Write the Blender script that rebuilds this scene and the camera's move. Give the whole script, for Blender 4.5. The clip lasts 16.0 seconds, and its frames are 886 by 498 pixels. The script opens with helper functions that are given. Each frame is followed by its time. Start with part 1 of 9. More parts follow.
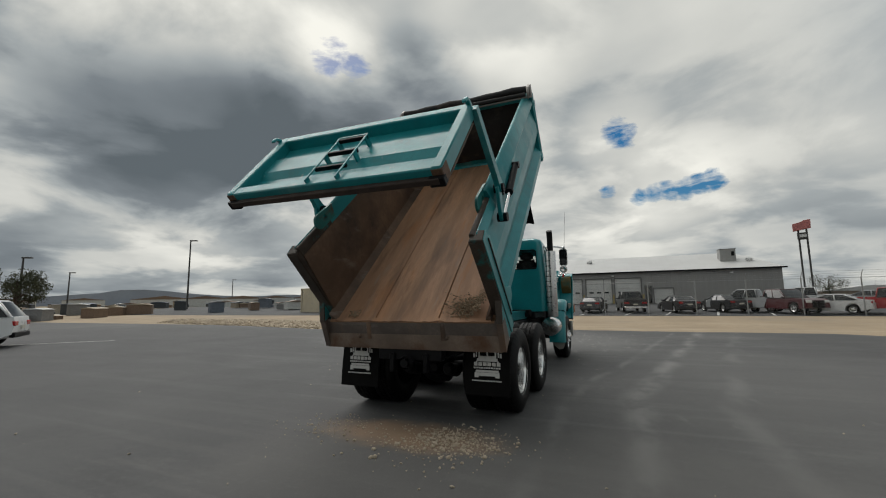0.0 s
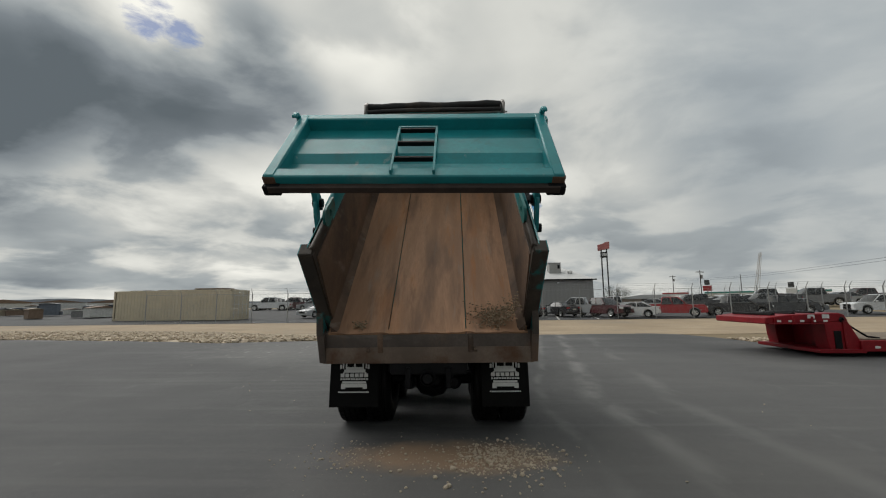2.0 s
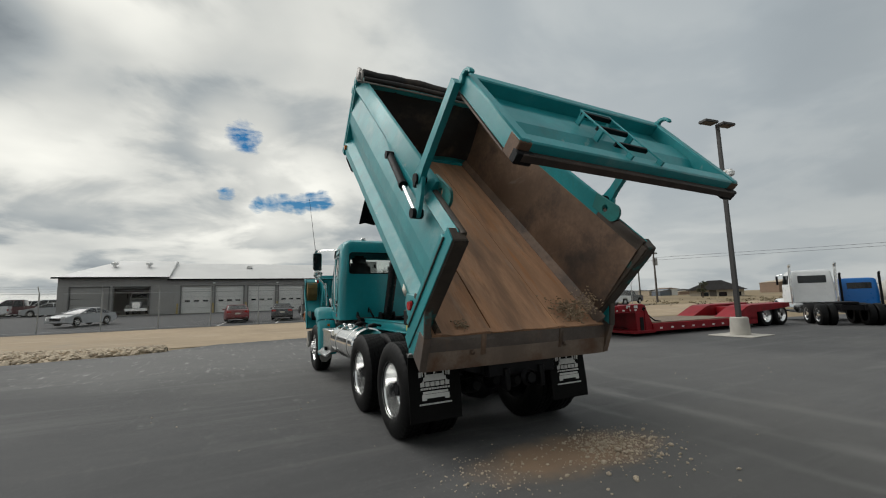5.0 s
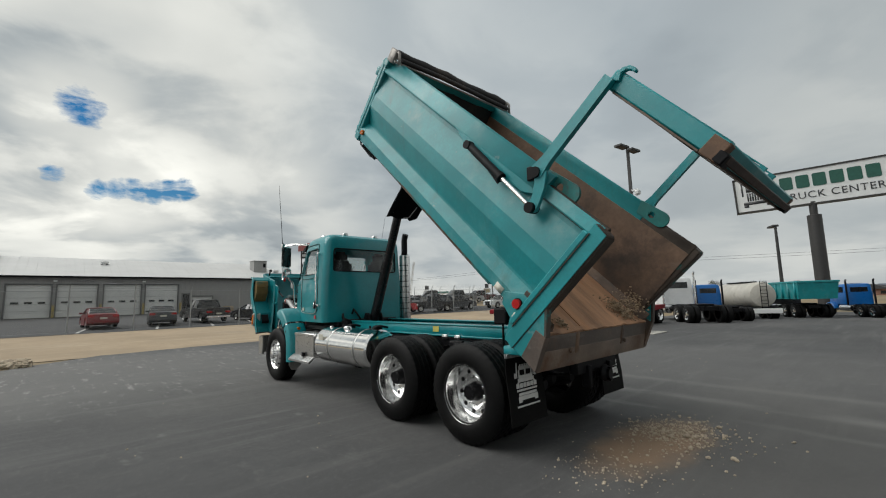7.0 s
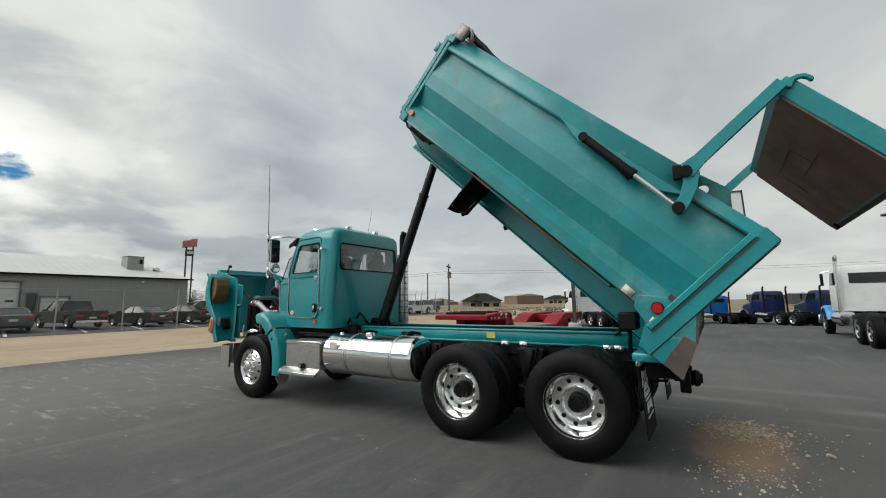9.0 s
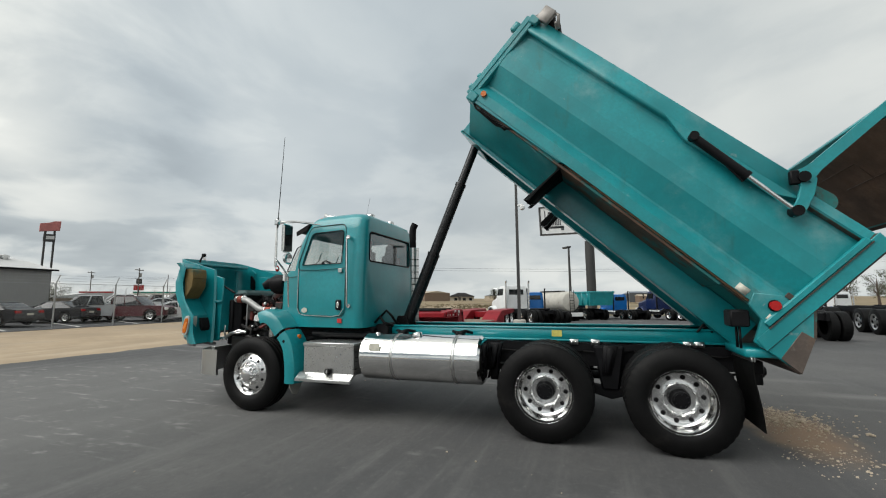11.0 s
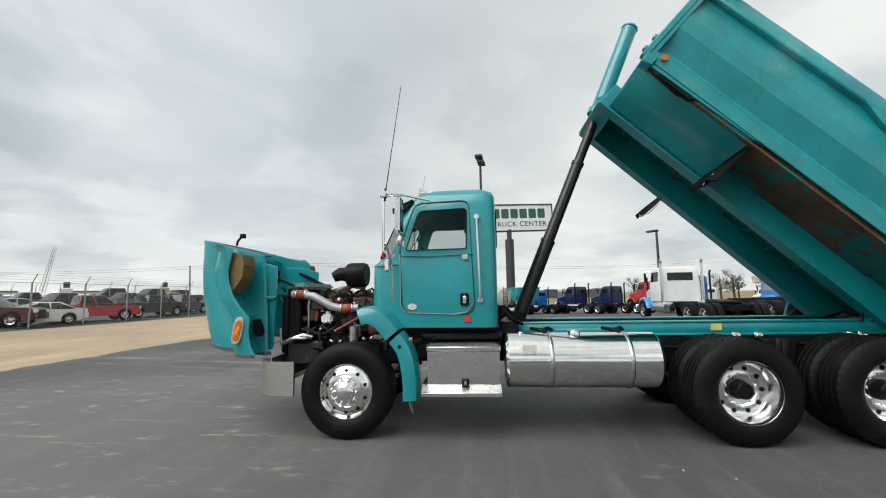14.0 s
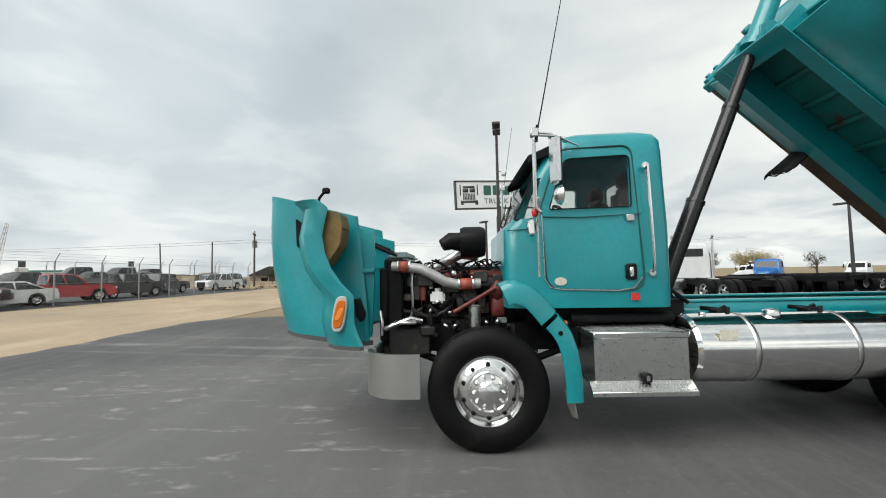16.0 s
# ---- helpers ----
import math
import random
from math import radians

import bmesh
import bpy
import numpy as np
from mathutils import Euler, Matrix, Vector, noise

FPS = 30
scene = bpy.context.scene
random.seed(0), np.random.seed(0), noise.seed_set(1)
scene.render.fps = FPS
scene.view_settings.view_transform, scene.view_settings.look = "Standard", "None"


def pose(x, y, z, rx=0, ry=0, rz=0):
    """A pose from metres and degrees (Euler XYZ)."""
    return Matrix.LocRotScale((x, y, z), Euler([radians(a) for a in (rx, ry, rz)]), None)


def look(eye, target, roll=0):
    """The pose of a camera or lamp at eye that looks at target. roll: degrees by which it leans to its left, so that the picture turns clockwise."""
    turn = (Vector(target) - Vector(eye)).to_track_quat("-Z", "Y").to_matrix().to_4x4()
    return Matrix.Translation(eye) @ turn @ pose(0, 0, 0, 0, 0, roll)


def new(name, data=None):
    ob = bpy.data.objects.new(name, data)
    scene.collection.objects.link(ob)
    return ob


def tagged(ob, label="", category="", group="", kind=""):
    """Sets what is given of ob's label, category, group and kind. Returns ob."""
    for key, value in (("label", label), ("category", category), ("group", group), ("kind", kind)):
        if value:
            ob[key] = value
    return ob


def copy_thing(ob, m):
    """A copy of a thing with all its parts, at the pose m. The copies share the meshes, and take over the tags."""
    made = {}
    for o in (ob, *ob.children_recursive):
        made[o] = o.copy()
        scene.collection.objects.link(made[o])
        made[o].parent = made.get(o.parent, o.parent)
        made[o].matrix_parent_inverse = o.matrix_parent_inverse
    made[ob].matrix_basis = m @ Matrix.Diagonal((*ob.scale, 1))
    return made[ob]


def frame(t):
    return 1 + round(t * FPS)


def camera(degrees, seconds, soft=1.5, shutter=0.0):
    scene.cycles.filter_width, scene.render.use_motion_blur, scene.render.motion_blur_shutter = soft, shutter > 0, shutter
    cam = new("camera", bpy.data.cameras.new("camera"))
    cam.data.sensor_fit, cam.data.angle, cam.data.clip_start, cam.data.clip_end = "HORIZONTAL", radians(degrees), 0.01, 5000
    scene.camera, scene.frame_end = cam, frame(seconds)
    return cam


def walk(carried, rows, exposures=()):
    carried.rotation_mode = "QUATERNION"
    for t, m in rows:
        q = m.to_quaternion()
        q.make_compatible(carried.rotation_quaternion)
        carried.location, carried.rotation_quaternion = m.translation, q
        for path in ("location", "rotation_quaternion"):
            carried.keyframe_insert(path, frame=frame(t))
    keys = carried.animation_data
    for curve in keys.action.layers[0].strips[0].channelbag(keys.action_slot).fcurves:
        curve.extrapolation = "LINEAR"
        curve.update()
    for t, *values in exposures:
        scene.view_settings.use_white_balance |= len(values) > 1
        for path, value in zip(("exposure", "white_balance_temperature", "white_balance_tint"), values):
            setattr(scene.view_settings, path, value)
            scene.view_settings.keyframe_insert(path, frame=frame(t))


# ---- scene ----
cam = camera(93.5, 16.0, soft=1.1)
# truck axes: x to the truck's right, y ahead, z up; origin on the ground under the rear axle
PATH = [
    (0, (2.388, -5.352, 1.396), (1.603, -3.528, 1.642), -0.8),
    (0.5, (1.888, -5.545, 1.42), (1.266, -3.66, 1.667), -0.7),
    (1, (1.365, -5.607, 1.447), (0.92, -3.674, 1.698), -0.7),
    (1.5, (0.825, -5.654, 1.458), (0.574, -3.686, 1.712), -0.6),
    (2, (0.318, -5.565, 1.467), (0.259, -3.583, 1.729), -0.7),
    (2.5, (-0.224, -5.536, 1.472), (-0.093, -3.558, 1.739), -0.8),
    (3, (-0.757, -5.366, 1.48), (-0.447, -3.41, 1.756), -1.1),
    (3.5, (-1.292, -5.212, 1.476), (-0.82, -3.288, 1.75), -1.3),
    (4, (-1.774, -4.985, 1.474), (-1.154, -3.102, 1.738), -1.5),
    (4.5, (-2.253, -4.743, 1.487), (-1.494, -2.909, 1.736), -1.6),
    (7, (-4.323, -3.13, 1.504), (-2.974, -1.672, 1.741), -1.5),
    (7.5, (-4.615, -2.651, 1.505), (-3.178, -1.28, 1.746), -1.2),
    (8, (-4.893, -2.175, 1.505), (-3.376, -0.895, 1.749), -0.9),
    (8.5, (-5.088, -1.662, 1.509), (-3.494, -0.481, 1.76), -0.7),
    (9, (-5.3, -1.157, 1.509), (-3.63, -0.086, 1.764), -0.7),
    (11.5, (-5.838, 1.348, 1.526), (-3.934, 1.916, 1.758), -0.3),
    (12, (-5.827, 1.851, 1.521), (-3.901, 2.339, 1.751), -0.2),
    (12.5, (-5.85, 2.36, 1.512), (-3.904, 2.764, 1.743), -0.0),
    (13, (-5.763, 2.897, 1.506), (-3.802, 3.213, 1.738), -0.1),
    (13.5, (-5.657, 3.426, 1.5), (-3.684, 3.662, 1.729), -0.5),
    (14, (-5.524, 3.937, 1.503), (-3.543, 4.105, 1.722), -0.9),
    (14.5, (-5.31, 4.391, 1.506), (-3.324, 4.514, 1.705), -1.3),
    (15, (-5.101, 4.877, 1.498), (-3.11, 4.966, 1.672), -1.5),
    (15.5, (-4.803, 5.261, 1.491), (-2.81, 5.329, 1.638), -1.4),
    (16, (-4.517, 5.645, 1.467), (-2.521, 5.692, 1.583), -1.1),
]
walk(cam, [(t, look(eye, target, roll)) for t, eye, target, roll in PATH],
     exposures=[(0.0, 0.10, 6520, 9), (3.0, 0.15, 6520, 9), (4.5, 0.20, 6480, 9), (8.0, 0.38, 6450, 8.5), (12.0, 0.68, 6430, 8.5), (16.0, 0.88, 6430, 8.5)])

# ---- sky and sun ----
SUN_AZ, SUN_EL = radians(-50), radians(48)
world = bpy.data.worlds.new("sky")
scene.world = world
world.use_nodes = True
wt = world.node_tree
wt.nodes.clear()


def wn(kind, **kw):
    n = wt.nodes.new(kind)
    for k, v in kw.items():
        n.inputs[k].default_value = v
    return n


def wmath(op, a, b=None, clamp=False):
    n = wt.nodes.new("ShaderNodeMath")
    n.operation, n.use_clamp = op, clamp
    for i, v in enumerate((a, b)):
        if v is None:
            continue
        if isinstance(v, (int, float)):
            n.inputs[i].default_value = v
        else:
            wt.links.new(v, n.inputs[i])
    return n.outputs[0]


def wramp(f, stops, smooth=False):
    n = wt.nodes.new("ShaderNodeValToRGB")
    n.color_ramp.interpolation = "EASE" if smooth else "LINEAR"
    while len(n.color_ramp.elements) < len(stops):
        n.color_ramp.elements.new(0.5)
    for e, (p, c) in zip(n.color_ramp.elements, stops):
        e.position, e.color = p, (*c, 1)
    wt.links.new(f, n.inputs[0])
    return n.outputs[0]


def heading(az, el):
    a, e = radians(az), radians(el)
    return (math.sin(a) * math.cos(e), math.cos(a) * math.cos(e), math.sin(e))


way = wt.nodes.new("ShaderNodeTexCoord").outputs["Generated"]
sep = wt.nodes.new("ShaderNodeSeparateXYZ")
wt.links.new(way, sep.inputs[0])


def cloud_noise(scale, detail, rough, shift, flat=2.0, warp=0.0):
    m = wt.nodes.new("ShaderNodeMapping")
    m.inputs["Location"].default_value = shift
    m.inputs["Scale"].default_value = (1, 1, flat)
    wt.links.new(way, m.inputs[0])
    n = wn("ShaderNodeTexNoise", Scale=scale, Detail=detail, Roughness=rough, Distortion=warp)
    wt.links.new(m.outputs[0], n.inputs["Vector"])
    return n.outputs["Fac"]


def near(az, el, width):
    """1 towards a point of the sky, falling to 0 at that many degrees."""
    d = wt.nodes.new("ShaderNodeVectorMath")
    d.operation = "DOT_PRODUCT"
    nn = wt.nodes.new("ShaderNodeVectorMath")
    nn.operation = "NORMALIZE"
    wt.links.new(way, nn.inputs[0])
    wt.links.new(nn.outputs[0], d.inputs[0])
    d.inputs[1].default_value = heading(az, el)
    n = wt.nodes.new("ShaderNodeMapRange")
    n.interpolation_type = "SMOOTHSTEP"
    n.inputs["From Min"].default_value = math.cos(radians(width))
    n.inputs["From Max"].default_value = 1.0
    wt.links.new(d.outputs["Value"], n.inputs["Value"])
    return n.outputs[0]


def edged(f, lo, hi):
    """-0.5 to 0.5, with a firmer edge between the cloud's light and dark sides."""
    n = wt.nodes.new("ShaderNodeMapRange")
    n.interpolation_type = "SMOOTHSTEP"
    n.inputs["From Min"].default_value, n.inputs["From Max"].default_value = lo, hi
    n.inputs["To Min"].default_value, n.inputs["To Max"].default_value = -0.5, 0.5
    wt.links.new(f, n.inputs["Value"])
    return n.outputs[0]


# the cloud deck lies flat overhead, so it closes up towards the horizon
lift = wmath("ADD", wmath("MAXIMUM", sep.outputs[2], 0.0), 0.21)
deck_at = wt.nodes.new("ShaderNodeCombineXYZ")
wt.links.new(wmath("DIVIDE", sep.outputs[0], lift), deck_at.inputs[0])
wt.links.new(wmath("DIVIDE", sep.outputs[1], lift), deck_at.inputs[1])


def deck_noise(scale, detail, rough, shift, stretch=(1, 1, 1), warp=0.0):
    m = wt.nodes.new("ShaderNodeMapping")
    m.inputs["Location"].default_value = shift
    m.inputs["Scale"].default_value = stretch
    m.inputs["Rotation"].default_value = (0, 0, radians(25))
    wt.links.new(deck_at.outputs[0], m.inputs[0])
    n = wn("ShaderNodeTexNoise", Scale=scale, Detail=detail, Roughness=rough, Distortion=warp)
    wt.links.new(m.outputs[0], n.inputs["Vector"])
    return n.outputs["Fac"]


masses = deck_noise(0.75, 5.0, 0.48, (3.1, 1.7, 0.0))
rolls = deck_noise(1.5, 8.0, 0.52, (0.4, 5.2, 0.0), (1, 1, 1), 0.3)
wisps = deck_noise(4.0, 5.0, 0.55, (6.4, 1.2, 0.0))
body = wmath("ADD", wmath("MULTIPLY", wmath("SUBTRACT", masses, 0.5), 0.62), wmath("MULTIPLY", edged(rolls, 0.42, 0.58), 0.13))
body = wmath("ADD", body, wmath("MULTIPLY", wmath("SUBTRACT", wisps, 0.5), 0.07))
# an even, smoother deck over the far side of the yard
body = wmath("MULTIPLY", body, wmath("SUBTRACT", 1.0, wmath("MULTIPLY", near(82, 26, 88), 0.80)))
body = wmath("ADD", body, 0.53)
# bright thin cloud before the hidden sun, heavy grey banks beside it
for az, el, width, k in ((-45, 32, 9, 0.09), (-28, 35, 9, 0.05), (-13, 37, 13, 0.10), (-64, 32, 12, 0.08), (-58, 5, 12, 0.05), (-57, 21, 15, -0.17), (-42, 21, 12, -0.15), (-28, 26, 11, -0.15), (-18, 24, 8, -0.07), (-42, 13, 8, 0.07),
                         (-75, 8, 22, -0.05), (-28, 9, 24, 0.06), (0, 31, 9, -0.04), (22, 12, 16, 0.05), (12, 24, 24, 0.06), (14, 9, 12, -0.05), (34, 17, 10, -0.04), (86, 26, 44, -0.03), (84, 20, 20, -0.03), (112, 20, 26, 0.02), (90, 9, 26, 0.045), (54, 6, 18, 0.01), (62, 26, 22, 0.0), (50, 28, 18, 0.02), (-60, 36, 14, 0.12), (-37, 31, 9, 0.07), (-70, 16, 12, 0.03),
                         (-38, 31, 8, 0.06), (0.6, 20.7, 7, 0.10), (7, 13, 8, 0.09)):
    body = wmath("ADD", body, wmath("MULTIPLY", near(az, el, width), k))
grey = wramp(body, ((0.26, (0.113, 0.134, 0.150)), (0.40, (0.200, 0.226, 0.247)), (0.50, (0.355, 0.383, 0.393)), (0.60, (0.578, 0.583, 0.555)), (0.76, (0.925, 0.91, 0.84))))
sky = wt.nodes.new("ShaderNodeTexSky")
sky.sky_type, sky.sun_disc = "NISHITA", False
sky.sun_elevation, sky.sun_rotation = SUN_EL, SUN_AZ
blue = wn("ShaderNodeBackground", Strength=0.058)
deep = wn("ShaderNodeHueSaturation", Hue=0.495, Saturation=1.7)
wt.links.new(sky.outputs[0], deep.inputs["Color"])
wt.links.new(deep.outputs[0], blue.inputs[0])
cloud = wn("ShaderNodeBackground", Strength=0.95)
cool = wt.nodes.new("ShaderNodeMix")
cool.data_type, cool.blend_type = "RGBA", "MULTIPLY"
wt.links.new(near(52, 30, 34), cool.inputs[0])
wt.links.new(grey, cool.inputs[6])
cool.inputs[7].default_value = (0.97, 1.0, 1.04, 1)
wt.links.new(cool.outputs[2], cloud.inputs[0])
hole = None
for az, el, width in ((-38.6, 31, 3.6), (-36.0, 30.2, 2.8), (0.6, 20.7, 3.0), (-1.0, 13.2, 1.6), (2.6, 12.4, 1.8), (4.2, 12.5, 2.0), (5.8, 12.7, 2.1), (7.4, 12.9, 2.1), (9.0, 13.1, 2.0), (10.6, 13.5, 1.8)):
    h = near(az, el, width)
    hole = h if hole is None else wmath("MAXIMUM", hole, h)
core = hole
ragged = cloud_noise(13.0, 6.0, 0.62, (7.7, 2.3, 0.0), 2.2, 0.3)
hole = wmath("MULTIPLY", wmath("SUBTRACT", wmath("ADD", hole, wmath("MULTIPLY", wmath("SUBTRACT", ragged, 0.5), 3.2)), 0.50), 1.5, clamp=True)
hole = wmath("MULTIPLY", hole, wmath("MULTIPLY", core, 5.0, clamp=True))
mix = wt.nodes.new("ShaderNodeMixShader")
wt.links.new(hole, mix.inputs[0])
wt.links.new(cloud.outputs[0], mix.inputs[1])
wt.links.new(blue.outputs[0], mix.inputs[2])
wt.links.new(mix.outputs[0], wt.nodes.new("ShaderNodeOutputWorld").inputs[0])
sun = new("sun", bpy.data.lights.new("sun", "SUN"))
sun.data.energy, sun.data.angle, sun.data.color = 1.9, radians(55), (1.0, 0.975, 0.94)
sun.matrix_basis = look((0, 0, 50), Vector((0, 0, 50)) - Vector(heading(-50, 48)))


# ---- small builders ----
def merge(bm, tmp, m=None):
    me = bpy.data.meshes.new("tmp")
    if m is not None:
        bmesh.ops.transform(tmp, matrix=m, verts=tmp.verts)
    tmp.to_mesh(me)
    tmp.free()
    bm.from_mesh(me)
    bpy.data.meshes.remove(me)
    return bm


def box(bm, lo, hi, bev=0.0, m=None, seg=1):
    t = bmesh.new()
    bmesh.ops.create_cube(t, size=1.0)
    for v in t.verts:
        v.co = [lo[i] + (v.co[i] + 0.5) * (hi[i] - lo[i]) for i in range(3)]
    if bev:
        bmesh.ops.bevel(t, geom=t.edges[:], offset=bev, segments=seg, affect="EDGES", clamp_overlap=True)
    return merge(bm, t, m)


def prism(bm, pts, a, b, axis="x", bev=0.0, m=None, seg=1):
    """A polygon pushed along an axis from a to b; pts are the two other coordinates in xyz order."""
    t = bmesh.new()
    k = "xyz".index(axis)
    def p3(p, c):
        q = list(p)
        q.insert(k, c)
        return q
    va = [t.verts.new(p3(p, a)) for p in pts]
    vb = [t.verts.new(p3(p, b)) for p in pts]
    n = len(pts)
    t.faces.new(va)
    t.faces.new(vb[::-1])
    for i in range(n):
        t.faces.new((va[i], vb[i], vb[(i + 1) % n], va[(i + 1) % n]))
    bmesh.ops.recalc_face_normals(t, faces=t.faces[:])
    if bev:
        bmesh.ops.bevel(t, geom=t.edges[:], offset=bev, segments=seg, affect="EDGES", clamp_overlap=True)
    return merge(bm, t, m)


def loft(bm, rings, cap=True, closed=True, m=None):
    t = bmesh.new()
    vs = [[t.verts.new(p) for p in r] for r in rings]
    n = len(rings[0])
    for a, b in zip(vs[:-1], vs[1:]):
        for i in range(n if closed else n - 1):
            j = (i + 1) % n
            t.faces.new((a[i], a[j], b[j], b[i]))
    if cap and closed:
        t.faces.new(vs[0][::-1])
        t.faces.new(vs[-1])
    bmesh.ops.recalc_face_normals(t, faces=t.faces[:])
    return merge(bm, t, m)


def tube(bm, p0, p1, r0, r1=None, seg=14, m=None):
    p0, p1 = Vector(p0), Vector(p1)
    r1 = r0 if r1 is None else r1
    q = (p1 - p0).to_track_quat("Z", "Y").to_matrix()
    ring = lambda p, r: [p + q @ Vector((r * math.cos(6.28318 * k / seg), r * math.sin(6.28318 * k / seg), 0)) for k in range(seg)]
    return loft(bm, [ring(p0, r0), ring(p1, r1)], m=m)


def pipe(bm, pts, r, seg=8, m=None):
    """A round bar along a bent line; r may be a list."""
    pts = [Vector(p) for p in pts]
    rings, up = [], None
    for i, p in enumerate(pts):
        d = (pts[min(i + 1, len(pts) - 1)] - pts[max(i - 1, 0)]).normalized()
        if up is None:
            up = Vector((0, 0, 1)) if abs(d.z) < 0.9 else Vector((1, 0, 0))
        side = d.cross(up).normalized()
        up = side.cross(d).normalized()
        rr = r[i] if isinstance(r, (list, tuple)) else r
        rings.append([p + rr * (side * math.cos(6.28318 * k / seg) + up * math.sin(6.28318 * k / seg)) for k in range(seg)])
    return loft(bm, rings, m=m)


def lathe(bm, prof, centre=(0, 0, 0), axis="x", seg=48, wave=None, m=None):
    """Turn a line of (along, radius) about an axis; wave(i, k) may change the radius."""
    rings = []
    for i, (a, r) in enumerate(prof):
        ring = []
        for k in range(seg):
            w = 6.28318 * k / seg
            rr = r + (wave(i, k) if wave else 0)
            p = (a, rr * math.cos(w), rr * math.sin(w))
            if axis == "y":
                p = (rr * math.cos(w), a, rr * math.sin(w))
            if axis == "z":
                p = (rr * math.cos(w), rr * math.sin(w), a)
            ring.append([p[j] + centre[j] for j in range(3)])
        rings.append(ring)
    t = bmesh.new()
    vs = [[t.verts.new(q) for q in r] for r in rings]
    for a, b in zip(vs[:-1], vs[1:]):
        for i in range(seg):
            j = (i + 1) % seg
            t.faces.new((a[i], a[j], b[j], b[i]))
    for r, (a, w) in ((vs[0], prof[0]), (vs[-1], prof[-1])):
        if w < 0.06:
            t.faces.new(r)
    bmesh.ops.recalc_face_normals(t, faces=t.faces[:])
    return merge(bm, t, m)


def rounded(pts, r, n=4):
    """A polygon with its corners rounded; r a number or one for each corner."""
    out = []
    k = len(pts)
    for i in range(k):
        p, a, b = Vector(pts[i]), Vector(pts[i - 1]), Vector(pts[(i + 1) % k])
        rr = r[i] if isinstance(r, (list, tuple)) else r
        if rr <= 0:
            out.append(tuple(p))
            continue
        da, db = (a - p), (b - p)
        rr = min(rr, da.length * 0.48, db.length * 0.48)
        s, e = p + da.normalized() * rr, p + db.normalized() * rr
        for j in range(n + 1):
            f = j / n
            out.append(tuple((1 - f) ** 2 * s + 2 * f * (1 - f) * p + f * f * e))
    return out


SHAPE = None  # how the front half of the truck is drawn in and tapered


def part(name, bm, material, parent=None, label="", smooth=True, loc=None):
    me = bpy.data.meshes.new(name)
    if SHAPE is not None:
        for v in bm.verts:
            v.co = SHAPE(v.co)
    if smooth:
        for f in bm.faces:
            f.smooth = True
        for e in bm.edges:
            if len(e.link_faces) == 2 and e.calc_face_angle(0) > 0.62:
                e.smooth = False
    bm.to_mesh(me)
    bm.free()
    me.materials.append(material)
    ob = new(name, me)
    if parent is not None:
        ob.parent = parent
    if loc is not None:
        ob.matrix_basis = loc
    return tagged(ob, label) if label else ob


def pieces(name, bm, material, parent=None, label="", smooth=True):
    """Every loose piece of a bmesh as an object of its own. Returns them."""
    bm.verts.ensure_lookup_table()
    left, made = set(bm.verts), []
    while left:
        todo, isle = [left.pop()], []
        while todo:
            v = todo.pop()
            isle.append(v)
            for e in v.link_edges:
                w = e.other_vert(v)
                if w in left:
                    left.discard(w)
                    todo.append(w)
        made.append(sorted(isle, key=lambda v: v.index))
    out = []
    for isle in sorted(made, key=lambda i: i[0].index):
        one = bmesh.new()
        to = {v: one.verts.new(v.co) for v in isle}
        for f in {f for v in isle for f in v.link_faces}:
            one.faces.new([to[v] for v in f.verts])
        out.append(part(name, one, material, parent, label, smooth))
    bm.free()
    return out


def again(ob, parent, m):
    """One more object on the same mesh."""
    o = new(ob.name.split(".")[0], ob.data)
    o.parent = parent
    o.matrix_basis = m
    if "label" in ob:
        o["label"] = ob["label"]
    return o


def thing(name, label, category, group="", kind="", m=None):
    ob = new(name)
    ob.empty_display_size = 0.3
    if m is not None:
        ob.matrix_basis = m
    return tagged(ob, label, category, group, kind)


def B():
    return bmesh.new()


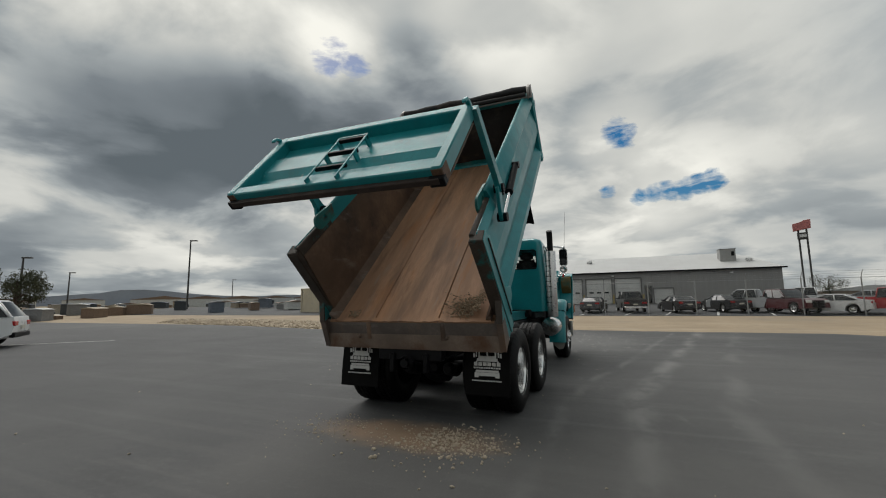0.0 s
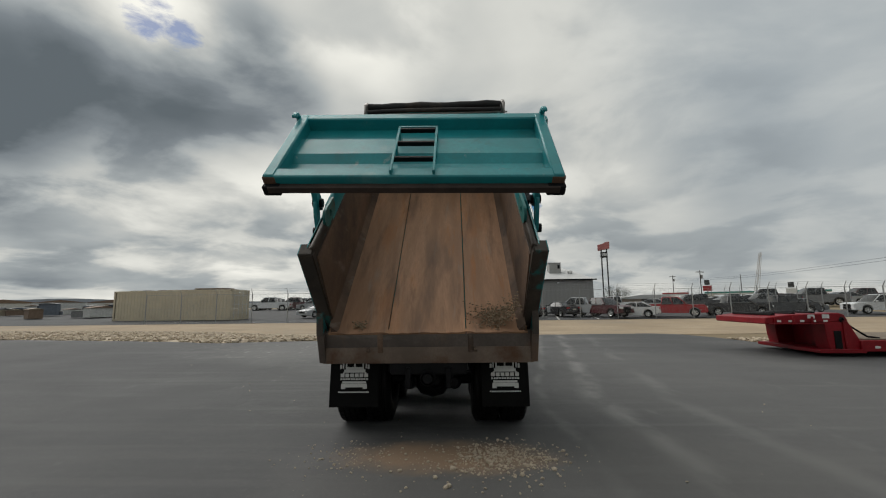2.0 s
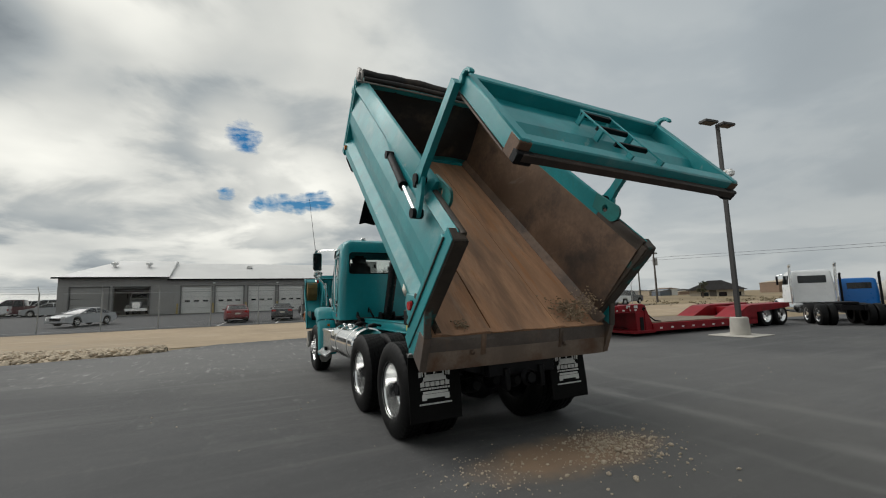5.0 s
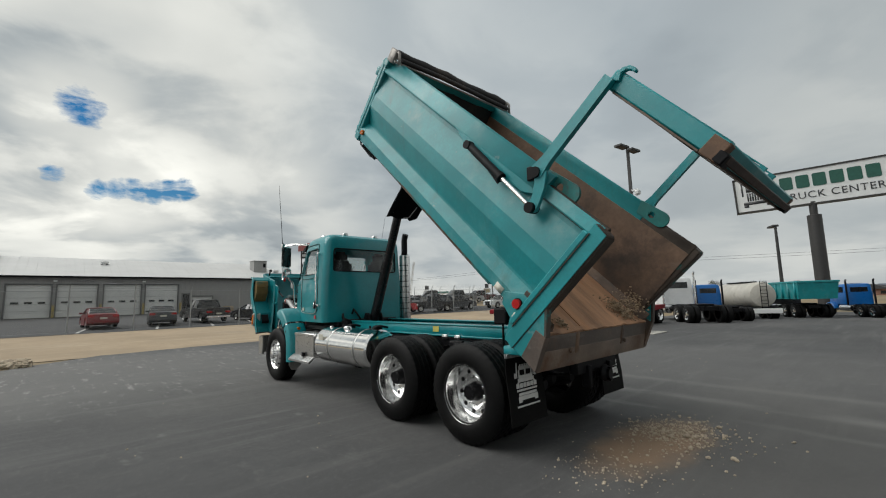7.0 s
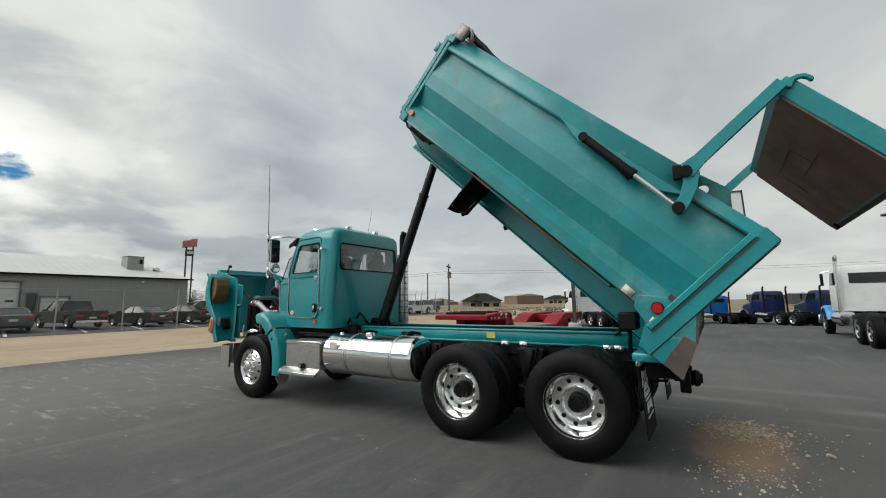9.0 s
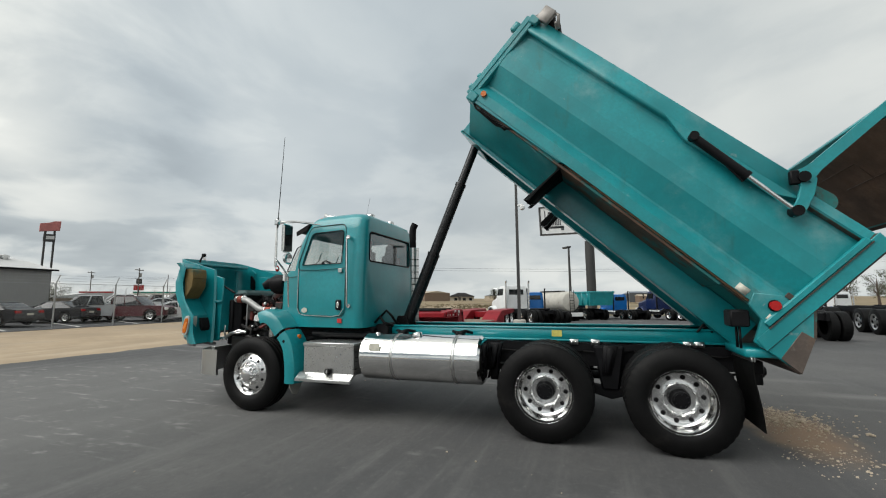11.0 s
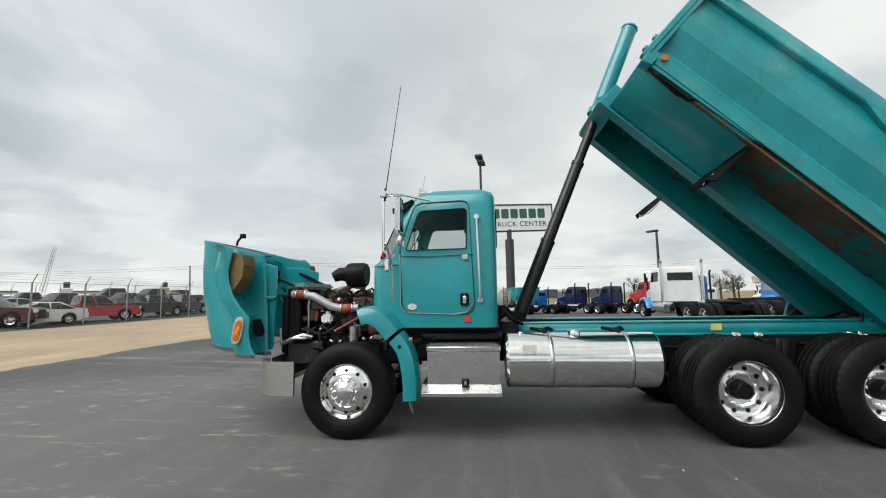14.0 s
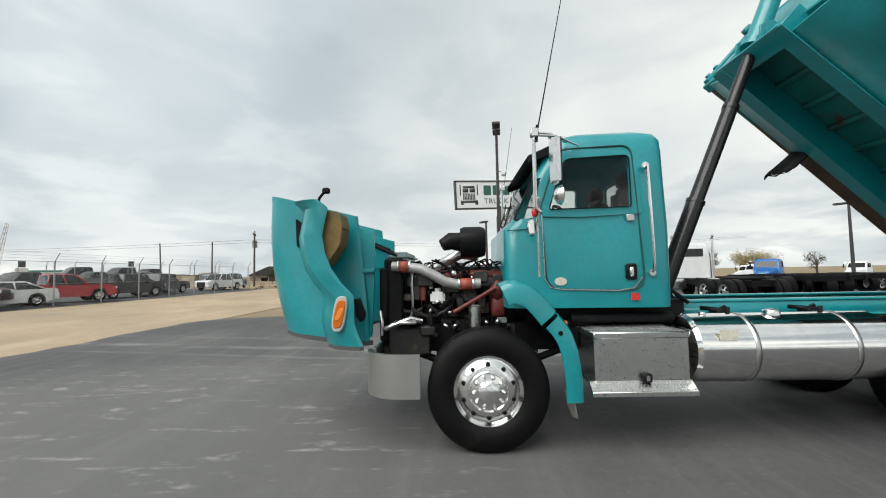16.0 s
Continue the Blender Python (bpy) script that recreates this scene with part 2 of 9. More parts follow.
# ---- materials ----
def material(name, color, rough=0.5, metal=0.0, spread=0.12, scale=6.0, bump=0.0, bump_scale=60.0, stain=None, stain_at=(0.55, 0.75),
             stain_scale=1.5, coat=0.0, coords="Object", random=0.0, stretch=None, rough_spread=0.1, alpha=1.0):
    """A surface with a base colour, fine and broad variation, stains of a second colour and relief."""
    mt = bpy.data.materials.new(name)
    mt.use_nodes = True
    nt = mt.node_tree
    p = nt.nodes["Principled BSDF"]
    tc = nt.nodes.new("ShaderNodeTexCoord").outputs[coords]
    if stretch:
        mp = nt.nodes.new("ShaderNodeMapping")
        mp.inputs["Scale"].default_value = stretch
        nt.links.new(tc, mp.inputs[0])
        tc = mp.outputs[0]

    def noise_tex(s, d, r=0.55):
        n = nt.nodes.new("ShaderNodeTexNoise")
        n.inputs["Scale"].default_value, n.inputs["Detail"].default_value, n.inputs["Roughness"].default_value = s, d, r
        nt.links.new(tc, n.inputs["Vector"])
        return n.outputs["Fac"]

    def mixc(fac, a, b):
        n = nt.nodes.new("ShaderNodeMix")
        n.data_type = "RGBA"
        if isinstance(fac, float):
            n.inputs[0].default_value = fac
        else:
            nt.links.new(fac, n.inputs[0])
        for k, v in ((6, a), (7, b)):
            if isinstance(v, tuple):
                n.inputs[k].default_value = (*v, 1)
            else:
                nt.links.new(v, n.inputs[k])
        return n.outputs[2]

    def ramp(f, lo, hi):
        n = nt.nodes.new("ShaderNodeMapRange")
        n.interpolation_type = "SMOOTHSTEP"
        n.inputs["From Min"].default_value, n.inputs["From Max"].default_value = lo, hi
        nt.links.new(f, n.inputs["Value"])
        return n.outputs[0]

    dark = tuple(c * (1 - spread) for c in color)
    light = tuple(min(1, c * (1 + spread)) for c in color)
    col = mixc(ramp(noise_tex(scale, 4), 0.3, 0.7), dark, light)
    col = mixc(ramp(noise_tex(scale * 14, 3), 0.3, 0.7), col, mixc(0.5, col, dark))
    if random:
        oi = nt.nodes.new("ShaderNodeObjectInfo")
        hsv = nt.nodes.new("ShaderNodeHueSaturation")
        v = nt.nodes.new("ShaderNodeMapRange")
        v.inputs["To Min"].default_value, v.inputs["To Max"].default_value = 1 - random, 1 + random
        nt.links.new(oi.outputs["Random"], v.inputs["Value"])
        nt.links.new(v.outputs[0], hsv.inputs["Value"])
        nt.links.new(col, hsv.inputs["Color"])
        col = hsv.outputs[0]
    if stain:
        f = ramp(noise_tex(stain_scale, 8, 0.65), *stain_at)
        col = mixc(f, col, stain)
    nt.links.new(col, p.inputs["Base Color"])
    rr = nt.nodes.new("ShaderNodeMapRange")
    rr.inputs["To Min"].default_value, rr.inputs["To Max"].default_value = max(0.02, rough - rough_spread), min(1, rough + rough_spread)
    nt.links.new(noise_tex(scale * 2.3, 5), rr.inputs["Value"])
    nt.links.new(rr.outputs[0], p.inputs["Roughness"])
    p.inputs["Metallic"].default_value = metal
    p.inputs["Coat Weight"].default_value = coat
    p.inputs["Coat Roughness"].default_value = 0.12
    if bump:
        b = nt.nodes.new("ShaderNodeBump")
        b.inputs["Strength"].default_value, b.inputs["Distance"].default_value = min(1, bump), 0.01
        nt.links.new(noise_tex(bump_scale, 6, 0.6), b.inputs["Height"])
        nt.links.new(b.outputs[0], p.inputs["Normal"])
    return mt


TEAL = material("teal_paint", (0.006, 0.232, 0.258), 0.34, spread=0.14, scale=1.7, coat=0.42, bump=0.08, bump_scale=9, stain=(0.09, 0.27, 0.25), stain_at=(0.62, 0.85), stain_scale=1.1)
TEAL_WORN = material("worn_teal_paint", (0.009, 0.238, 0.258), 0.42, spread=0.16, scale=2.2, coat=0.1, bump=0.15, bump_scale=7, stain=(0.13, 0.31, 0.315), stain_at=(0.52, 0.80), stain_scale=1.6)
TEAL_RUST = material("teal_paint_with_rust", (0.012, 0.17, 0.16), 0.5, spread=0.2, scale=2.2, bump=0.2, bump_scale=8, stain=(0.085, 0.04, 0.02), stain_at=(0.54, 0.66), stain_scale=1.4)
RUST = material("rusted_steel", (0.42, 0.235, 0.135), 0.68, spread=0.24, scale=2.0, bump=0.35, bump_scale=25, stain=(0.40, 0.17, 0.05), stain_at=(0.55, 0.80), stain_scale=2.0, stretch=(2.2, 0.35, 0.35))
WORN_STEEL = material("dirty_bare_steel", (0.17, 0.125, 0.095), 0.55, metal=0.2, spread=0.25, scale=3, bump=0.25, bump_scale=20, stain=(0.10, 0.045, 0.02), stain_at=(0.5, 0.7), stain_scale=2.0)
BLACK = material("black_steel", (0.006, 0.006, 0.007), 0.5, spread=0.3, scale=8, bump=0.1, stain=(0.03, 0.027, 0.024), stain_at=(0.6, 0.8), stain_scale=3)
RUBBER = material("tyre_rubber", (0.0035, 0.0035, 0.0036), 0.55, spread=0.25, scale=9, bump=0.15, bump_scale=80, stain=(0.014, 0.013, 0.012), stain_at=(0.55, 0.8), stain_scale=3)
FLAP = material("black_flap_rubber", (0.004, 0.004, 0.004), 0.7, spread=0.3, scale=5, bump=0.1)
UNDER_RUST = material("rust_and_teal", (0.10, 0.055, 0.032), 0.65, spread=0.35, scale=3.0, bump=0.3, bump_scale=20, stain=(0.012, 0.13, 0.125), stain_at=(0.50, 0.58), stain_scale=1.8)
LINER = material("dark_scuffed_lining", (0.165, 0.105, 0.070), 0.6, spread=0.35, scale=2.5, bump=0.3, bump_scale=20, stain=(0.045, 0.035, 0.03), stain_at=(0.48, 0.68), stain_scale=1.6, stretch=(1, 0.6, 0.6))
BUMPER = material("dull_plated_steel", (0.62, 0.62, 0.60), 0.34, metal=1.0, spread=0.04, scale=2.0, bump=0.02, bump_scale=12, rough_spread=0.06)
APRON = material("grimy_apron_steel", (0.105, 0.083, 0.070), 0.5, metal=0.15, spread=0.3, scale=2.5, bump=0.25, bump_scale=20, stain=(0.16, 0.10, 0.065), stain_at=(0.55, 0.75), stain_scale=1.5)
POST_RUST = material("rusty_dark_post", (0.055, 0.042, 0.032), 0.65, spread=0.35, scale=4, bump=0.25, bump_scale=25, stain=(0.02, 0.13, 0.12), stain_at=(0.58, 0.66), stain_scale=2.5)
GATE_INNER = material("dirty_gate_face", (0.13, 0.088, 0.062), 0.65, spread=0.3, scale=2.5, bump=0.2, bump_scale=20, stain=(0.05, 0.038, 0.03), stain_at=(0.45, 0.7), stain_scale=1.1)
GATE_RUST = material("rusted_gate_end", (0.135, 0.075, 0.042), 0.7, spread=0.35, scale=5, bump=0.3, bump_scale=30, stain=(0.06, 0.04, 0.03), stain_at=(0.5, 0.7), stain_scale=5)
GATE_EDGE = material("rusty_gate_edge", (0.05, 0.032, 0.024), 0.7, spread=0.35, scale=4, bump=0.3, bump_scale=30, stain=(0.012, 0.010, 0.009), stain_at=(0.5, 0.7), stain_scale=1.2)
CHROME = material("polished_aluminium", (0.84, 0.84, 0.83), 0.19, metal=1.0, spread=0.05, scale=9, bump=0.03, bump_scale=30, rough_spread=0.07)
TANK_METAL = material("mirror_polished_tank", (0.84, 0.84, 0.83), 0.10, metal=1.0, spread=0.05, scale=9, bump=0.03, bump_scale=30, rough_spread=0.07)
ALU = material("brushed_aluminium", (0.64, 0.64, 0.63), 0.3, metal=1.0, spread=0.05, scale=5, bump=0.02, stretch=(0.3, 3, 3))
GLASS = material("dark_window_glass", (0.012, 0.014, 0.015), 0.05, spread=0.1, rough_spread=0.02)
ASPHALT = material("asphalt", (0.05, 0.051, 0.053), 0.86, spread=0.16, scale=0.35, bump=0.35, bump_scale=120, stain=(0.105, 0.104, 0.10), stain_at=(0.60, 0.80), stain_scale=0.45)
DIRT = material("dry_dirt", (0.345, 0.265, 0.175), 0.95, spread=0.18, scale=0.3, bump=0.5, bump_scale=9, stain=(0.25, 0.205, 0.15), stain_at=(0.5, 0.7), stain_scale=0.15)
FIELD = material("dry_field", (0.23, 0.175, 0.10), 0.97, spread=0.25, scale=0.05, bump=0.5, bump_scale=3, stain=(0.09, 0.085, 0.05), stain_at=(0.52, 0.72), stain_scale=0.03)
WHITE = material("white_paint", (0.72, 0.73, 0.72), 0.35, spread=0.05, scale=2, coat=0.3)
GREY_METAL = material("grey_ribbed_siding", (0.27, 0.267, 0.26), 0.5, spread=0.06, scale=0.5)
ROOF = material("pale_metal_roof", (0.55, 0.55, 0.54), 0.45, spread=0.06, scale=0.4)
TAN = material("tan_container_paint", (0.56, 0.49, 0.36), 0.55, spread=0.08, scale=1.0, stain=(0.3, 0.22, 0.14), stain_at=(0.6, 0.8))
RED = material("red_trailer_paint", (0.22, 0.008, 0.014), 0.45, spread=0.25, scale=1.5, coat=0.0, bump=0.12, bump_scale=8, stain=(0.09, 0.02, 0.02), stain_at=(0.56, 0.75), stain_scale=2.2)
CONCRETE = material("concrete", (0.40, 0.38, 0.34), 0.9, spread=0.12, scale=3, bump=0.3)
POLE = material("bronze_pole_paint", (0.035, 0.034, 0.033), 0.5, spread=0.1)
ORANGE = material("amber_lens", (0.55, 0.13, 0.01), 0.2, spread=0.1)
RED_LENS = material("red_lens", (0.4, 0.01, 0.01), 0.2, spread=0.1)
GRAVEL = material("pale_gravel", (0.44, 0.37, 0.28), 0.95, spread=0.2, scale=30, bump=0.3)
BED_GRAVEL = material("brown_gravel", (0.29, 0.215, 0.14), 0.95, spread=0.3, scale=30, bump=0.3)

for mt, level in ((RUBBER, 0.16), (FLAP, 0.12), (BLACK, 0.15), (RED, 0.22)):
    mt.node_tree.nodes["Principled BSDF"].inputs["Specular IOR Level"].default_value = level


def layer(mt, colour, scale, lo, hi, k, stretch=(1, 1, 1), shift=0.0, detail=6):
    """Lay a ragged film of another colour over a material."""
    nt = mt.node_tree
    p = nt.nodes["Principled BSDF"]
    mp = nt.nodes.new("ShaderNodeMapping")
    mp.inputs["Scale"].default_value, mp.inputs["Location"].default_value = stretch, (shift, shift, shift)
    nt.links.new(nt.nodes.new("ShaderNodeTexCoord").outputs["Object"], mp.inputs[0])
    n = nt.nodes.new("ShaderNodeTexNoise")
    n.inputs["Scale"].default_value, n.inputs["Detail"].default_value, n.inputs["Roughness"].default_value = scale, detail, 0.62
    nt.links.new(mp.outputs[0], n.inputs["Vector"])
    r = nt.nodes.new("ShaderNodeMapRange")
    r.interpolation_type = "SMOOTHSTEP"
    r.inputs["From Min"].default_value, r.inputs["From Max"].default_value, r.inputs["To Max"].default_value = lo, hi, k
    nt.links.new(n.outputs["Fac"], r.inputs["Value"])
    mx = nt.nodes.new("ShaderNodeMix")
    mx.data_type = "RGBA"
    nt.links.new(r.outputs[0], mx.inputs[0])
    nt.links.new(p.inputs["Base Color"].links[0].from_socket, mx.inputs[6])
    mx.inputs[7].default_value = (*colour, 1)
    nt.links.new(mx.outputs[2], p.inputs["Base Color"])


layer(RUST, (0.10, 0.060, 0.040), 1.5, 0.50, 0.68, 0.5, (2.6, 0.45, 0.45), 3.0, 4)
layer(RUST, (0.33, 0.27, 0.22), 1.7, 0.57, 0.72, 0.5, (3.5, 0.5, 0.5), 8.0, 4)
layer(RUST, (0.42, 0.16, 0.04), 1.3, 0.60, 0.72, 0.6, (4.5, 0.6, 0.6), 5.0, 4)
layer(TEAL_WORN, (0.30, 0.36, 0.34), 9.0, 0.66, 0.74, 0.5, (1, 0.7, 0.7), 2.0)
layer(TEAL_WORN, (0.035, 0.12, 0.11), 3.0, 0.56, 0.74, 0.45, (1, 1.6, 0.5), 6.0)
layer(LINER, (0.26, 0.22, 0.19), 2.0, 0.58, 0.72, 0.55, (1, 0.6, 2.2), 7.0)
layer(APRON, (0.20, 0.17, 0.15), 3.0, 0.58, 0.72, 0.6, (0.5, 2.5, 2.5), 1.0)
layer(GATE_INNER, (0.22, 0.17, 0.13), 2.2, 0.56, 0.74, 0.5, (1, 0.5, 0.5), 4.0)
layer(RUST, (0.40, 0.165, 0.055), 1.3, 0.56, 0.72, 0.5, (1.8, 0.4, 0.4), 3.0, 3)
layer(RUST, (0.10, 0.062, 0.042), 1.1, 0.55, 0.70, 0.5, (1.5, 0.4, 0.4), 17.0, 3)
layer(DIRT, (0.42, 0.34, 0.24), 0.5, 0.5, 0.7, 0.6, (0.35, 2.0, 1), 4.0)
layer(DIRT, (0.20, 0.17, 0.13), 2.5, 0.60, 0.72, 0.5, (0.6, 1.4, 1), 9.0)

# ---- ground ----
def gz(y):
    return 0.034 * min(max(y - 14.0, 0.0), 25.0)


def sheet(xs, ys, lift):
    bm = B()
    g = [[bm.verts.new((x, y, gz(y) + lift)) for x in xs] for y in ys]
    for a, b in zip(g[:-1], g[1:]):
        for i in range(len(xs) - 1):
            bm.faces.new((a[i], a[i + 1], b[i + 1], b[i]))
    return bm


def plate(points, z0, z1):
    """A flat outline with a small upright edge."""
    return prism(B(), points, z0, z1, "z")


YARD = material("worn_asphalt", (0.061, 0.061, 0.062), 0.84, spread=0.13, scale=0.30, bump=0.3, bump_scale=140)
yt = YARD.node_tree
yp = yt.nodes["Principled BSDF"]


def yn(kind, **kw):
    n = yt.nodes.new(kind)
    for k, v in kw.items():
        n.inputs[k].default_value = v
    return n


def ymap(f, lo, hi, a=0.0, b=1.0):
    n = yn("ShaderNodeMapRange")
    n.interpolation_type = "SMOOTHSTEP"
    for k, v in (("From Min", lo), ("From Max", hi), ("To Min", a), ("To Max", b)):
        n.inputs[k].default_value = v
    yt.links.new(f, n.inputs["Value"])
    return n.outputs[0]


def ymath(op, a, b):
    n = yn("ShaderNodeMath")
    n.operation = op
    for i, v in enumerate((a, b)):
        if isinstance(v, (int, float)):
            n.inputs[i].default_value = v
        else:
            yt.links.new(v, n.inputs[i])
    return n.outputs[0]


def ynoise(scale, detail, rough, stretch=(1, 1, 1), turn=0.0, shift=(0, 0, 0)):
    m = yn("ShaderNodeMapping", Scale=stretch, Rotation=(0, 0, radians(turn)), Location=shift)
    yt.links.new(ycoord, m.inputs[0])
    n = yn("ShaderNodeTexNoise", Scale=scale, Detail=detail, Roughness=rough)
    yt.links.new(m.outputs[0], n.inputs["Vector"])
    return n.outputs["Fac"]


def over(fac, colour):
    """Lay a colour over what the surface has so far."""
    link = yp.inputs["Base Color"].links[0]
    n = yn("ShaderNodeMix")
    n.data_type = "RGBA"
    yt.links.new(fac, n.inputs[0])
    yt.links.new(link.from_socket, n.inputs[6])
    n.inputs[7].default_value = (*colour, 1)
    yt.links.new(n.outputs[2], yp.inputs["Base Color"])


ycoord = yn("ShaderNodeTexCoord").outputs["Object"]
# dark fresh patches, drifts of dust, short pale scuffs
over(ymap(ynoise(0.11, 4, 0.5), 0.50, 0.68, 0, 0.55), (0.043, 0.043, 0.045))
over(ymap(ynoise(0.22, 5, 0.55, (1, 1, 1), 0, (11, 3, 0)), 0.46, 0.70, 0, 0.5), (0.115, 0.112, 0.107))
over(ymap(ynoise(0.9, 7, 0.62, (0.35, 1.5, 1), 14), 0.56, 0.76, 0, 0.5), (0.16, 0.158, 0.153))
scuff = ymath("MULTIPLY", ymap(ynoise(1.5, 5, 0.6, (2.2, 0.8, 1), 8, (4, 9, 0)), 0.60, 0.72), ymap(ynoise(6.0, 4, 0.6), 0.36, 0.60))
over(ymath("MULTIPLY", scuff, 0.26), (0.25, 0.246, 0.236))
over(ymap(ynoise(60, 3, 0.7), 0.60, 0.72, 0, 0.35), (0.20, 0.195, 0.185))
over(ymap(ynoise(7, 6, 0.7, (1, 1, 1), 0, (2, 5, 0)), 0.46, 0.64, 0, 0.36), (0.05, 0.05, 0.051))
over(ymap(ynoise(16, 6, 0.72, (1, 1, 1), 0, (8, 1, 0)), 0.53, 0.69, 0, 0.34), (0.15, 0.148, 0.143))
# long sweeping tyre marks and faint worn lanes
for sc, st, tn, sh, k, cl in ((0.5, (0.25, 2.6, 1), 62, (3, 1, 0), 0.22, (0.16, 0.158, 0.153)), (0.8, (0.2, 3.2, 1), 80, (9, 4, 0), 0.25, (0.048, 0.048, 0.049)), (1.3, (0.15, 3.0, 1), 20, (5, 8, 0), 0.2, (0.17, 0.168, 0.162))):
    over(ymap(ynoise(sc, 6, 0.6, st, tn, sh), 0.52, 0.70, 0, k), cl)
sx = yn("ShaderNodeSeparateXYZ")
yt.links.new(ycoord, sx.inputs[0])


def patch(cx, cy, rx, ry, ragged):
    """0 in the middle of a ragged oval, past 1 outside it."""
    dx = ymath("DIVIDE", ymath("SUBTRACT", sx.outputs[0], cx), rx)
    dy = ymath("DIVIDE", ymath("SUBTRACT", sx.outputs[1], cy), ry)
    return ymath("ADD", ymath("ADD", ymath("MULTIPLY", dx, dx), ymath("MULTIPLY", dy, dy)), ymath("MULTIPLY", ymath("SUBTRACT", ynoise(2.5 / max(rx, 1), 6, 0.65), 0.5), ragged))


# darker and paler ragged ovals, one by the front, a pale wheel track past the truck
over(ymap(patch(-6.5, -2.0, 6.0, 5.0, 1.2), 1.1, 0.3, 0, 0.55), (0.05, 0.05, 0.052))
over(ymap(patch(-18.0, 5.0, 12.0, 8.5, 1.0), 1.2, 0.5, 0, 0.65), (0.042, 0.042, 0.045))
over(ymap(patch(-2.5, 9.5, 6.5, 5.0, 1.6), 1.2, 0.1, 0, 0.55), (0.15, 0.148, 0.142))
over(ymap(patch(5.5, 1.5, 4.5, 8.0, 1.6), 1.2, 0.1, 0, 0.4), (0.13, 0.128, 0.124))
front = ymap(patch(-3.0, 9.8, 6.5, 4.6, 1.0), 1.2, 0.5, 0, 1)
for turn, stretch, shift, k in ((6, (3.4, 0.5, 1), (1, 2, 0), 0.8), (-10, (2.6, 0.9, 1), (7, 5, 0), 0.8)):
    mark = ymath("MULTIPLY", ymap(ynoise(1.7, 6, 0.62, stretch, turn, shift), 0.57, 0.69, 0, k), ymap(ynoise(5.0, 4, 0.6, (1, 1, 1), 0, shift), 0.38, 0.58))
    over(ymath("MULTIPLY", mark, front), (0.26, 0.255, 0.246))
bend = ymath("MULTIPLY", ymath("MAXIMUM", ymath("SUBTRACT", sx.outputs[1], 1.2), 0.0), 0.2)
wob = ymath("MULTIPLY", ymath("SUBTRACT", ynoise(0.6, 3, 0.5), 0.5), 0.4)
for c, width, k in ((2.45, 0.30, 0.75), (3.6, 0.25, 0.35), (1.6, 0.14, 0.4)):
    line = ymath("ABSOLUTE", ymath("SUBTRACT", sx.outputs[0], ymath("ADD", ymath("ADD", bend, wob), c)), 0)
    over(ymath("MULTIPLY", ymap(line, width, 0.0, 0, k), ymap(ynoise(1.2, 5, 0.6, (1, 0.5, 1), 0, (c, 0, 0)), 0.36, 0.62)), (0.20, 0.197, 0.19))
# sand spilled behind the bed, a paler oval round it
over(ymap(patch(1.5, -1.9, 3.0, 1.8, 1.4), 1.2, 0.1, 0, 0.5), (0.135, 0.13, 0.122))
over(ymap(patch(0.22, -1.28, 1.15, 0.50, 1.4), 1.2, 0.0, 0, 0.95), (0.27, 0.180, 0.113))

LOT = [(-90, -60), (44, -60), (44, 8.6), (20, 8.7), (11.4, 8.7), (10.9, 9.6), (10.75, 12.2), (10.2, 13.9), (9.0, 14.5), (4.0, 14.35), (0.0, 14.55), (-3.2, 14.2), (-4.6, 13.0), (-5.4, 12.1), (-9.3, 11.4), (-12.5, 12.5), (-20, 14.1), (-26, 14.9), (-45, 15.2), (-90, 15.4)]
land = sheet((-2500, -60, 0, 19, 44, 60, 2500), (-2500, 0, 8.6, 14, 44, 100, 2500), -0.035)
for v in land.verts:
    if v.co.y < 9:
        v.co.z -= 0.018 * min(max(0.0, v.co.x - 19.0), 25.0)
rnd = random.Random(31)
EDGE = []
for (x0, y0), (x1, y1) in zip(LOT, LOT[1:] + LOT[:1]):
    steps = max(1, int(math.hypot(x1 - x0, y1 - y0) / 0.5)) if min(y0, y1) > 8 and -30 < min(x0, x1) and max(x0, x1) < 21 else 1
    EDGE += [(x0 + (x1 - x0) * i / steps, y0 + (y1 - y0) * i / steps + (rnd.uniform(-0.10, 0.10) if i else 0.0)) for i in range(steps)]
tagged(part("ground", land, FIELD), "flat dry grass field reaching the horizon", "ground", kind="structure")
yard = plate(EDGE, -0.12, 0.0)
for x in (19, 24, 29, 34, 39):
    bmesh.ops.bisect_plane(yard, geom=yard.verts[:] + yard.edges[:] + yard.faces[:], plane_co=(x, 0, 0), plane_no=(1, 0, 0))
for v in yard.verts:
    v.co.z -= 0.018 * max(0.0, v.co.x - 19.0)
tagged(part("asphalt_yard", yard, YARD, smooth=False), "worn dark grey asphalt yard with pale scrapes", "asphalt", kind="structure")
tagged(part("dirt_road", sheet((-200, 0, 60), (14.0, 23.2), -0.018), DIRT), "pale dry dirt road along the yard", "dirt road", kind="structure")
tagged(part("car_lot", sheet((-70, 0, 34), (23.2, 44, 78), -0.008), ASPHALT), "grey asphalt parking lot behind the fence", "parking lot", kind="structure")
b = B()
for x in (-3.6, -0.4, 2.3, 4.6, 7.3, 10.0):
    prism(b, [(x, 23.6), (x + 0.12, 23.6), (x + 0.9, 28.0), (x + 0.78, 28.0)], 0, 0.004, "z")
for v in b.verts:
    v.co.z += gz(v.co.y) - 0.006
LINE = material("worn_white_line", (0.5, 0.5, 0.48), 0.8, spread=0.2, scale=4)
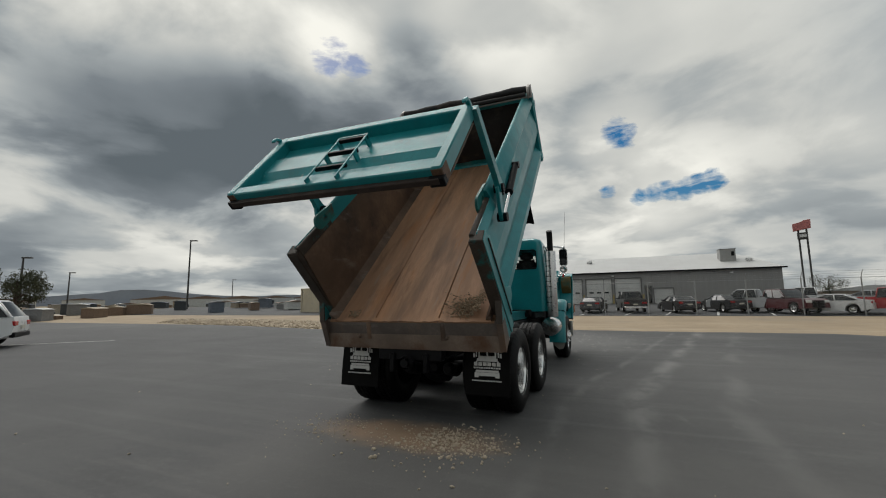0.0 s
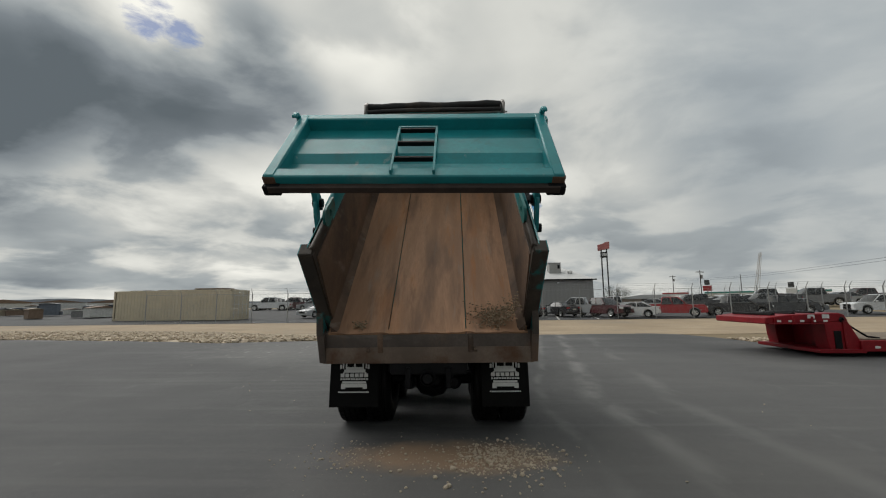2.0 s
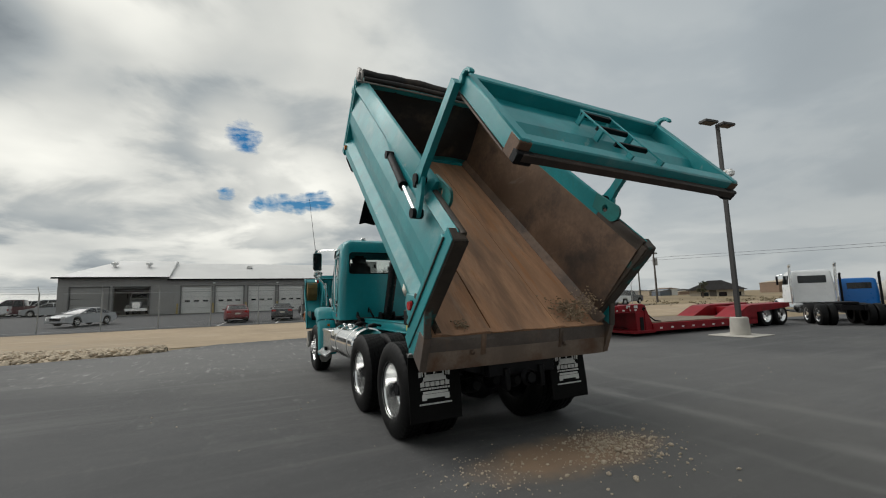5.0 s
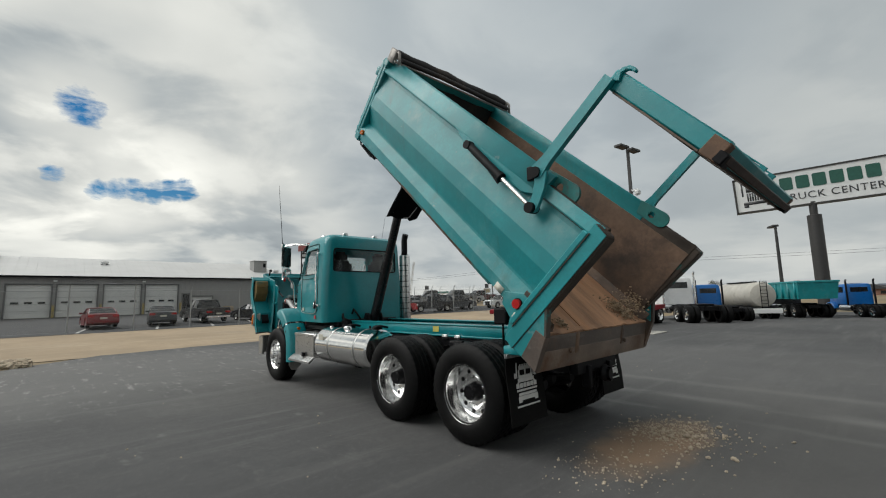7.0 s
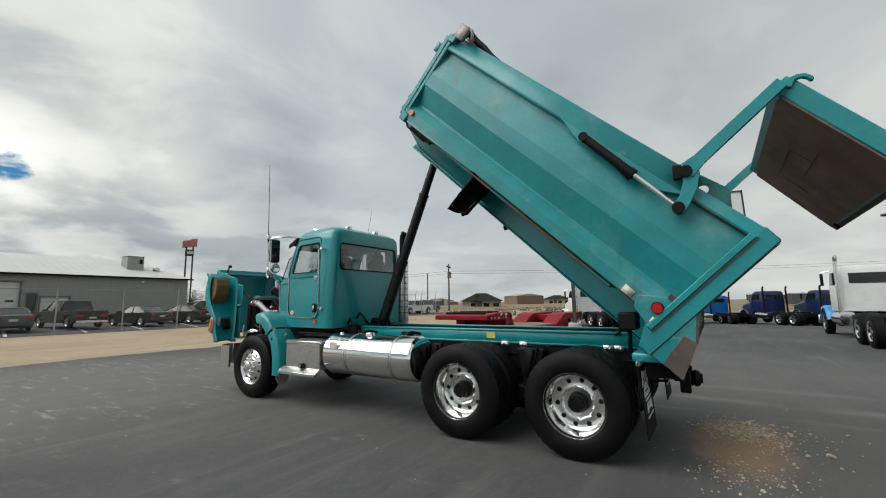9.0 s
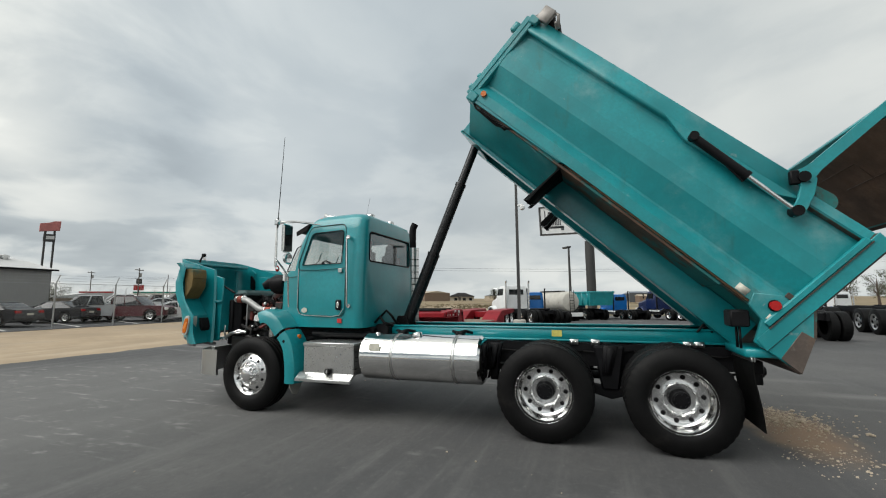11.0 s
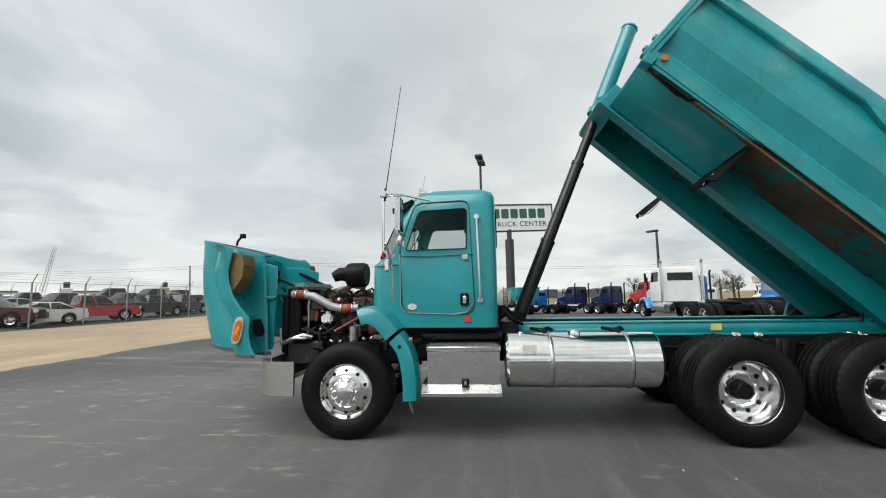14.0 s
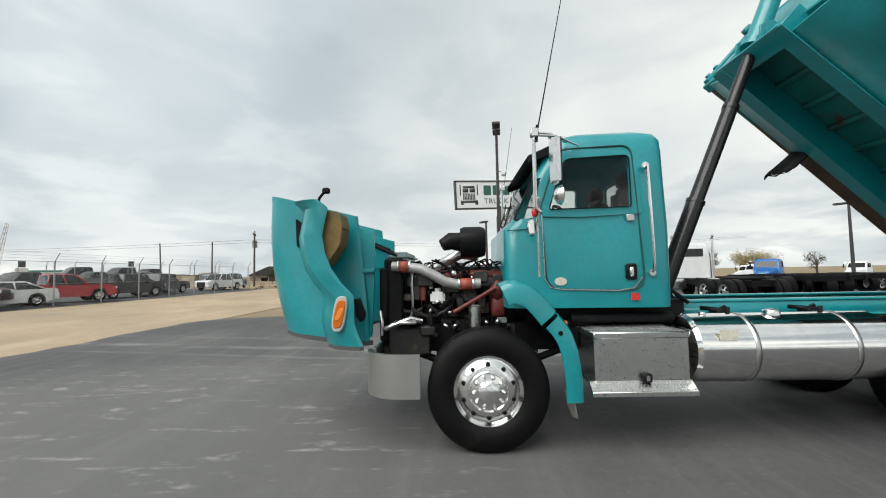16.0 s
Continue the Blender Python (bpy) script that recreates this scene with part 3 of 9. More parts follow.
tagged(part("parking_line", b, LINE), "worn white parking lines on asphalt", "road marking", kind="structure")
b = prism(B(), [(-19.5, 1.15), (-16.3, 4.93), (-16.4, 5.0), (-19.6, 1.22)], 0.002, 0.005, "z")
tagged(part("parking_line", b, LINE), "worn white parking lines on asphalt", "road marking", kind="structure")

# ---- the dump truck ----
truck = thing("dump_truck", "teal dump truck with raised bed, lifted tailgate and open hood", "dump truck", m=pose(0, 0, -0.02))
HUB_Z, TYRE_R = 0.535, 0.515
AXLE_1, AXLE_2, STEER = 0.045, 1.355, 5.377


def cut(bm, cutters):
    """Take closed shapes out of a closed shape."""
    def temp(b):
        me = bpy.data.meshes.new("cut")
        b.to_mesh(me)
        b.free()
        return new("cut", me)
    a = temp(bm)
    for c in cutters:
        o = temp(c)
        md = a.modifiers.new("cut", "BOOLEAN")
        md.operation, md.solver, md.object = "DIFFERENCE", "EXACT", o
        got = bpy.data.meshes.new_from_object(a.evaluated_get(bpy.context.evaluated_depsgraph_get()))
        a.modifiers.clear()
        a.data = got
        bpy.data.objects.remove(o)
    out = bmesh.new()
    out.from_mesh(a.data)
    bpy.data.objects.remove(a)
    return out


# -- wheels, built facing -x about their hub --
def tyre_mesh(lugs):
    b = B()
    r = TYRE_R if lugs else 0.50
    prof = [(0.0, 0.285), (-0.02, 0.31), (-0.035, 0.36), (-0.03, 0.42), (-0.015, 0.465), (0.005, r - 0.012), (0.02, r), (0.07, r), (0.075, r - 0.014), (0.085, r - 0.014), (0.09, r), (0.135, r),
            (0.14, r - 0.014), (0.15, r - 0.014), (0.155, r), (0.20, r), (0.205, r - 0.014), (0.215, r - 0.014), (0.22, r), (0.25, r), (0.265, r - 0.012), (0.285, 0.465), (0.30, 0.42), (0.29, 0.31), (0.27, 0.285)]

    def wave(i, k):
        if lugs and i in (5, 6, 7, 10, 11, 14, 15, 18, 19, 20):
            return -0.007 if (k + (i // 4)) % 3 == 0 else 0.0
        if i == 3:
            return 0.003
        return 0.0
    return lathe(b, prof, seg=120 if lugs else 72, wave=wave)


def ring_of(b, n, radius, x0, x1, r, turn=0.0, seg=8):
    for k in range(n):
        w = 6.28318 * (k + turn) / n
        c = (radius * math.cos(w), radius * math.sin(w))
        tube(b, (x0, *c), (x1, *c), r, seg=seg)
    return b


def drive_wheel(parent, at, flip=False, inner=False):
    """A deep-dished polished wheel; the hub stands out of it."""
    b = B()
    lathe(b, [(0.02, 0.305), (-0.012, 0.315), (-0.014, 0.302), (0.0, 0.290), (0.03, 0.284), (0.10, 0.276), (0.15, 0.264), (0.165, 0.246), (0.17, 0.20), (0.168, 0.16), (0.16, 0.145), (0.166, 0.10), (0.25, 0.10), (0.25, 0.28)], seg=64)
    w = part("wheel", b, CHROME, parent, "deep-dished polished aluminium wheel", loc=at)
    part("tyre", tyre_mesh(True), RUBBER, w)
    b = ring_of(B(), 10, 0.215, 0.1655, 0.20, 0.024, 0.5, 12)
    pieces("hand_hole", b, BLACK, w)
    pieces("lug_nut", ring_of(B(), 10, 0.150, 0.13, 0.17, 0.016), CHROME, w)
    b = lathe(B(), [(0.17, 0.01), (0.17, 0.098), (0.15, 0.096), (0.14, 0.088), (0.07, 0.082), (0.055, 0.068), (0.05, 0.01)], seg=28)
    ring_of(b, 8, 0.062, 0.045, 0.065, 0.010)
    part("hub", b, BLACK, w, "greasy black axle hub")
    return w


def plain_wheel(parent, at):
    w = part("wheel", lathe(B(), [(0.0, 0.285), (0.03, 0.27), (0.2, 0.26), (0.26, 0.285)], seg=32), BLACK, parent, loc=at)
    part("tyre", tyre_mesh(True), RUBBER, w)
    return w


def steer_wheel(parent, at):
    b = B()
    lathe(b, [(0.03, 0.305), (-0.008, 0.315), (-0.012, 0.303), (0.0, 0.288), (0.025, 0.274), (0.04, 0.26), (0.035, 0.242), (0.012, 0.215), (0.0, 0.19), (-0.004, 0.165), (0.006, 0.15), (0.012, 0.12), (0.05, 0.12), (0.05, 0.28)], seg=64)
    w = part("wheel", b, CHROME, parent, "polished aluminium front wheel", loc=at)
    part("tyre", tyre_mesh(False), RUBBER, w)
    pieces("hand_hole", ring_of(B(), 10, 0.213, 0.004, 0.05, 0.019, 0.5, 12), BLACK, w)
    b = lathe(B(), [(0.02, 0.01), (0.02, 0.148), (-0.012, 0.142), (-0.02, 0.12), (-0.03, 0.09), (-0.07, 0.085), (-0.085, 0.06), (-0.088, 0.005)], seg=36)
    part("hub_cover", b, CHROME, w)
    b = B()
    for k in range(10):
        a = 6.28318 * k / 10
        c = (0.125 * math.cos(a), 0.125 * math.sin(a))
        tube(b, (-0.01, *c), (-0.05, *c), 0.018, 0.015, 10)
        tube(b, (-0.05, *c), (-0.062, *c), 0.015, 0.005, 10)
    pieces("lug_cover", b, CHROME, w)
    return w


FLIP = pose(0, 0, 0, 0, 0, 180)
wheel = drive_wheel(truck, pose(-1.13, AXLE_1, HUB_Z, 11))
for x, y, turned in ((-1.13, AXLE_2, 0), (1.13, AXLE_1, 1), (1.13, AXLE_2, 1)):
    m = pose(x, y, HUB_Z, 40 * y + 25 * turned) @ (FLIP if turned else Matrix())
    o = again(wheel, truck, m)
    for c in list(wheel.children):
        again(c, o, Matrix())
inner = plain_wheel(truck, pose(-0.79, AXLE_1, HUB_Z))
for x, y, turned in ((-0.79, AXLE_2, 0), (0.79, AXLE_1, 1), (0.79, AXLE_2, 1)):
    o = again(inner, truck, pose(x, y, HUB_Z) @ (FLIP if turned else Matrix()))
    again(inner.children[0], o, Matrix())
front = steer_wheel(truck, pose(-1.06, STEER, 0.52))
o = again(front, truck, pose(1.06, STEER, 0.52) @ FLIP)
for c in list(front.children):
    again(c, o, Matrix())

# -- chassis --
b = B()
for s in (-1, 1):
    x0, x1 = sorted((s * 0.36, s * 0.45))
    prism(b, [(x0, 0.74), (x1, 0.74), (x1, 0.76), (s * 0.43, 0.76), (s * 0.43, 0.98), (x1, 0.98), (x1, 1.0), (x0, 1.0)], -0.78, 6.35, "y")
for y in (-0.72, -0.2, 0.66, 1.9, 3.0, 3.9, 6.2):
    box(b, (-0.43, y - 0.05, 0.76), (0.43, y + 0.05, 0.97), 0.01)
chassis = part("chassis_frame", b, BLACK, truck, "black steel truck frame")
for y in (AXLE_1, AXLE_2):
    b = B()
    tube(b, (-0.9, y, HUB_Z), (0.9, y, HUB_Z), 0.075)
    lathe(b, [(-0.24, 0.08), (-0.16, 0.19), (0, 0.235), (0.14, 0.2), (0.22, 0.08)], (0.0, y, HUB_Z), "x", 24)
    lathe(b, [(y - 0.32, 0.05), (y - 0.22, 0.12), (y - 0.1, 0.15)], (0.05, 0, HUB_Z + 0.02), "y", 18)
    for s in (-1, 1):
        tube(b, (s * 0.28, y - 0.12, 0.5), (s * 0.28, y - 0.36, 0.55), 0.085)
        tube(b, (s * 0.28, y - 0.36, 0.55), (s * 0.28, y - 0.42, 0.55), 0.085, 0.05)
    part("axle", b, BLACK, chassis)
for s in (-1, 1):
    b = B()
    prism(b, [(-0.12, 0.98), (-0.08, 0.62), (0.66, 0.40), (1.42, 0.62), (1.45, 0.98), (1.36, 0.98), (1.3, 0.68), (0.66, 0.52), (0.04, 0.68), (0.0, 0.98)], s * 0.50, s * 0.58, "x", 0.01)
    prism(b, [(0.58, 0.5), (0.50, 0.99), (0.84, 0.99), (0.76, 0.5)], s * 0.46, s * 0.60, "x", 0.02)
    part("spring", b, BLACK, chassis)
b = B()
tube(b, (0, 1.5, 0.58), (0, 4.4, 0.85), 0.055)
tube(b, (0.05, 0.1, 0.56), (0.05, 1.1, 0.56), 0.05)
part("driveshaft", b, BLACK, chassis)
b = B()
lathe(b, [(-0.35, 0.01), (-0.34, 0.10), (-0.31, 0.125), (0.31, 0.125), (0.34, 0.10), (0.35, 0.01)], (0, 2.2, 0.62), "x", 24)
lathe(b, [(1.7, 0.01), (1.72, 0.11), (2.3, 0.11), (2.32, 0.01)], (0.6, 0, 0.62), "y", 20)
pieces("air_tank", b, BLACK, chassis)
# brackets and hangers seen between the wheels
b = B()
for y in (0.66, 1.98):
    prism(b, [(y - 0.09, 1.0), (y + 0.07, 1.0), (y + 0.10, 0.66), (y - 0.0, 0.66)], -0.62, -0.56, "x", 0.01)
    prism(b, [(y - 0.05, 0.98), (y + 0.03, 0.98), (y + 0.06, 0.70), (y + 0.02, 0.70)], -0.66, -0.62, "x", 0.008)
box(b, (-0.62, 1.95, 0.55), (-0.5, 2.05, 0.95), 0.01)
pieces("spring_hanger", b, BLACK, chassis)
b = B()
for i in range(7):
    y = -0.7 + 0.55 * i
    pipe(b, [(-0.47, y, 0.93 - 0.02 * (i % 2)), (-0.48, y + 0.2, 0.89), (-0.47, y + 0.55, 0.93 - 0.02 * ((i + 1) % 2))], 0.012, 6)
    pipe(b, [(-0.3, y, 0.7), (-0.25, y + 0.3, 0.66), (-0.3, y + 0.55, 0.7)], 0.014, 6)
pieces("air_line", b, RUBBER, chassis)

# -- teal subframe on top of the frame --
b = B()
for s in (-1, 1):
    x0, x1 = sorted((s * 0.33, s * 0.455))
    box(b, (x0, -0.62, 1.165), (x1, 3.62, 1.185), 0.003)
    x0, x1 = sorted((s * 0.40, s * 0.44))
    box(b, (x0, -0.62, 1.045), (x1, 3.62, 1.165), 0.004)
    x0, x1 = sorted((s * 0.33, s * 0.46))
    box(b, (x0, -0.62, 1.02), (x1, 3.62, 1.045), 0.004)
for y in (-0.5, 0.5, 1.6, 2.7, 3.4):
    box(b, (-0.36, y - 0.05, 1.02), (0.36, y + 0.05, 1.12), 0.005)
sub = part("subframe", box(B(), (-0.34, 0.4, 1.14), (0.34, 0.6, 1.15)), TEAL, truck, "teal steel rails under the bed")
pieces("subframe_rail", b, TEAL, sub)
b = B()
for y in (1.05, 0.81, -0.16, -0.27):
    box(b, (-0.475, y - 0.05, 0.985), (-0.445, y + 0.05, 1.05), 0.004)
    tube(b, (-0.49, y - 0.025, 1.015), (-0.475, y - 0.025, 1.015), 0.014, seg=8)
    tube(b, (-0.49, y + 0.025, 1.015), (-0.475, y + 0.025, 1.015), 0.014, seg=8)
pieces("clamp", b, ALU, sub, "bare metal frame clamps")
part("tag", box(B(), (-0.447, 1.19, 1.075), (-0.441, 1.31, 1.15)), material("yellow_tag", (0.55, 0.50, 0.12), 0.5), sub, "small yellow tag")
b = B()
box(b, (-1.14, -0.80, 0.98), (-0.5, -0.50, 1.06), 0.01)
box(b, (0.5, -0.80, 0.98), (1.14, -0.50, 1.06), 0.01)
pieces("flap_bracket", b, TEAL, sub)
tail = part("light_box", box(B(), (-1.15, -0.56, 1.26), (-0.93, -0.40, 1.42), 0.015), BLACK, sub, "black box on the rear frame")
b = B()
for x in (-1.1, -1.0):
    tube(b, (x, -0.48, 1.06), (x, -0.48, 1.26), 0.012, seg=8)
pieces("stalk", b, BLACK, tail)
b = B()
pipe(b, [(-0.45, -0.4, 1.16), (-0.3, -0.5, 1.26), (-0.1, -0.52, 1.2), (0.1, -0.55, 1.24), (0.3, -0.5, 1.17)], 0.014, 6)
pipe(b, [(-0.5, -0.25, 1.16), (-0.35, -0.4, 1.30), (-0.2, -0.5, 1.22), (0.0, -0.4, 1.17)], 0.012, 6)
pieces("hose", b, RUBBER, sub)
b = B()
box(b, (-0.42, -0.86, 0.72), (0.42, -0.76, 0.86), 0.01)
tube(b, (0.0, -0.86, 0.70), (0.0, -1.0, 0.70), 0.05)
lathe(b, [(-0.98, 0.07), (-0.94, 0.09), (-0.90, 0.07)], (0, 0, 0.70), "y", 16)
for s in (-1, 1):
    box(b, (s * 0.22 - 0.03, -0.90, 0.58), (s * 0.22 + 0.03, -0.80, 0.80), 0.01)
part("rear_hitch", b, BLACK, chassis)
WHITE_PRINT = material("white_print", (0.62, 0.62, 0.60), 0.6, spread=0.08, scale=20)


def mud_flap(x0, x1, y, z0, z1):
    """A hanging flap with a printed truck picture and bars of lettering."""
    b = B()
    n = 6
    rings = []
    for i in range(n + 1):
        f = i / n
        z = z1 + (z0 - z1) * f
        yy = y - 0.05 * f * f + 0.008 * math.sin(7 * f)
        rings.append([(x0, yy - 0.005, z), (x1, yy - 0.005, z), (x1, yy + 0.005, z), (x0, yy + 0.005, z)])
    loft(b, rings)
    fl = part("mud_flap", b, FLAP, truck, "black rubber mud flap with a white printed truck")
    c, k = (x0 + x1) / 2, 0.30
    base = z0 + (z1 - z0) * 0.34
    b = B()

    def bar(ax, az, bx, bz):
        f = (z1 - (base + (az + bz) / 2 * k)) / (z1 - z0)
        yy = y - 0.05 * f * f + 0.008 * math.sin(7 * f) - 0.009
        box(b, (c + ax * k, yy - 0.002, base + az * k), (c + bx * k, yy + 0.003, base + bz * k))
    # stacks, roof with lamps, mirrors, windscreen posts, bonnet, bumper
    bar(-0.47, 0.60, -0.42, 1.14); bar(0.42, 0.60, 0.47, 1.14)
    bar(-0.32, 0.90, 0.32, 1.02)
    for i in range(5):
        bar(-0.27 + 0.12 * i, 1.02, -0.21 + 0.12 * i, 1.07)
    bar(-0.36, 0.72, -0.30, 0.90); bar(0.30, 0.72, 0.36, 0.90); bar(-0.03, 0.74, 0.03, 0.90)
    bar(-0.58, 0.66, -0.50, 0.82); bar(0.50, 0.66, 0.58, 0.82)
    bar(-0.36, 0.64, 0.36, 0.73); bar(-0.42, 0.52, 0.42, 0.64); bar(-0.46, 0.12, 0.46, 0.20)
    bar(-0.50, -0.02, 0.50, 0.11); bar(-0.50, -0.08, -0.34, -0.01); bar(0.34, -0.08, 0.50, -0.01)
    bar(-0.46, 0.48, -0.40, 0.53); bar(0.40, 0.48, 0.46, 0.53)
    # unreadable lettering across the grille
    for i in range(6):
        bar(-0.54 + 0.185 * i, 0.35, -0.395 + 0.185 * i, 0.49)
    for i in range(11):
        bar(-0.54 + 0.1 * i, 0.25, -0.465 + 0.1 * i, 0.31)
    part("print", b, WHITE_PRINT, fl)
    b = B()
    base = z0 + (z1 - z0) * 0.24
    for i in range(19):
        bar(-0.60 + 0.063 * i, 0.0, -0.555 + 0.063 * i, 0.05)
    part("lettering", b, WHITE_PRINT, fl)
    b = B()
    box(b, (x0, y - 0.015, z1 - 0.04), (x1, y + 0.02, z1), 0.004)
    for i in range(4):
        tube(b, (x0 + (i + 0.5) * (x1 - x0) / 4, y - 0.025, z1 - 0.02), (x0 + (i + 0.5) * (x1 - x0) / 4, y, z1 - 0.02), 0.014, seg=6)
    part("bracket", b, ALU, fl)


mud_flap(-1.17, -0.60, -0.55, 0.32, 0.985)
mud_flap(0.60, 1.14, -0.55, 0.32, 0.985)

# -- the raised bed, built in its own axes: y along the floor, z square to it --
HINGE_Y, HINGE_Z, BED = -0.62, 1.05, 43.0
BODY = pose(0, HINGE_Y, HINGE_Z, BED, 0, 0)
SIDE = [(1.17, 0.30), (1.175, 0.41), (1.085, 0.52), (1.085, 0.545), (1.165, 0.78), (1.165, 0.94), (1.10, 1.22), (1.095, 1.30)]
dump = None
for s in (-1, 1):
    outer = [(s * x, z) for x, z in SIDE]
    inner_line = [(s * (x - 0.022), z) for x, z in SIDE[::-1]]
    b = prism(B(), outer + inner_line, 0.02, 4.0, "y", m=BODY)
    o = part("side_panel", b, TEAL_WORN, truck if dump is None else dump, smooth=False)
    if dump is None:
        dump = tagged(o, "worn teal steel dump bed raised steeply")
        o.name = "dump_body"
    # top rail, with a lip, and the sloping brace along it
    b = B()
    rail = [(s * 1.155, 1.275), (s * 1.165, 1.30), (s * 1.095, 1.485), (s * 1.06, 1.495), (s * 1.045, 1.48), (s * 1.045, 1.275)]
    prism(b, rail, 0.66, 4.02, "y", 0.006, BODY)
    rail = [(x, z if z < 1.35 else z - 0.085) for x, z in rail]
    skin = [(s * 1.16, 1.285), (s * 1.171, 1.30), (s * 1.124, 1.40), (s * 1.116, 1.397)]
    prism(b, skin, -0.03, 0.66, "y", 0, BODY)
    part("rail_end", prism(B(), rail, -0.05, 0.664, "y", 0.006, BODY), POST_RUST, dump, "worn brown rear stretch of the top rail")
    # the plate that carries the lift cylinder's pin
    x0, x1 = sorted((s * 1.09, s * 1.165))
    prism(b, [(0.62, 1.30), (2.12, 1.30), (1.78, 1.19), (0.85, 1.20)], x0, x1, "x", 0.006, BODY)
    part("top_rail", b, TEAL_WORN, dump)
    # rear corner post and its flange
    b = B()
    x0, x1 = sorted((s * 1.06, s * 1.20))
    part("post_core", prism(B(), [(0.10, 0.05), (-0.03, 0.02), (-0.12, 1.375), (0.03, 1.40)], x0, x1, "x", 0.012, BODY), POST_RUST, dump, "rust-stained corner post")
    x0, x1 = sorted((s * 1.19, s * 1.204))
    prism(b, [(0.10, 0.05), (-0.022, 0.02), (-0.110, 1.37), (0.03, 1.395)], x0, x1, "x", 0.003, BODY)
    x0, x1 = sorted((s * 1.165, s * 1.215))
    prism(b, [(0.16, 0.20), (0.10, 0.20), (0.02, 1.30), (0.08, 1.30)], x0, x1, "x", 0.01, BODY)
    part("corner_post", b, TEAL_WORN, dump)
    b = B()
    x0, x1 = sorted((s * 1.058, s * 1.185))
    prism(b, [(-0.031, 0.06), (-0.038, 0.06), (-0.126, 1.35), (-0.119, 1.35)], x0, x1, "x", 0, BODY)
    x0, x1 = sorted((s * 1.050, s * 1.0575))
    prism(b, [(0.10, 0.33), (-0.04, 0.33), (-0.115, 1.36), (0.02, 1.37)], x0, x1, "x", 0, BODY)
    x0, x1 = sorted((s * 1.187, s * 1.218))
    prism(b, [(0.098, 0.19), (0.090, 0.19), (0.010, 1.305), (0.018, 1.305)], x0, x1, "x", 0, BODY)
    part("post_face", b, POST_RUST, dump, "rust-stained rear face of the post")
    # cheek plate down to the apron
    b = B()
    x0, x1 = sorted((s * 1.13, s * 1.19))
    prism(b, [(0.38, 0.37), (0.34, 0.26), (0.18, 0.22), (0.09, 0.02), (-0.33, 0.05), (-0.21, 0.36), (-0.06, 0.55), (0.2, 0.50)], x0, x1, "x", 0.006, BODY)
    part("cheek_plate", b, TEAL_WORN, dump)
    b = B()
    x0, x1 = sorted((s * 1.125, s * 1.196))
    prism(b, [(-0.335, 0.045), (-0.215, 0.36), (-0.10, 0.34), (-0.14, 0.045)], x0, x1, "x", 0.004, BODY)
    part("bare_corner", b, APRON, dump, "bare grimy steel corner")
    x0, x1 = sorted((s * 1.127, s * 1.195))
    part("cheek_edge", prism(B(), [(-0.222, 0.36), (-0.205, 0.35), (-0.052, 0.545), (-0.068, 0.56)], x0, x1, "x", 0, BODY), POST_RUST, dump, "rust-stained edge of the cheek plate")
    # lower skirt ahead of the wheels
    b = B()
    x0, x1 = sorted((s * 1.12, s * 1.16))
    prism(b, [(2.47, 0.32), (2.63, 0.285), (3.98, 0.255), (3.98, 0.32)], x0, x1, "x", 0.004, BODY)
    part("skirt", b, TEAL, dump)
    # lift cylinder of the gate
    p0, p1 = Vector((s * 1.20, -0.205, 3.135)), Vector((s * 1.225, -0.968, 2.315))
    mid = p0.lerp(p1, 0.52)
    b = tube(B(), p0, mid, 0.042)
    tube(b, mid, p0.lerp(p1, 0.56), 0.05)
    tube(b, p0 - Vector((s * 0.05, 0, 0)), p0 + Vector((s * 0.05, 0, 0)), 0.045)
    pipe(b, [p0.lerp(p1, 0.05) + Vector((0, 0, -0.05)), p0.lerp(p1, 0.3) + Vector((0, -0.03, -0.08)), p0.lerp(p1, 0.5) + Vector((0, 0, -0.09))], 0.012, 6)
    cyl = part("lift_cylinder", b, BLACK, dump, "black hydraulic cylinder with a chrome rod")
    part("rod", tube(B(), mid, p1, 0.022), CHROME, cyl)
    b = tube(B(), p1 - Vector((s * 0.06, 0, 0)), p1 + Vector((s * 0.05, 0, 0)), 0.05)
    part("pin", b, BLACK, cyl)
    # ear plate above the rail
    ear = [(0.46 + 0.095 * math.cos(radians(a)), 1.435 + 0.095 * math.sin(radians(a))) for a in range(90, 271, 20)]
    b = prism(B(), [(0.76, 1.34), (0.80, 1.50), *ear], *sorted((s * 1.03, s * 1.058)), "x", 0, BODY)
    b = cut(b, [tube(B(), (s * 0.9, 0.585, 1.42), (s * 1.2, 0.585, 1.42), 0.042, m=BODY)])
    part("ear_plate", b, TEAL_RUST, dump, smooth=False)
    # inside lining: sloped lower flank and upright side
    b = B()
    prism(b, [(s * 0.98, 0.332), (s * 1.056, 0.44), (s * 1.056, 0.33)], -0.15, 3.95, "y", 0, BODY)
    prism(b, [(s * 1.046, 0.33), (s * 1.062, 0.33), (s * 1.062, 1.285), (s * 1.035, 1.285)], -0.04, 3.95, "y", 0, BODY)
    part("side_liner", b, LINER, dump, "dark scuffed inner side of the bed")
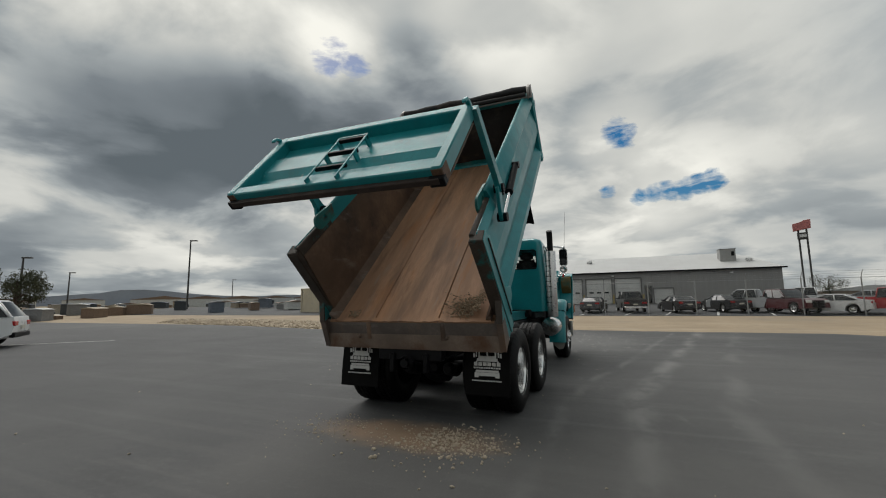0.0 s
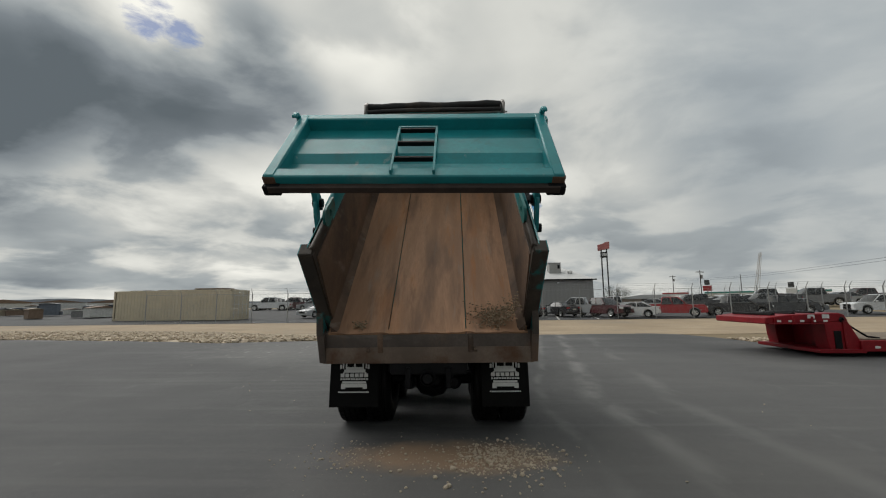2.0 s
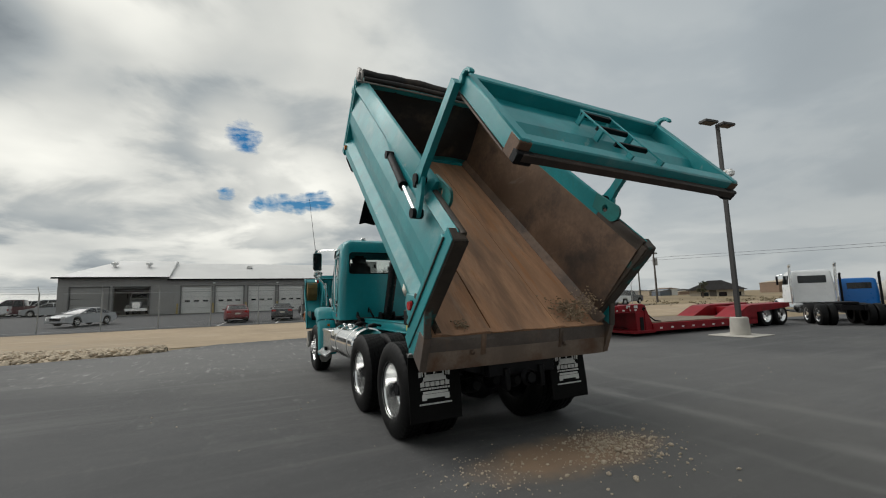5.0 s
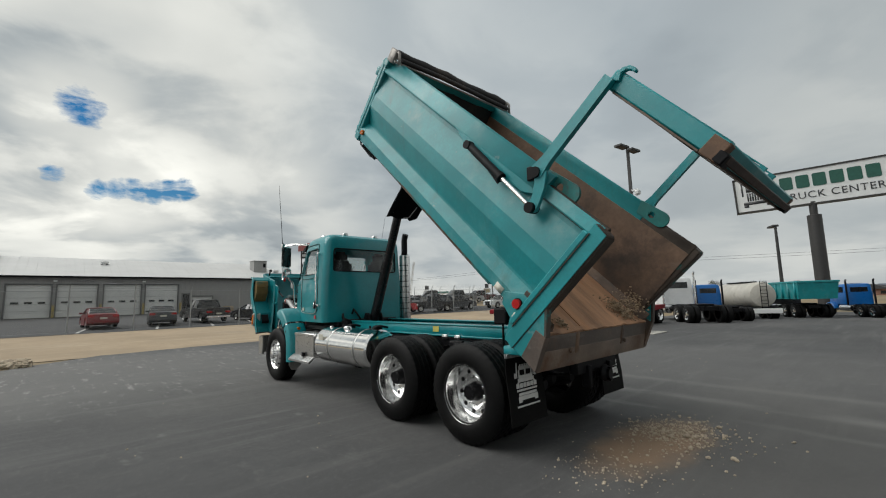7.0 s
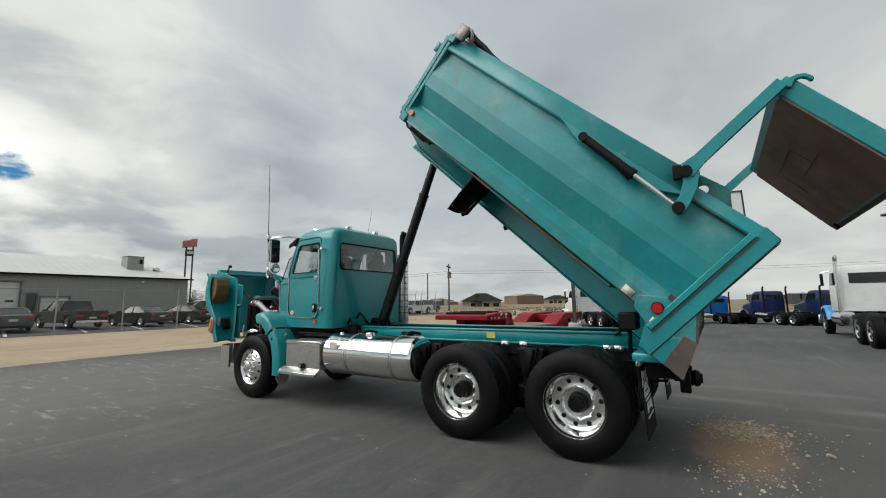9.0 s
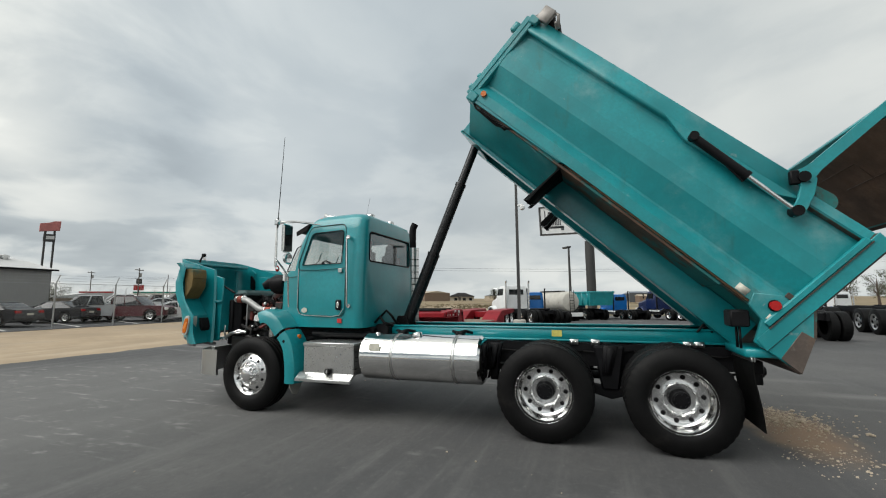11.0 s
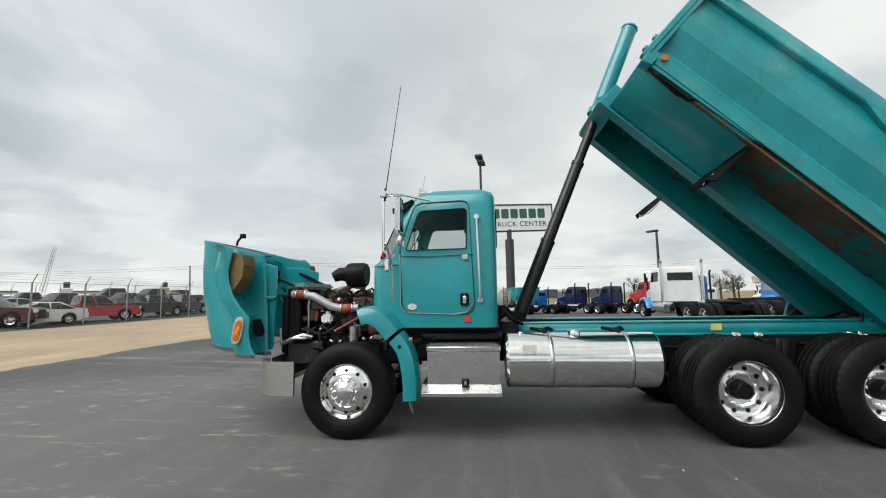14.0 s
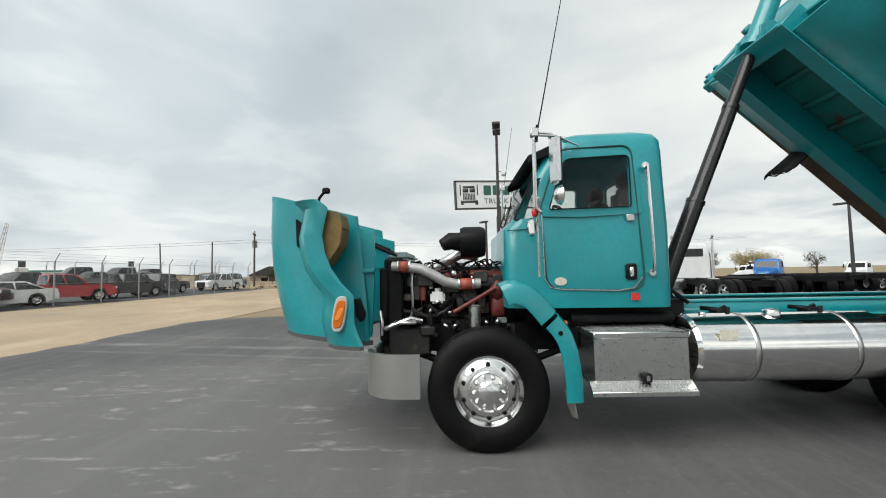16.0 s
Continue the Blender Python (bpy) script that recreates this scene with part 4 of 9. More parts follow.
# floor of three plates with sunk joints
for k, (x0, x1) in enumerate(((-1.085, -0.437), (-0.423, 0.413), (0.427, 1.085))):
    n = 8
    b = B()
    top, low = [], []
    for i in range(n + 1):
        x = x0 + (x1 - x0) * i / n
        top.append((x, 0.332 + 0.006 * math.sin(3 * x + k)))
        low.append((x, 0.296))
    prism(b, top + low[::-1], -0.165, 3.95, "y", 0, BODY)
    part("floor_plate", b, RUST, dump, "rust-brown scraped steel floor plate")
b = box(B(), (-1.07, -0.14, 0.278), (1.07, 3.97, 0.294), 0, BODY)
part("floor_backing", b, TEAL_RUST, dump)
# apron under the rear edge
b = B()
prism(b, [(-0.155, 0.325), (-0.12, 0.325), (-0.22, 0.035), (-0.33, 0.035), (-0.33, 0.05)], -1.165, 1.155, "x", 0.004, BODY)
apron = part("apron", b, APRON, dump, "scuffed bare steel apron")
b = prism(B(), [(-0.245, 0.19), (-0.232, 0.19), (-0.30, 0.037), (-0.338, 0.037)], -1.16, 1.15, "x", 0.003, BODY)
part("apron_bar", b, WORN_STEEL, apron, "paler worn bar along the apron")
rnd = random.Random(12)
rim_line = [(-1.05 + 2.1 * i / 40, 0.02 + 0.030 * rnd.random() + (0.02 if i % 9 < 3 else 0)) for i in range(41)]
b = prism(B(), [(x, -0.195 + d * 0.5) for x, d in rim_line] + [(1.05, -0.12), (-1.05, -0.12)], 0.334, 0.344, "z", 0.002, BODY)
part("torn_edge", b, RUST, apron, "ragged worn edge of the floor")
b = B()
for x in (-0.52, 0.47):
    prism(b, [(-0.168, 0.318), (-0.15, 0.318), (-0.25, 0.14), (-0.282, 0.14)], x - 0.03, x + 0.03, "x", 0.004, BODY)
pieces("rust_streak", b, LINER, apron)
b = B()
for x in (-0.65, 0.52):
    tube(b, (x, -0.245, 0.17), (x, -0.282, 0.18), 0.02, m=BODY, seg=8)
pieces("bolt", b, WORN_STEEL, apron)
# front bulkhead with its ribs and the dark tarp lining
b = B()
box(b, (-1.17, 3.95, 0.26), (1.17, 4.02, 1.44), 0.01, BODY)
box(b, (-1.19, 3.90, 1.36), (1.19, 4.03, 1.46), 0.015, BODY)
box(b, (-1.19, 3.90, 0.24), (1.19, 4.03, 0.36), 0.015, BODY)
for x in (-1.13, 1.13):
    box(b, (x - 0.05, 4.0, 0.3), (x + 0.05, 4.07, 1.42), 0.01, BODY)
bulk = part("bulkhead", b, TEAL_WORN, dump)
b = B()
for x in (-1.14, 1.14):
    for z in (0.36, 0.52):
        box(b, (x - 0.03, 4.05, z), (x + 0.03, 4.10, z + 0.06), 0.01, BODY)
    box(b, (x - 0.04, 4.06, 1.18), (x + 0.04, 4.14, 1.30), 0.01, BODY)
pieces("tarp_bracket", b, TEAL_WORN, bulk)
TARP = material("black_tarp", (0.016, 0.015, 0.015), 0.7, spread=0.35, scale=3, bump=0.5, bump_scale=10, stain=(0.06, 0.045, 0.035), stain_at=(0.5, 0.7), stain_scale=2.5)
b = B()
rings = []
for i in range(11):
    f = i / 10
    z = 1.47 - 1.02 * f
    rings.append([(x, 3.93 - 0.05 * math.sin(2.8 * f) - 0.02 * math.sin(9 * x + 5 * f), z) for x in [-1.04 + 0.16 * j for j in range(14)]])
loft(b, rings, closed=False, m=BODY)
part("tarp_apron", b, TARP, dump, "black tarp hanging inside the bed")
b = B()
pipe(b, [(-1.12 + 0.224 * i, 3.86, 1.57 + 0.008 * math.sin(5 * i)) for i in range(11)], [0.062 + 0.008 * math.sin(3.7 * i) for i in range(11)], 12, BODY)
pipe(b, [(-1.12, 3.72, 1.53), (-0.4, 3.71, 1.55), (0.3, 3.72, 1.54), (1.12, 3.72, 1.53)], 0.035, 10, BODY)
tarp = part("tarp_roll", b, TARP, dump, "rolled black tarp over the front of the bed")
b = B()
for s in (-1, 1):
    pipe(b, [(s * 1.16, 3.98, 1.44), (s * 1.16, 3.9, 1.60), (s * 1.16, 3.76, 1.60), (s * 1.16, 3.66, 1.48)], 0.02, 8, BODY)
    box(b, (s * 1.16 - 0.03, 3.8, 1.44), (s * 1.16 + 0.03, 3.96, 1.62), 0.01, BODY)
tube(b, (-1.22, 3.70, 1.49), (1.22, 3.70, 1.49), 0.014, m=BODY)
pieces("tarp_arm", b, material("dull_tarp_fitting", (0.30, 0.28, 0.26), 0.5, metal=0.4, spread=0.2, scale=9), tarp)
# long sills and cross members under the floor
for x in (-0.45, 0.45):
    b = box(B(), (x - 0.05, 0.0, -0.03), (x + 0.05, 4.12, 0.278), 0.006, BODY)
    box(b, (x - 0.09, 0.0, -0.045), (x + 0.09, 4.12, -0.03), 0.003, BODY)
    part("sill", b, TEAL, dump, "teal long sill with grimy flange")
b = B()
for i in range(10):
    y = 0.45 + 0.38 * i
    box(b, (-0.40, y - 0.03, 0.23), (0.40, y + 0.03, 0.277), 0.005, BODY)
pieces("cross_member", b, TEAL_RUST, dump)
for s in (-1, 1):
    x0, x1 = sorted((s * 0.50, s * 1.13))
    part("underside_plate", box(B(), (x0, 0.62, 0.25), (x1, 3.96, 0.277), 0.003, BODY), UNDER_RUST, dump, "rusty brown and teal underside of the bed")
    b = prism(B(), [(s * 1.155, 0.315), (s * 1.155, 0.285), (s * 0.51, 0.0), (s * 0.51, 0.03)], 2.62, 4.0, "y", 0.004, BODY)
    prism(b, [(s * 1.15, 0.305), (s * 0.51, 0.276), (s * 0.51, 0.03)], 2.62, 2.65, "y", 0.002, BODY)
    part("front_underplate", b, TEAL_WORN, dump, "sloping teal plate under the front of the bed")
b = B()
box(b, (-0.40, 4.02, 0.0), (0.40, 4.10, 0.34), 0.01, BODY)
box(b, (-0.50, 3.9, -0.04), (0.50, 4.14, 0.0), 0.01, BODY)
part("hoist_box", b, TEAL, dump)
# cable clamp and lamp on the front corner, stickers and tail lamp
b = tube(B(), (-1.165, 3.857, 0.395), (-1.205, 3.857, 0.395), 0.035, m=BODY)
part("side_lamp", b, ORANGE, dump, "amber side lamp")
b = tube(B(), (-1.165, 0.19, 0.383), (-1.228, 0.19, 0.383), 0.044, m=BODY, seg=20)
lamp = part("tail_lamp", b, RED_LENS, dump, "round red side lamp")
part("rim", lathe(B(), [(-1.2, 0.044), (-1.2, 0.053), (-1.165, 0.053)], (0, 0.19, 0.383), "x", 20, m=BODY), BLACK, lamp)
b = box(B(), (-1.205, 0.10, 0.50), (-1.19, 0.19, 0.55), 0.005, BODY)
part("side_marker", b, POST_RUST, dump, "small rusty lamp bracket")
STICKER = material("pale_sticker", (0.55, 0.53, 0.45), 0.5, spread=0.15, scale=25)
b = box(B(), (-1.178, 0.41, 0.305), (-1.172, 0.52, 0.375), 0, BODY)
box(b, (-1.195, 0.07, 0.245), (-1.1915, 0.17, 0.30), 0, BODY)
pieces("sticker", b, STICKER, dump, "faded pale stickers")
b = B()
pipe(b, [(-1.1, 4.0, 0.30), (-1.14, 3.85, 0.22), (-1.13, 3.5, 0.20), (-1.12, 3.3, 0.27)], 0.014, 6, BODY)
for i in range(14):
    y = 3.38 + 0.03 * i
    tube(b, (-1.12, y, 0.225), (-1.15, y + 0.015, 0.235), 0.022, m=BODY, seg=7)
part("cable_loom", b, RUBBER, dump)
# rubber flaps hanging under the bed sides
for s in (-1, 1):
    rings = []
    for i in range(6):
        f = i / 5
        y, z = 1.05 + 0.43 * f, 3.02 - 0.30 * f - 0.06 * f * f
        rings.append([(s * (0.56 + 0.54 * j / 5), y + 0.04 * math.sin(2 * j) * f, z + 0.02 * math.cos(3 * j) * f) for j in range(6)] + [(s * (0.56 + 0.54 * j / 5), y + 0.01 + 0.04 * math.sin(2 * j) * f, z + 0.012 + 0.02 * math.cos(3 * j) * f) for j in range(5, -1, -1)])
    fl = part("bed_flap", loft(B(), rings), FLAP, dump, "black rubber flap under the bed")
    part("wire", pipe(B(), [(s * 1.02, 1.45, 2.75), (s * 0.9, 1.5, 2.66), (s * 0.75, 1.42, 2.67), (s * 0.7, 1.3, 2.8)], 0.005, 5), ALU, fl)

# gravel left behind in the bed corner
def pebble(seed, r):
    rnd = random.Random(seed)
    b = bmesh.new()
    bmesh.ops.create_icosphere(b, subdivisions=1, radius=r)
    sx, sy, sz = rnd.uniform(0.7, 1.25), rnd.uniform(0.7, 1.25), rnd.uniform(0.5, 0.8)
    for v in b.verts:
        k = 1 + rnd.uniform(-0.16, 0.16)
        v.co = (v.co.x * sx * k, v.co.y * sy * k, v.co.z * sz * k)
    return b


def scatter(spots, seed):
    """Many small stones as one mesh; spots are (place, radius)."""
    rnd = random.Random(seed)
    kinds = []
    for i in range(8):
        t = pebble(100 + i, 1.0)
        t.verts.index_update()
        kinds.append(([v.co.copy() for v in t.verts], [[v.index for v in f.verts] for f in t.faces]))
        t.free()
    vs, fs = [], []
    for place, r in spots:
        pts, faces = kinds[rnd.randrange(8)]
        turn = Euler((rnd.uniform(-0.4, 0.4), rnd.uniform(-0.4, 0.4), rnd.uniform(0, 6.28))).to_matrix()
        n = len(vs)
        vs += [tuple(turn @ p * r + Vector(place)) for p in pts]
        fs += [[n + i for i in f] for f in faces]
    me = bpy.data.meshes.new("stones")
    me.from_pydata(vs, [], fs)
    b = bmesh.new()
    b.from_mesh(me)
    bpy.data.meshes.remove(me)
    return b


rnd = random.Random(5)
spots = []
for i in range(700):
    x, y = rnd.gauss(0.78, 0.14), rnd.gauss(0.05, 0.09)
    if -0.17 < y < 0.45 and 0.4 < x < 1.02:
        z = 0.33 + max(0, x - 0.8) * 0.9 + rnd.uniform(0.0, 0.03)
        spots.append((BODY @ Vector((x, y, z)), rnd.uniform(0.006, 0.015)))
for i in range(60):
    spots.append((BODY @ Vector((rnd.gauss(-0.75, 0.04), rnd.gauss(-0.08, 0.03), 0.34)), rnd.uniform(0.006, 0.014)))
leftover = part("leftover_gravel", scatter(spots, 3), BED_GRAVEL, None, smooth=False)
tagged(leftover, "small heap of gravel left on the bed floor", "gravel", kind="stuff")

# -- tailgate, in its own axes: y down the gate, z outward --
GATE = Matrix.Translation((0.012, -1.760, 3.225)) @ pose(0, 0, 0, 0, 1.1, 0) @ pose(0, 0, 0, math.degrees(math.atan2(-0.815, -0.695)), 0, 0) @ pose(0, 0, 0, 0, 180, 0)
GH = 1.07
b = B()
# folded sheet with a broad ridge, deep inside a raised frame
sec = [(0.0, -0.045), (0.26, -0.045), (0.34, 0.0), (0.60, 0.0), (0.70, -0.045), (GH, -0.045)]
prism(b, sec + [(y, z - 0.02) for y, z in sec[::-1]], -1.11, 1.11, "x", 0, GATE)
gate = part("tailgate", b, TEAL_WORN, truck, "teal steel tailgate lifted high over the bed", smooth=False)
part("top_frame", box(B(), (-1.155, -0.03, -0.085), (1.155, 0.075, 0.072), 0.012, GATE), TEAL_WORN, gate)
part("bottom_frame", box(B(), (-1.16, GH - 0.12, -0.06), (1.16, GH, 0.07), 0.012, GATE), TEAL_WORN, gate)
part("wear_edge", box(B(), (-1.13, GH - 0.01, -0.06), (1.13, GH + 0.05, 0.0), 0.008, GATE), GATE_EDGE, gate, "dark worn lower edge")
for s in (-1, 1):
    x0, x1 = sorted((s * 1.065, s * 1.16))
    part("side_frame", box(B(), (x0, -0.01, -0.075), (x1, GH - 0.004, 0.076), 0.012, GATE), TEAL_WORN, gate)
    part("end_cap", box(B(), (s * 1.10 - 0.07, GH - 0.03, -0.085), (s * 1.10 + 0.07, GH + 0.046, 0.004), 0.01, GATE), BLACK, gate)
    b = B()
    hook = [(y - 0.005, z + 0.01) for y, z in ((-1.755, 3.20), (-1.775, 3.258), (-1.845, 3.28), (-1.90, 3.275), (-1.945, 3.235), (-1.95, 3.208), (-1.928, 3.203), (-1.91, 3.23), (-1.875, 3.248), (-1.835, 3.238), (-1.81, 3.18))]
    prism(b, hook, s * 1.13, s * 1.175, "x", 0.006)
    part("horn", b, TEAL_WORN, gate)
    # lifting arm with its bent plate at the pivot
    P, Q = Vector((s * 1.215, -1.045, 2.625)), Vector((s * 1.185, -1.755, 3.24))
    d = (Q - P).normalized()
    side = Vector((0, -d.z, d.y))
    b = B()
    rings = []
    for f, w in ((0.0, 0.075), (0.15, 0.05), (1.0, 0.045)):
        c = P.lerp(Q, f)
        rings.append([c + side * w - Vector((0.03, 0, 0)), c + side * w + Vector((0.03, 0, 0)), c - side * w + Vector((0.03, 0, 0)), c - side * w - Vector((0.03, 0, 0))])
    loft(b, rings)
    arm = part("lift_arm", b, TEAL_WORN, gate)
    b = B()
    plate_line = [(y - 0.02, z - 0.015) for y, z in ((-1.07, 2.72), (-1.13, 2.62), (-1.10, 2.48), (-1.04, 2.36), (-1.0, 2.29), (-0.93, 2.28), (-0.91, 2.34), (-0.97, 2.45), (-1.0, 2.56), (-0.96, 2.66), (-1.0, 2.72))]
    prism(b, plate_line, s * 1.195, s * 1.235, "x", 0.005)
    part("pivot_plate", b, TEAL_WORN, arm)
    b = tube(B(), P - Vector((s * 0.06, 0, 0)), P + Vector((s * 0.05, 0, 0)), 0.05)
    box(b, P + Vector((-0.03, 0.02, -0.06)), P + Vector((0.03, 0.10, 0.07)), 0.01)
    part("pivot_pin", b, BLACK, arm)
for s in (-1, 1):
    part("rusty_end", box(B(), (s * 1.1125 - 0.052, GH - 0.135, -0.09), (s * 1.1125 + 0.052, GH + 0.004, 0.062), 0.008, GATE), GATE_RUST, gate, "rust-brown bare lower end of the frame")
    part("inner_flange", box(B(), (s * 1.11 - 0.052, 0.08, -0.092), (s * 1.11 + 0.052, GH - 0.135, -0.076), 0.002, GATE), GATE_INNER, gate)
b = B()
for y0, y1, x0, x1 in ((0.30, 0.302, -0.55, 0.30), (0.52, 0.524, -0.20, 0.55), (0.30, 0.52, 0.296, 0.30), (0.40, 0.66, -0.55, -0.546)):
    box(b, (x0, y0, -0.093), (x1, y1 + 0.004, -0.087), 0, GATE)
pieces("weld_seam", b, POST_RUST, gate)
part("inner_skin", box(B(), (-1.09, 0.05, -0.088), (1.09, GH - 0.03, -0.07), 0, GATE), GATE_INNER, gate, "dirty bare steel inner face")
# ladder of flat bars standing off the gate
b = B()
for x in (-0.165, 0.165):
    box(b, (x - 0.010, 0.32, 0.095), (x + 0.010, 1.05, 0.108), 0.003, GATE)
    for y, z in ((0.36, -0.045), (0.64, 0.0), (1.02, 0.04)):
        box(b, (x - 0.010, y - 0.03, z), (x + 0.010, y + 0.03, 0.10), 0.003, GATE)
box(b, (-0.175, 0.31, 0.095), (0.175, 0.33, 0.11), 0.003, GATE)
ladder = part("ladder", b, TEAL_WORN, gate)
for y in (0.335, 0.575, 0.83):
    b = box(B(), (-0.175, y, 0.065), (0.175, y + 0.03, 0.106), 0.004, GATE)
    part("rung", b, BLACK, ladder)
b = B()
for x, y in ((-0.95, 0.90), (-0.55, 0.91), (0.45, 0.91), (0.9, 0.87)):
    prism(b, [(y, -0.05), (y + 0.05, -0.05), (y + 0.025, 0.025)], x, x + 0.04, "x", 0, GATE)
pieces("lug", b, TEAL_WORN, gate)

# -- hoist --
T0, T1 = Vector((0, 3.45, 1.19)), Vector((0, 2.285, 3.95))
b = tube(B(), T0, T0.lerp(T1, 0.365), 0.088, seg=20)
tube(b, T0.lerp(T1, 0.36), T0.lerp(T1, 0.372), 0.094, seg=20)
tube(b, T0.lerp(T1, 0.365), T0.lerp(T1, 0.73), 0.075, seg=20)
tube(b, T0.lerp(T1, 0.73), T0.lerp(T1, 0.745), 0.082, seg=20)
tube(b, T0.lerp(T1, 0.735), T0.lerp(T1, 1.0), 0.062, seg=20)
hoist = part("hoist", b, material("oily_black_cylinder", (0.018, 0.018, 0.019), 0.25, spread=0.2, metal=0.3), truck, "black telescopic hoist cylinder")
T2 = T0.lerp(T1, 1.41)
b = tube(B(), T0.lerp(T1, 0.985), T2, 0.098, seg=24)
tube(b, T2, T2 + (T1 - T0).normalized() * 0.025, 0.108, 0.1, 24)
tube(b, T0.lerp(T1, 0.975), T0.lerp(T1, 1.0), 0.125, seg=20)
part("cylinder_head", b, TEAL, hoist, "teal upper cylinder tube")
b = tube(B(), (-0.24, T1.y, T1.z), (0.24, T1.y, T1.z), 0.05)
for s in (-1, 1):
    prism(b, [(2.20, 3.84), (2.38, 3.88), (2.36, 4.04), (2.22, 4.08), (2.12, 3.98)], s * 0.17, s * 0.20, "x", 0.005)
part("trunnion", b, TEAL_WORN, hoist)
b = B()
for s in (-1, 1):
    prism(b, [(3.36, 1.15), (3.6, 1.15), (3.54, 1.30), (3.42, 1.30)], s * 0.12, s * 0.15, "x", 0.005)
tube(b, (-0.16, 3.47, 1.24), (0.16, 3.47, 1.24), 0.04)
part("hoist_base", b, BLACK, hoist)

# -- cab: a hollow shell with real openings --
PANE = bpy.data.materials.new("clear_pane")
PANE.use_nodes = True
pt = PANE.node_tree
pt.nodes.clear()
po, pm = pt.nodes.new("ShaderNodeOutputMaterial"), pt.nodes.new("ShaderNodeMixShader")
pa, pg, pf = pt.nodes.new("ShaderNodeBsdfTransparent"), pt.nodes.new("ShaderNodeBsdfGlossy"), pt.nodes.new("ShaderNodeLayerWeight")
pa.inputs[0].default_value = (0.88, 0.90, 0.89, 1)
pg.inputs["Roughness"].default_value = 0.03
pf.inputs["Blend"].default_value = 0.12
pt.links.new(pf.outputs["Facing"], pm.inputs[0])
pt.links.new(pa.outputs[0], pm.inputs[1])
pt.links.new(pg.outputs[0], pm.inputs[2])
pt.links.new(pm.outputs[0], po.inputs[0])
INTERIOR = material("grey_cab_lining", (0.30, 0.29, 0.28), 0.8, spread=0.15, scale=6)
SEAT = material("dark_seat_cloth", (0.03, 0.03, 0.033), 0.9, spread=0.2, scale=20)


def lengthwise(y):
    return y - 0.06 if y < 3.79 else (3.73 + (y - 3.79) * 0.954 if y < 5.30 else y - 0.13)


def drawn_in(p):
    """Shorter than drawn, lower windows."""
    return Vector((p.x, lengthwise(p.y), p.z - (0.025 if p.z > 1.9 else 0.0)))


def tapered(p):
    """As drawn_in, and narrower towards the windscreen."""
    q = drawn_in(p)
    return Vector((q.x * (1.02 - 0.115 * max(0.0, q.y - 4.0)), q.y, q.z))


def cab_shell(g, z0):
    """Rings of rounded outline; g shrinks them."""
    rows = [(z0, 0.845, 3.80, 5.30, 0.13), (1.25, 0.85, 3.795, 5.31, 0.13), (1.88, 0.84, 3.79, 5.30, 0.13), (1.95, 0.835, 3.79, 5.24, 0.13), (2.30, 0.81, 3.79, 5.05, 0.14),
            (2.56, 0.795, 3.79, 4.90, 0.14), (2.68, 0.78, 3.795, 4.82, 0.14), (2.74, 0.745, 3.82, 4.76, 0.15), (2.785, 0.66, 3.90, 4.66, 0.16), (2.80, 0.40, 4.05, 4.52, 0.14)]
    rings = []
    for z, w, yb, yf, r in rows:
        zz = z - (g if z > 2.5 else 0) + (0.05 if g and z == z0 else 0)
        ring = rounded([(-w + g, yb + g), (w - g, yb + g), (w - g, yf - g), (-w + g, yf - g)], r, 5)
        rings.append([(x, y, zz) for x, y in ring])
    return loft(B(), rings)


DOOR_WIN = [(4.885, 2.065), (4.725, 2.525), (4.135, 2.535), (4.15, 2.065)]
BACK_WIN = [(-0.67, 2.10), (-0.66, 2.515), (0.66, 2.515), (0.67, 2.10)]
cutters = [cab_shell(0.035, 1.16)]
cutters.append(prism(B(), rounded(DOOR_WIN, [0.03, 0.07, 0.05, 0.03], 4), -1.2, 1.2, "x"))
cutters.append(prism(B(), rounded(BACK_WIN, 0.06, 4), 3.6, 4.0, "y"))
cutters.append(prism(B(), rounded([(-0.765, 0.02), (-0.725, 0.60), (0.725, 0.60), (0.765, 0.02)], 0.06, 4), -0.3, 0.3, "y", m=pose(0, 5.22, 1.97, 28)))
CORNER = [(5.03, 1.99), (4.945, 2.36), (5.10, 2.37), (5.36, 1.99)]
for s in (-1, 1):
    cutters.append(prism(B(), CORNER, min(s * 0.66, s * 1.2), max(s * 0.66, s * 1.2), "x"))
SHAPE = tapered
cab = part("cab", cut(cab_shell(0.0, 1.16), cutters), TEAL, truck, "teal day cab with a rounded roof")
for s in (-1, 1):
    b = prism(B(), rounded([(4.90, 2.055), (4.73, 2.535), (4.125, 2.545), (4.14, 2.055)], [0.03, 0.07, 0.05, 0.03], 4), 0, 0.008, "x")
    for v in b.verts:
        v.co.x += s * 0.835 - 0.004 - s * (v.co.z - 2.05) * 0.088 - s * 0.018
    o = part("door_pane", b, PANE, cab)
    o.visible_shadow = False
o = part("rear_pane", prism(B(), rounded(BACK_WIN, 0.06, 4), 3.806, 3.812, "y"), PANE, cab)
o.visible_shadow = False
o = part("windscreen", prism(B(), rounded([(-0.77, 0.01), (-0.73, 0.61), (0.73, 0.61), (0.77, 0.01)], 0.06, 4), -0.03, -0.024, "y", m=pose(0, 5.255, 1.97, 28)), PANE, cab)
o.visible_shadow = False
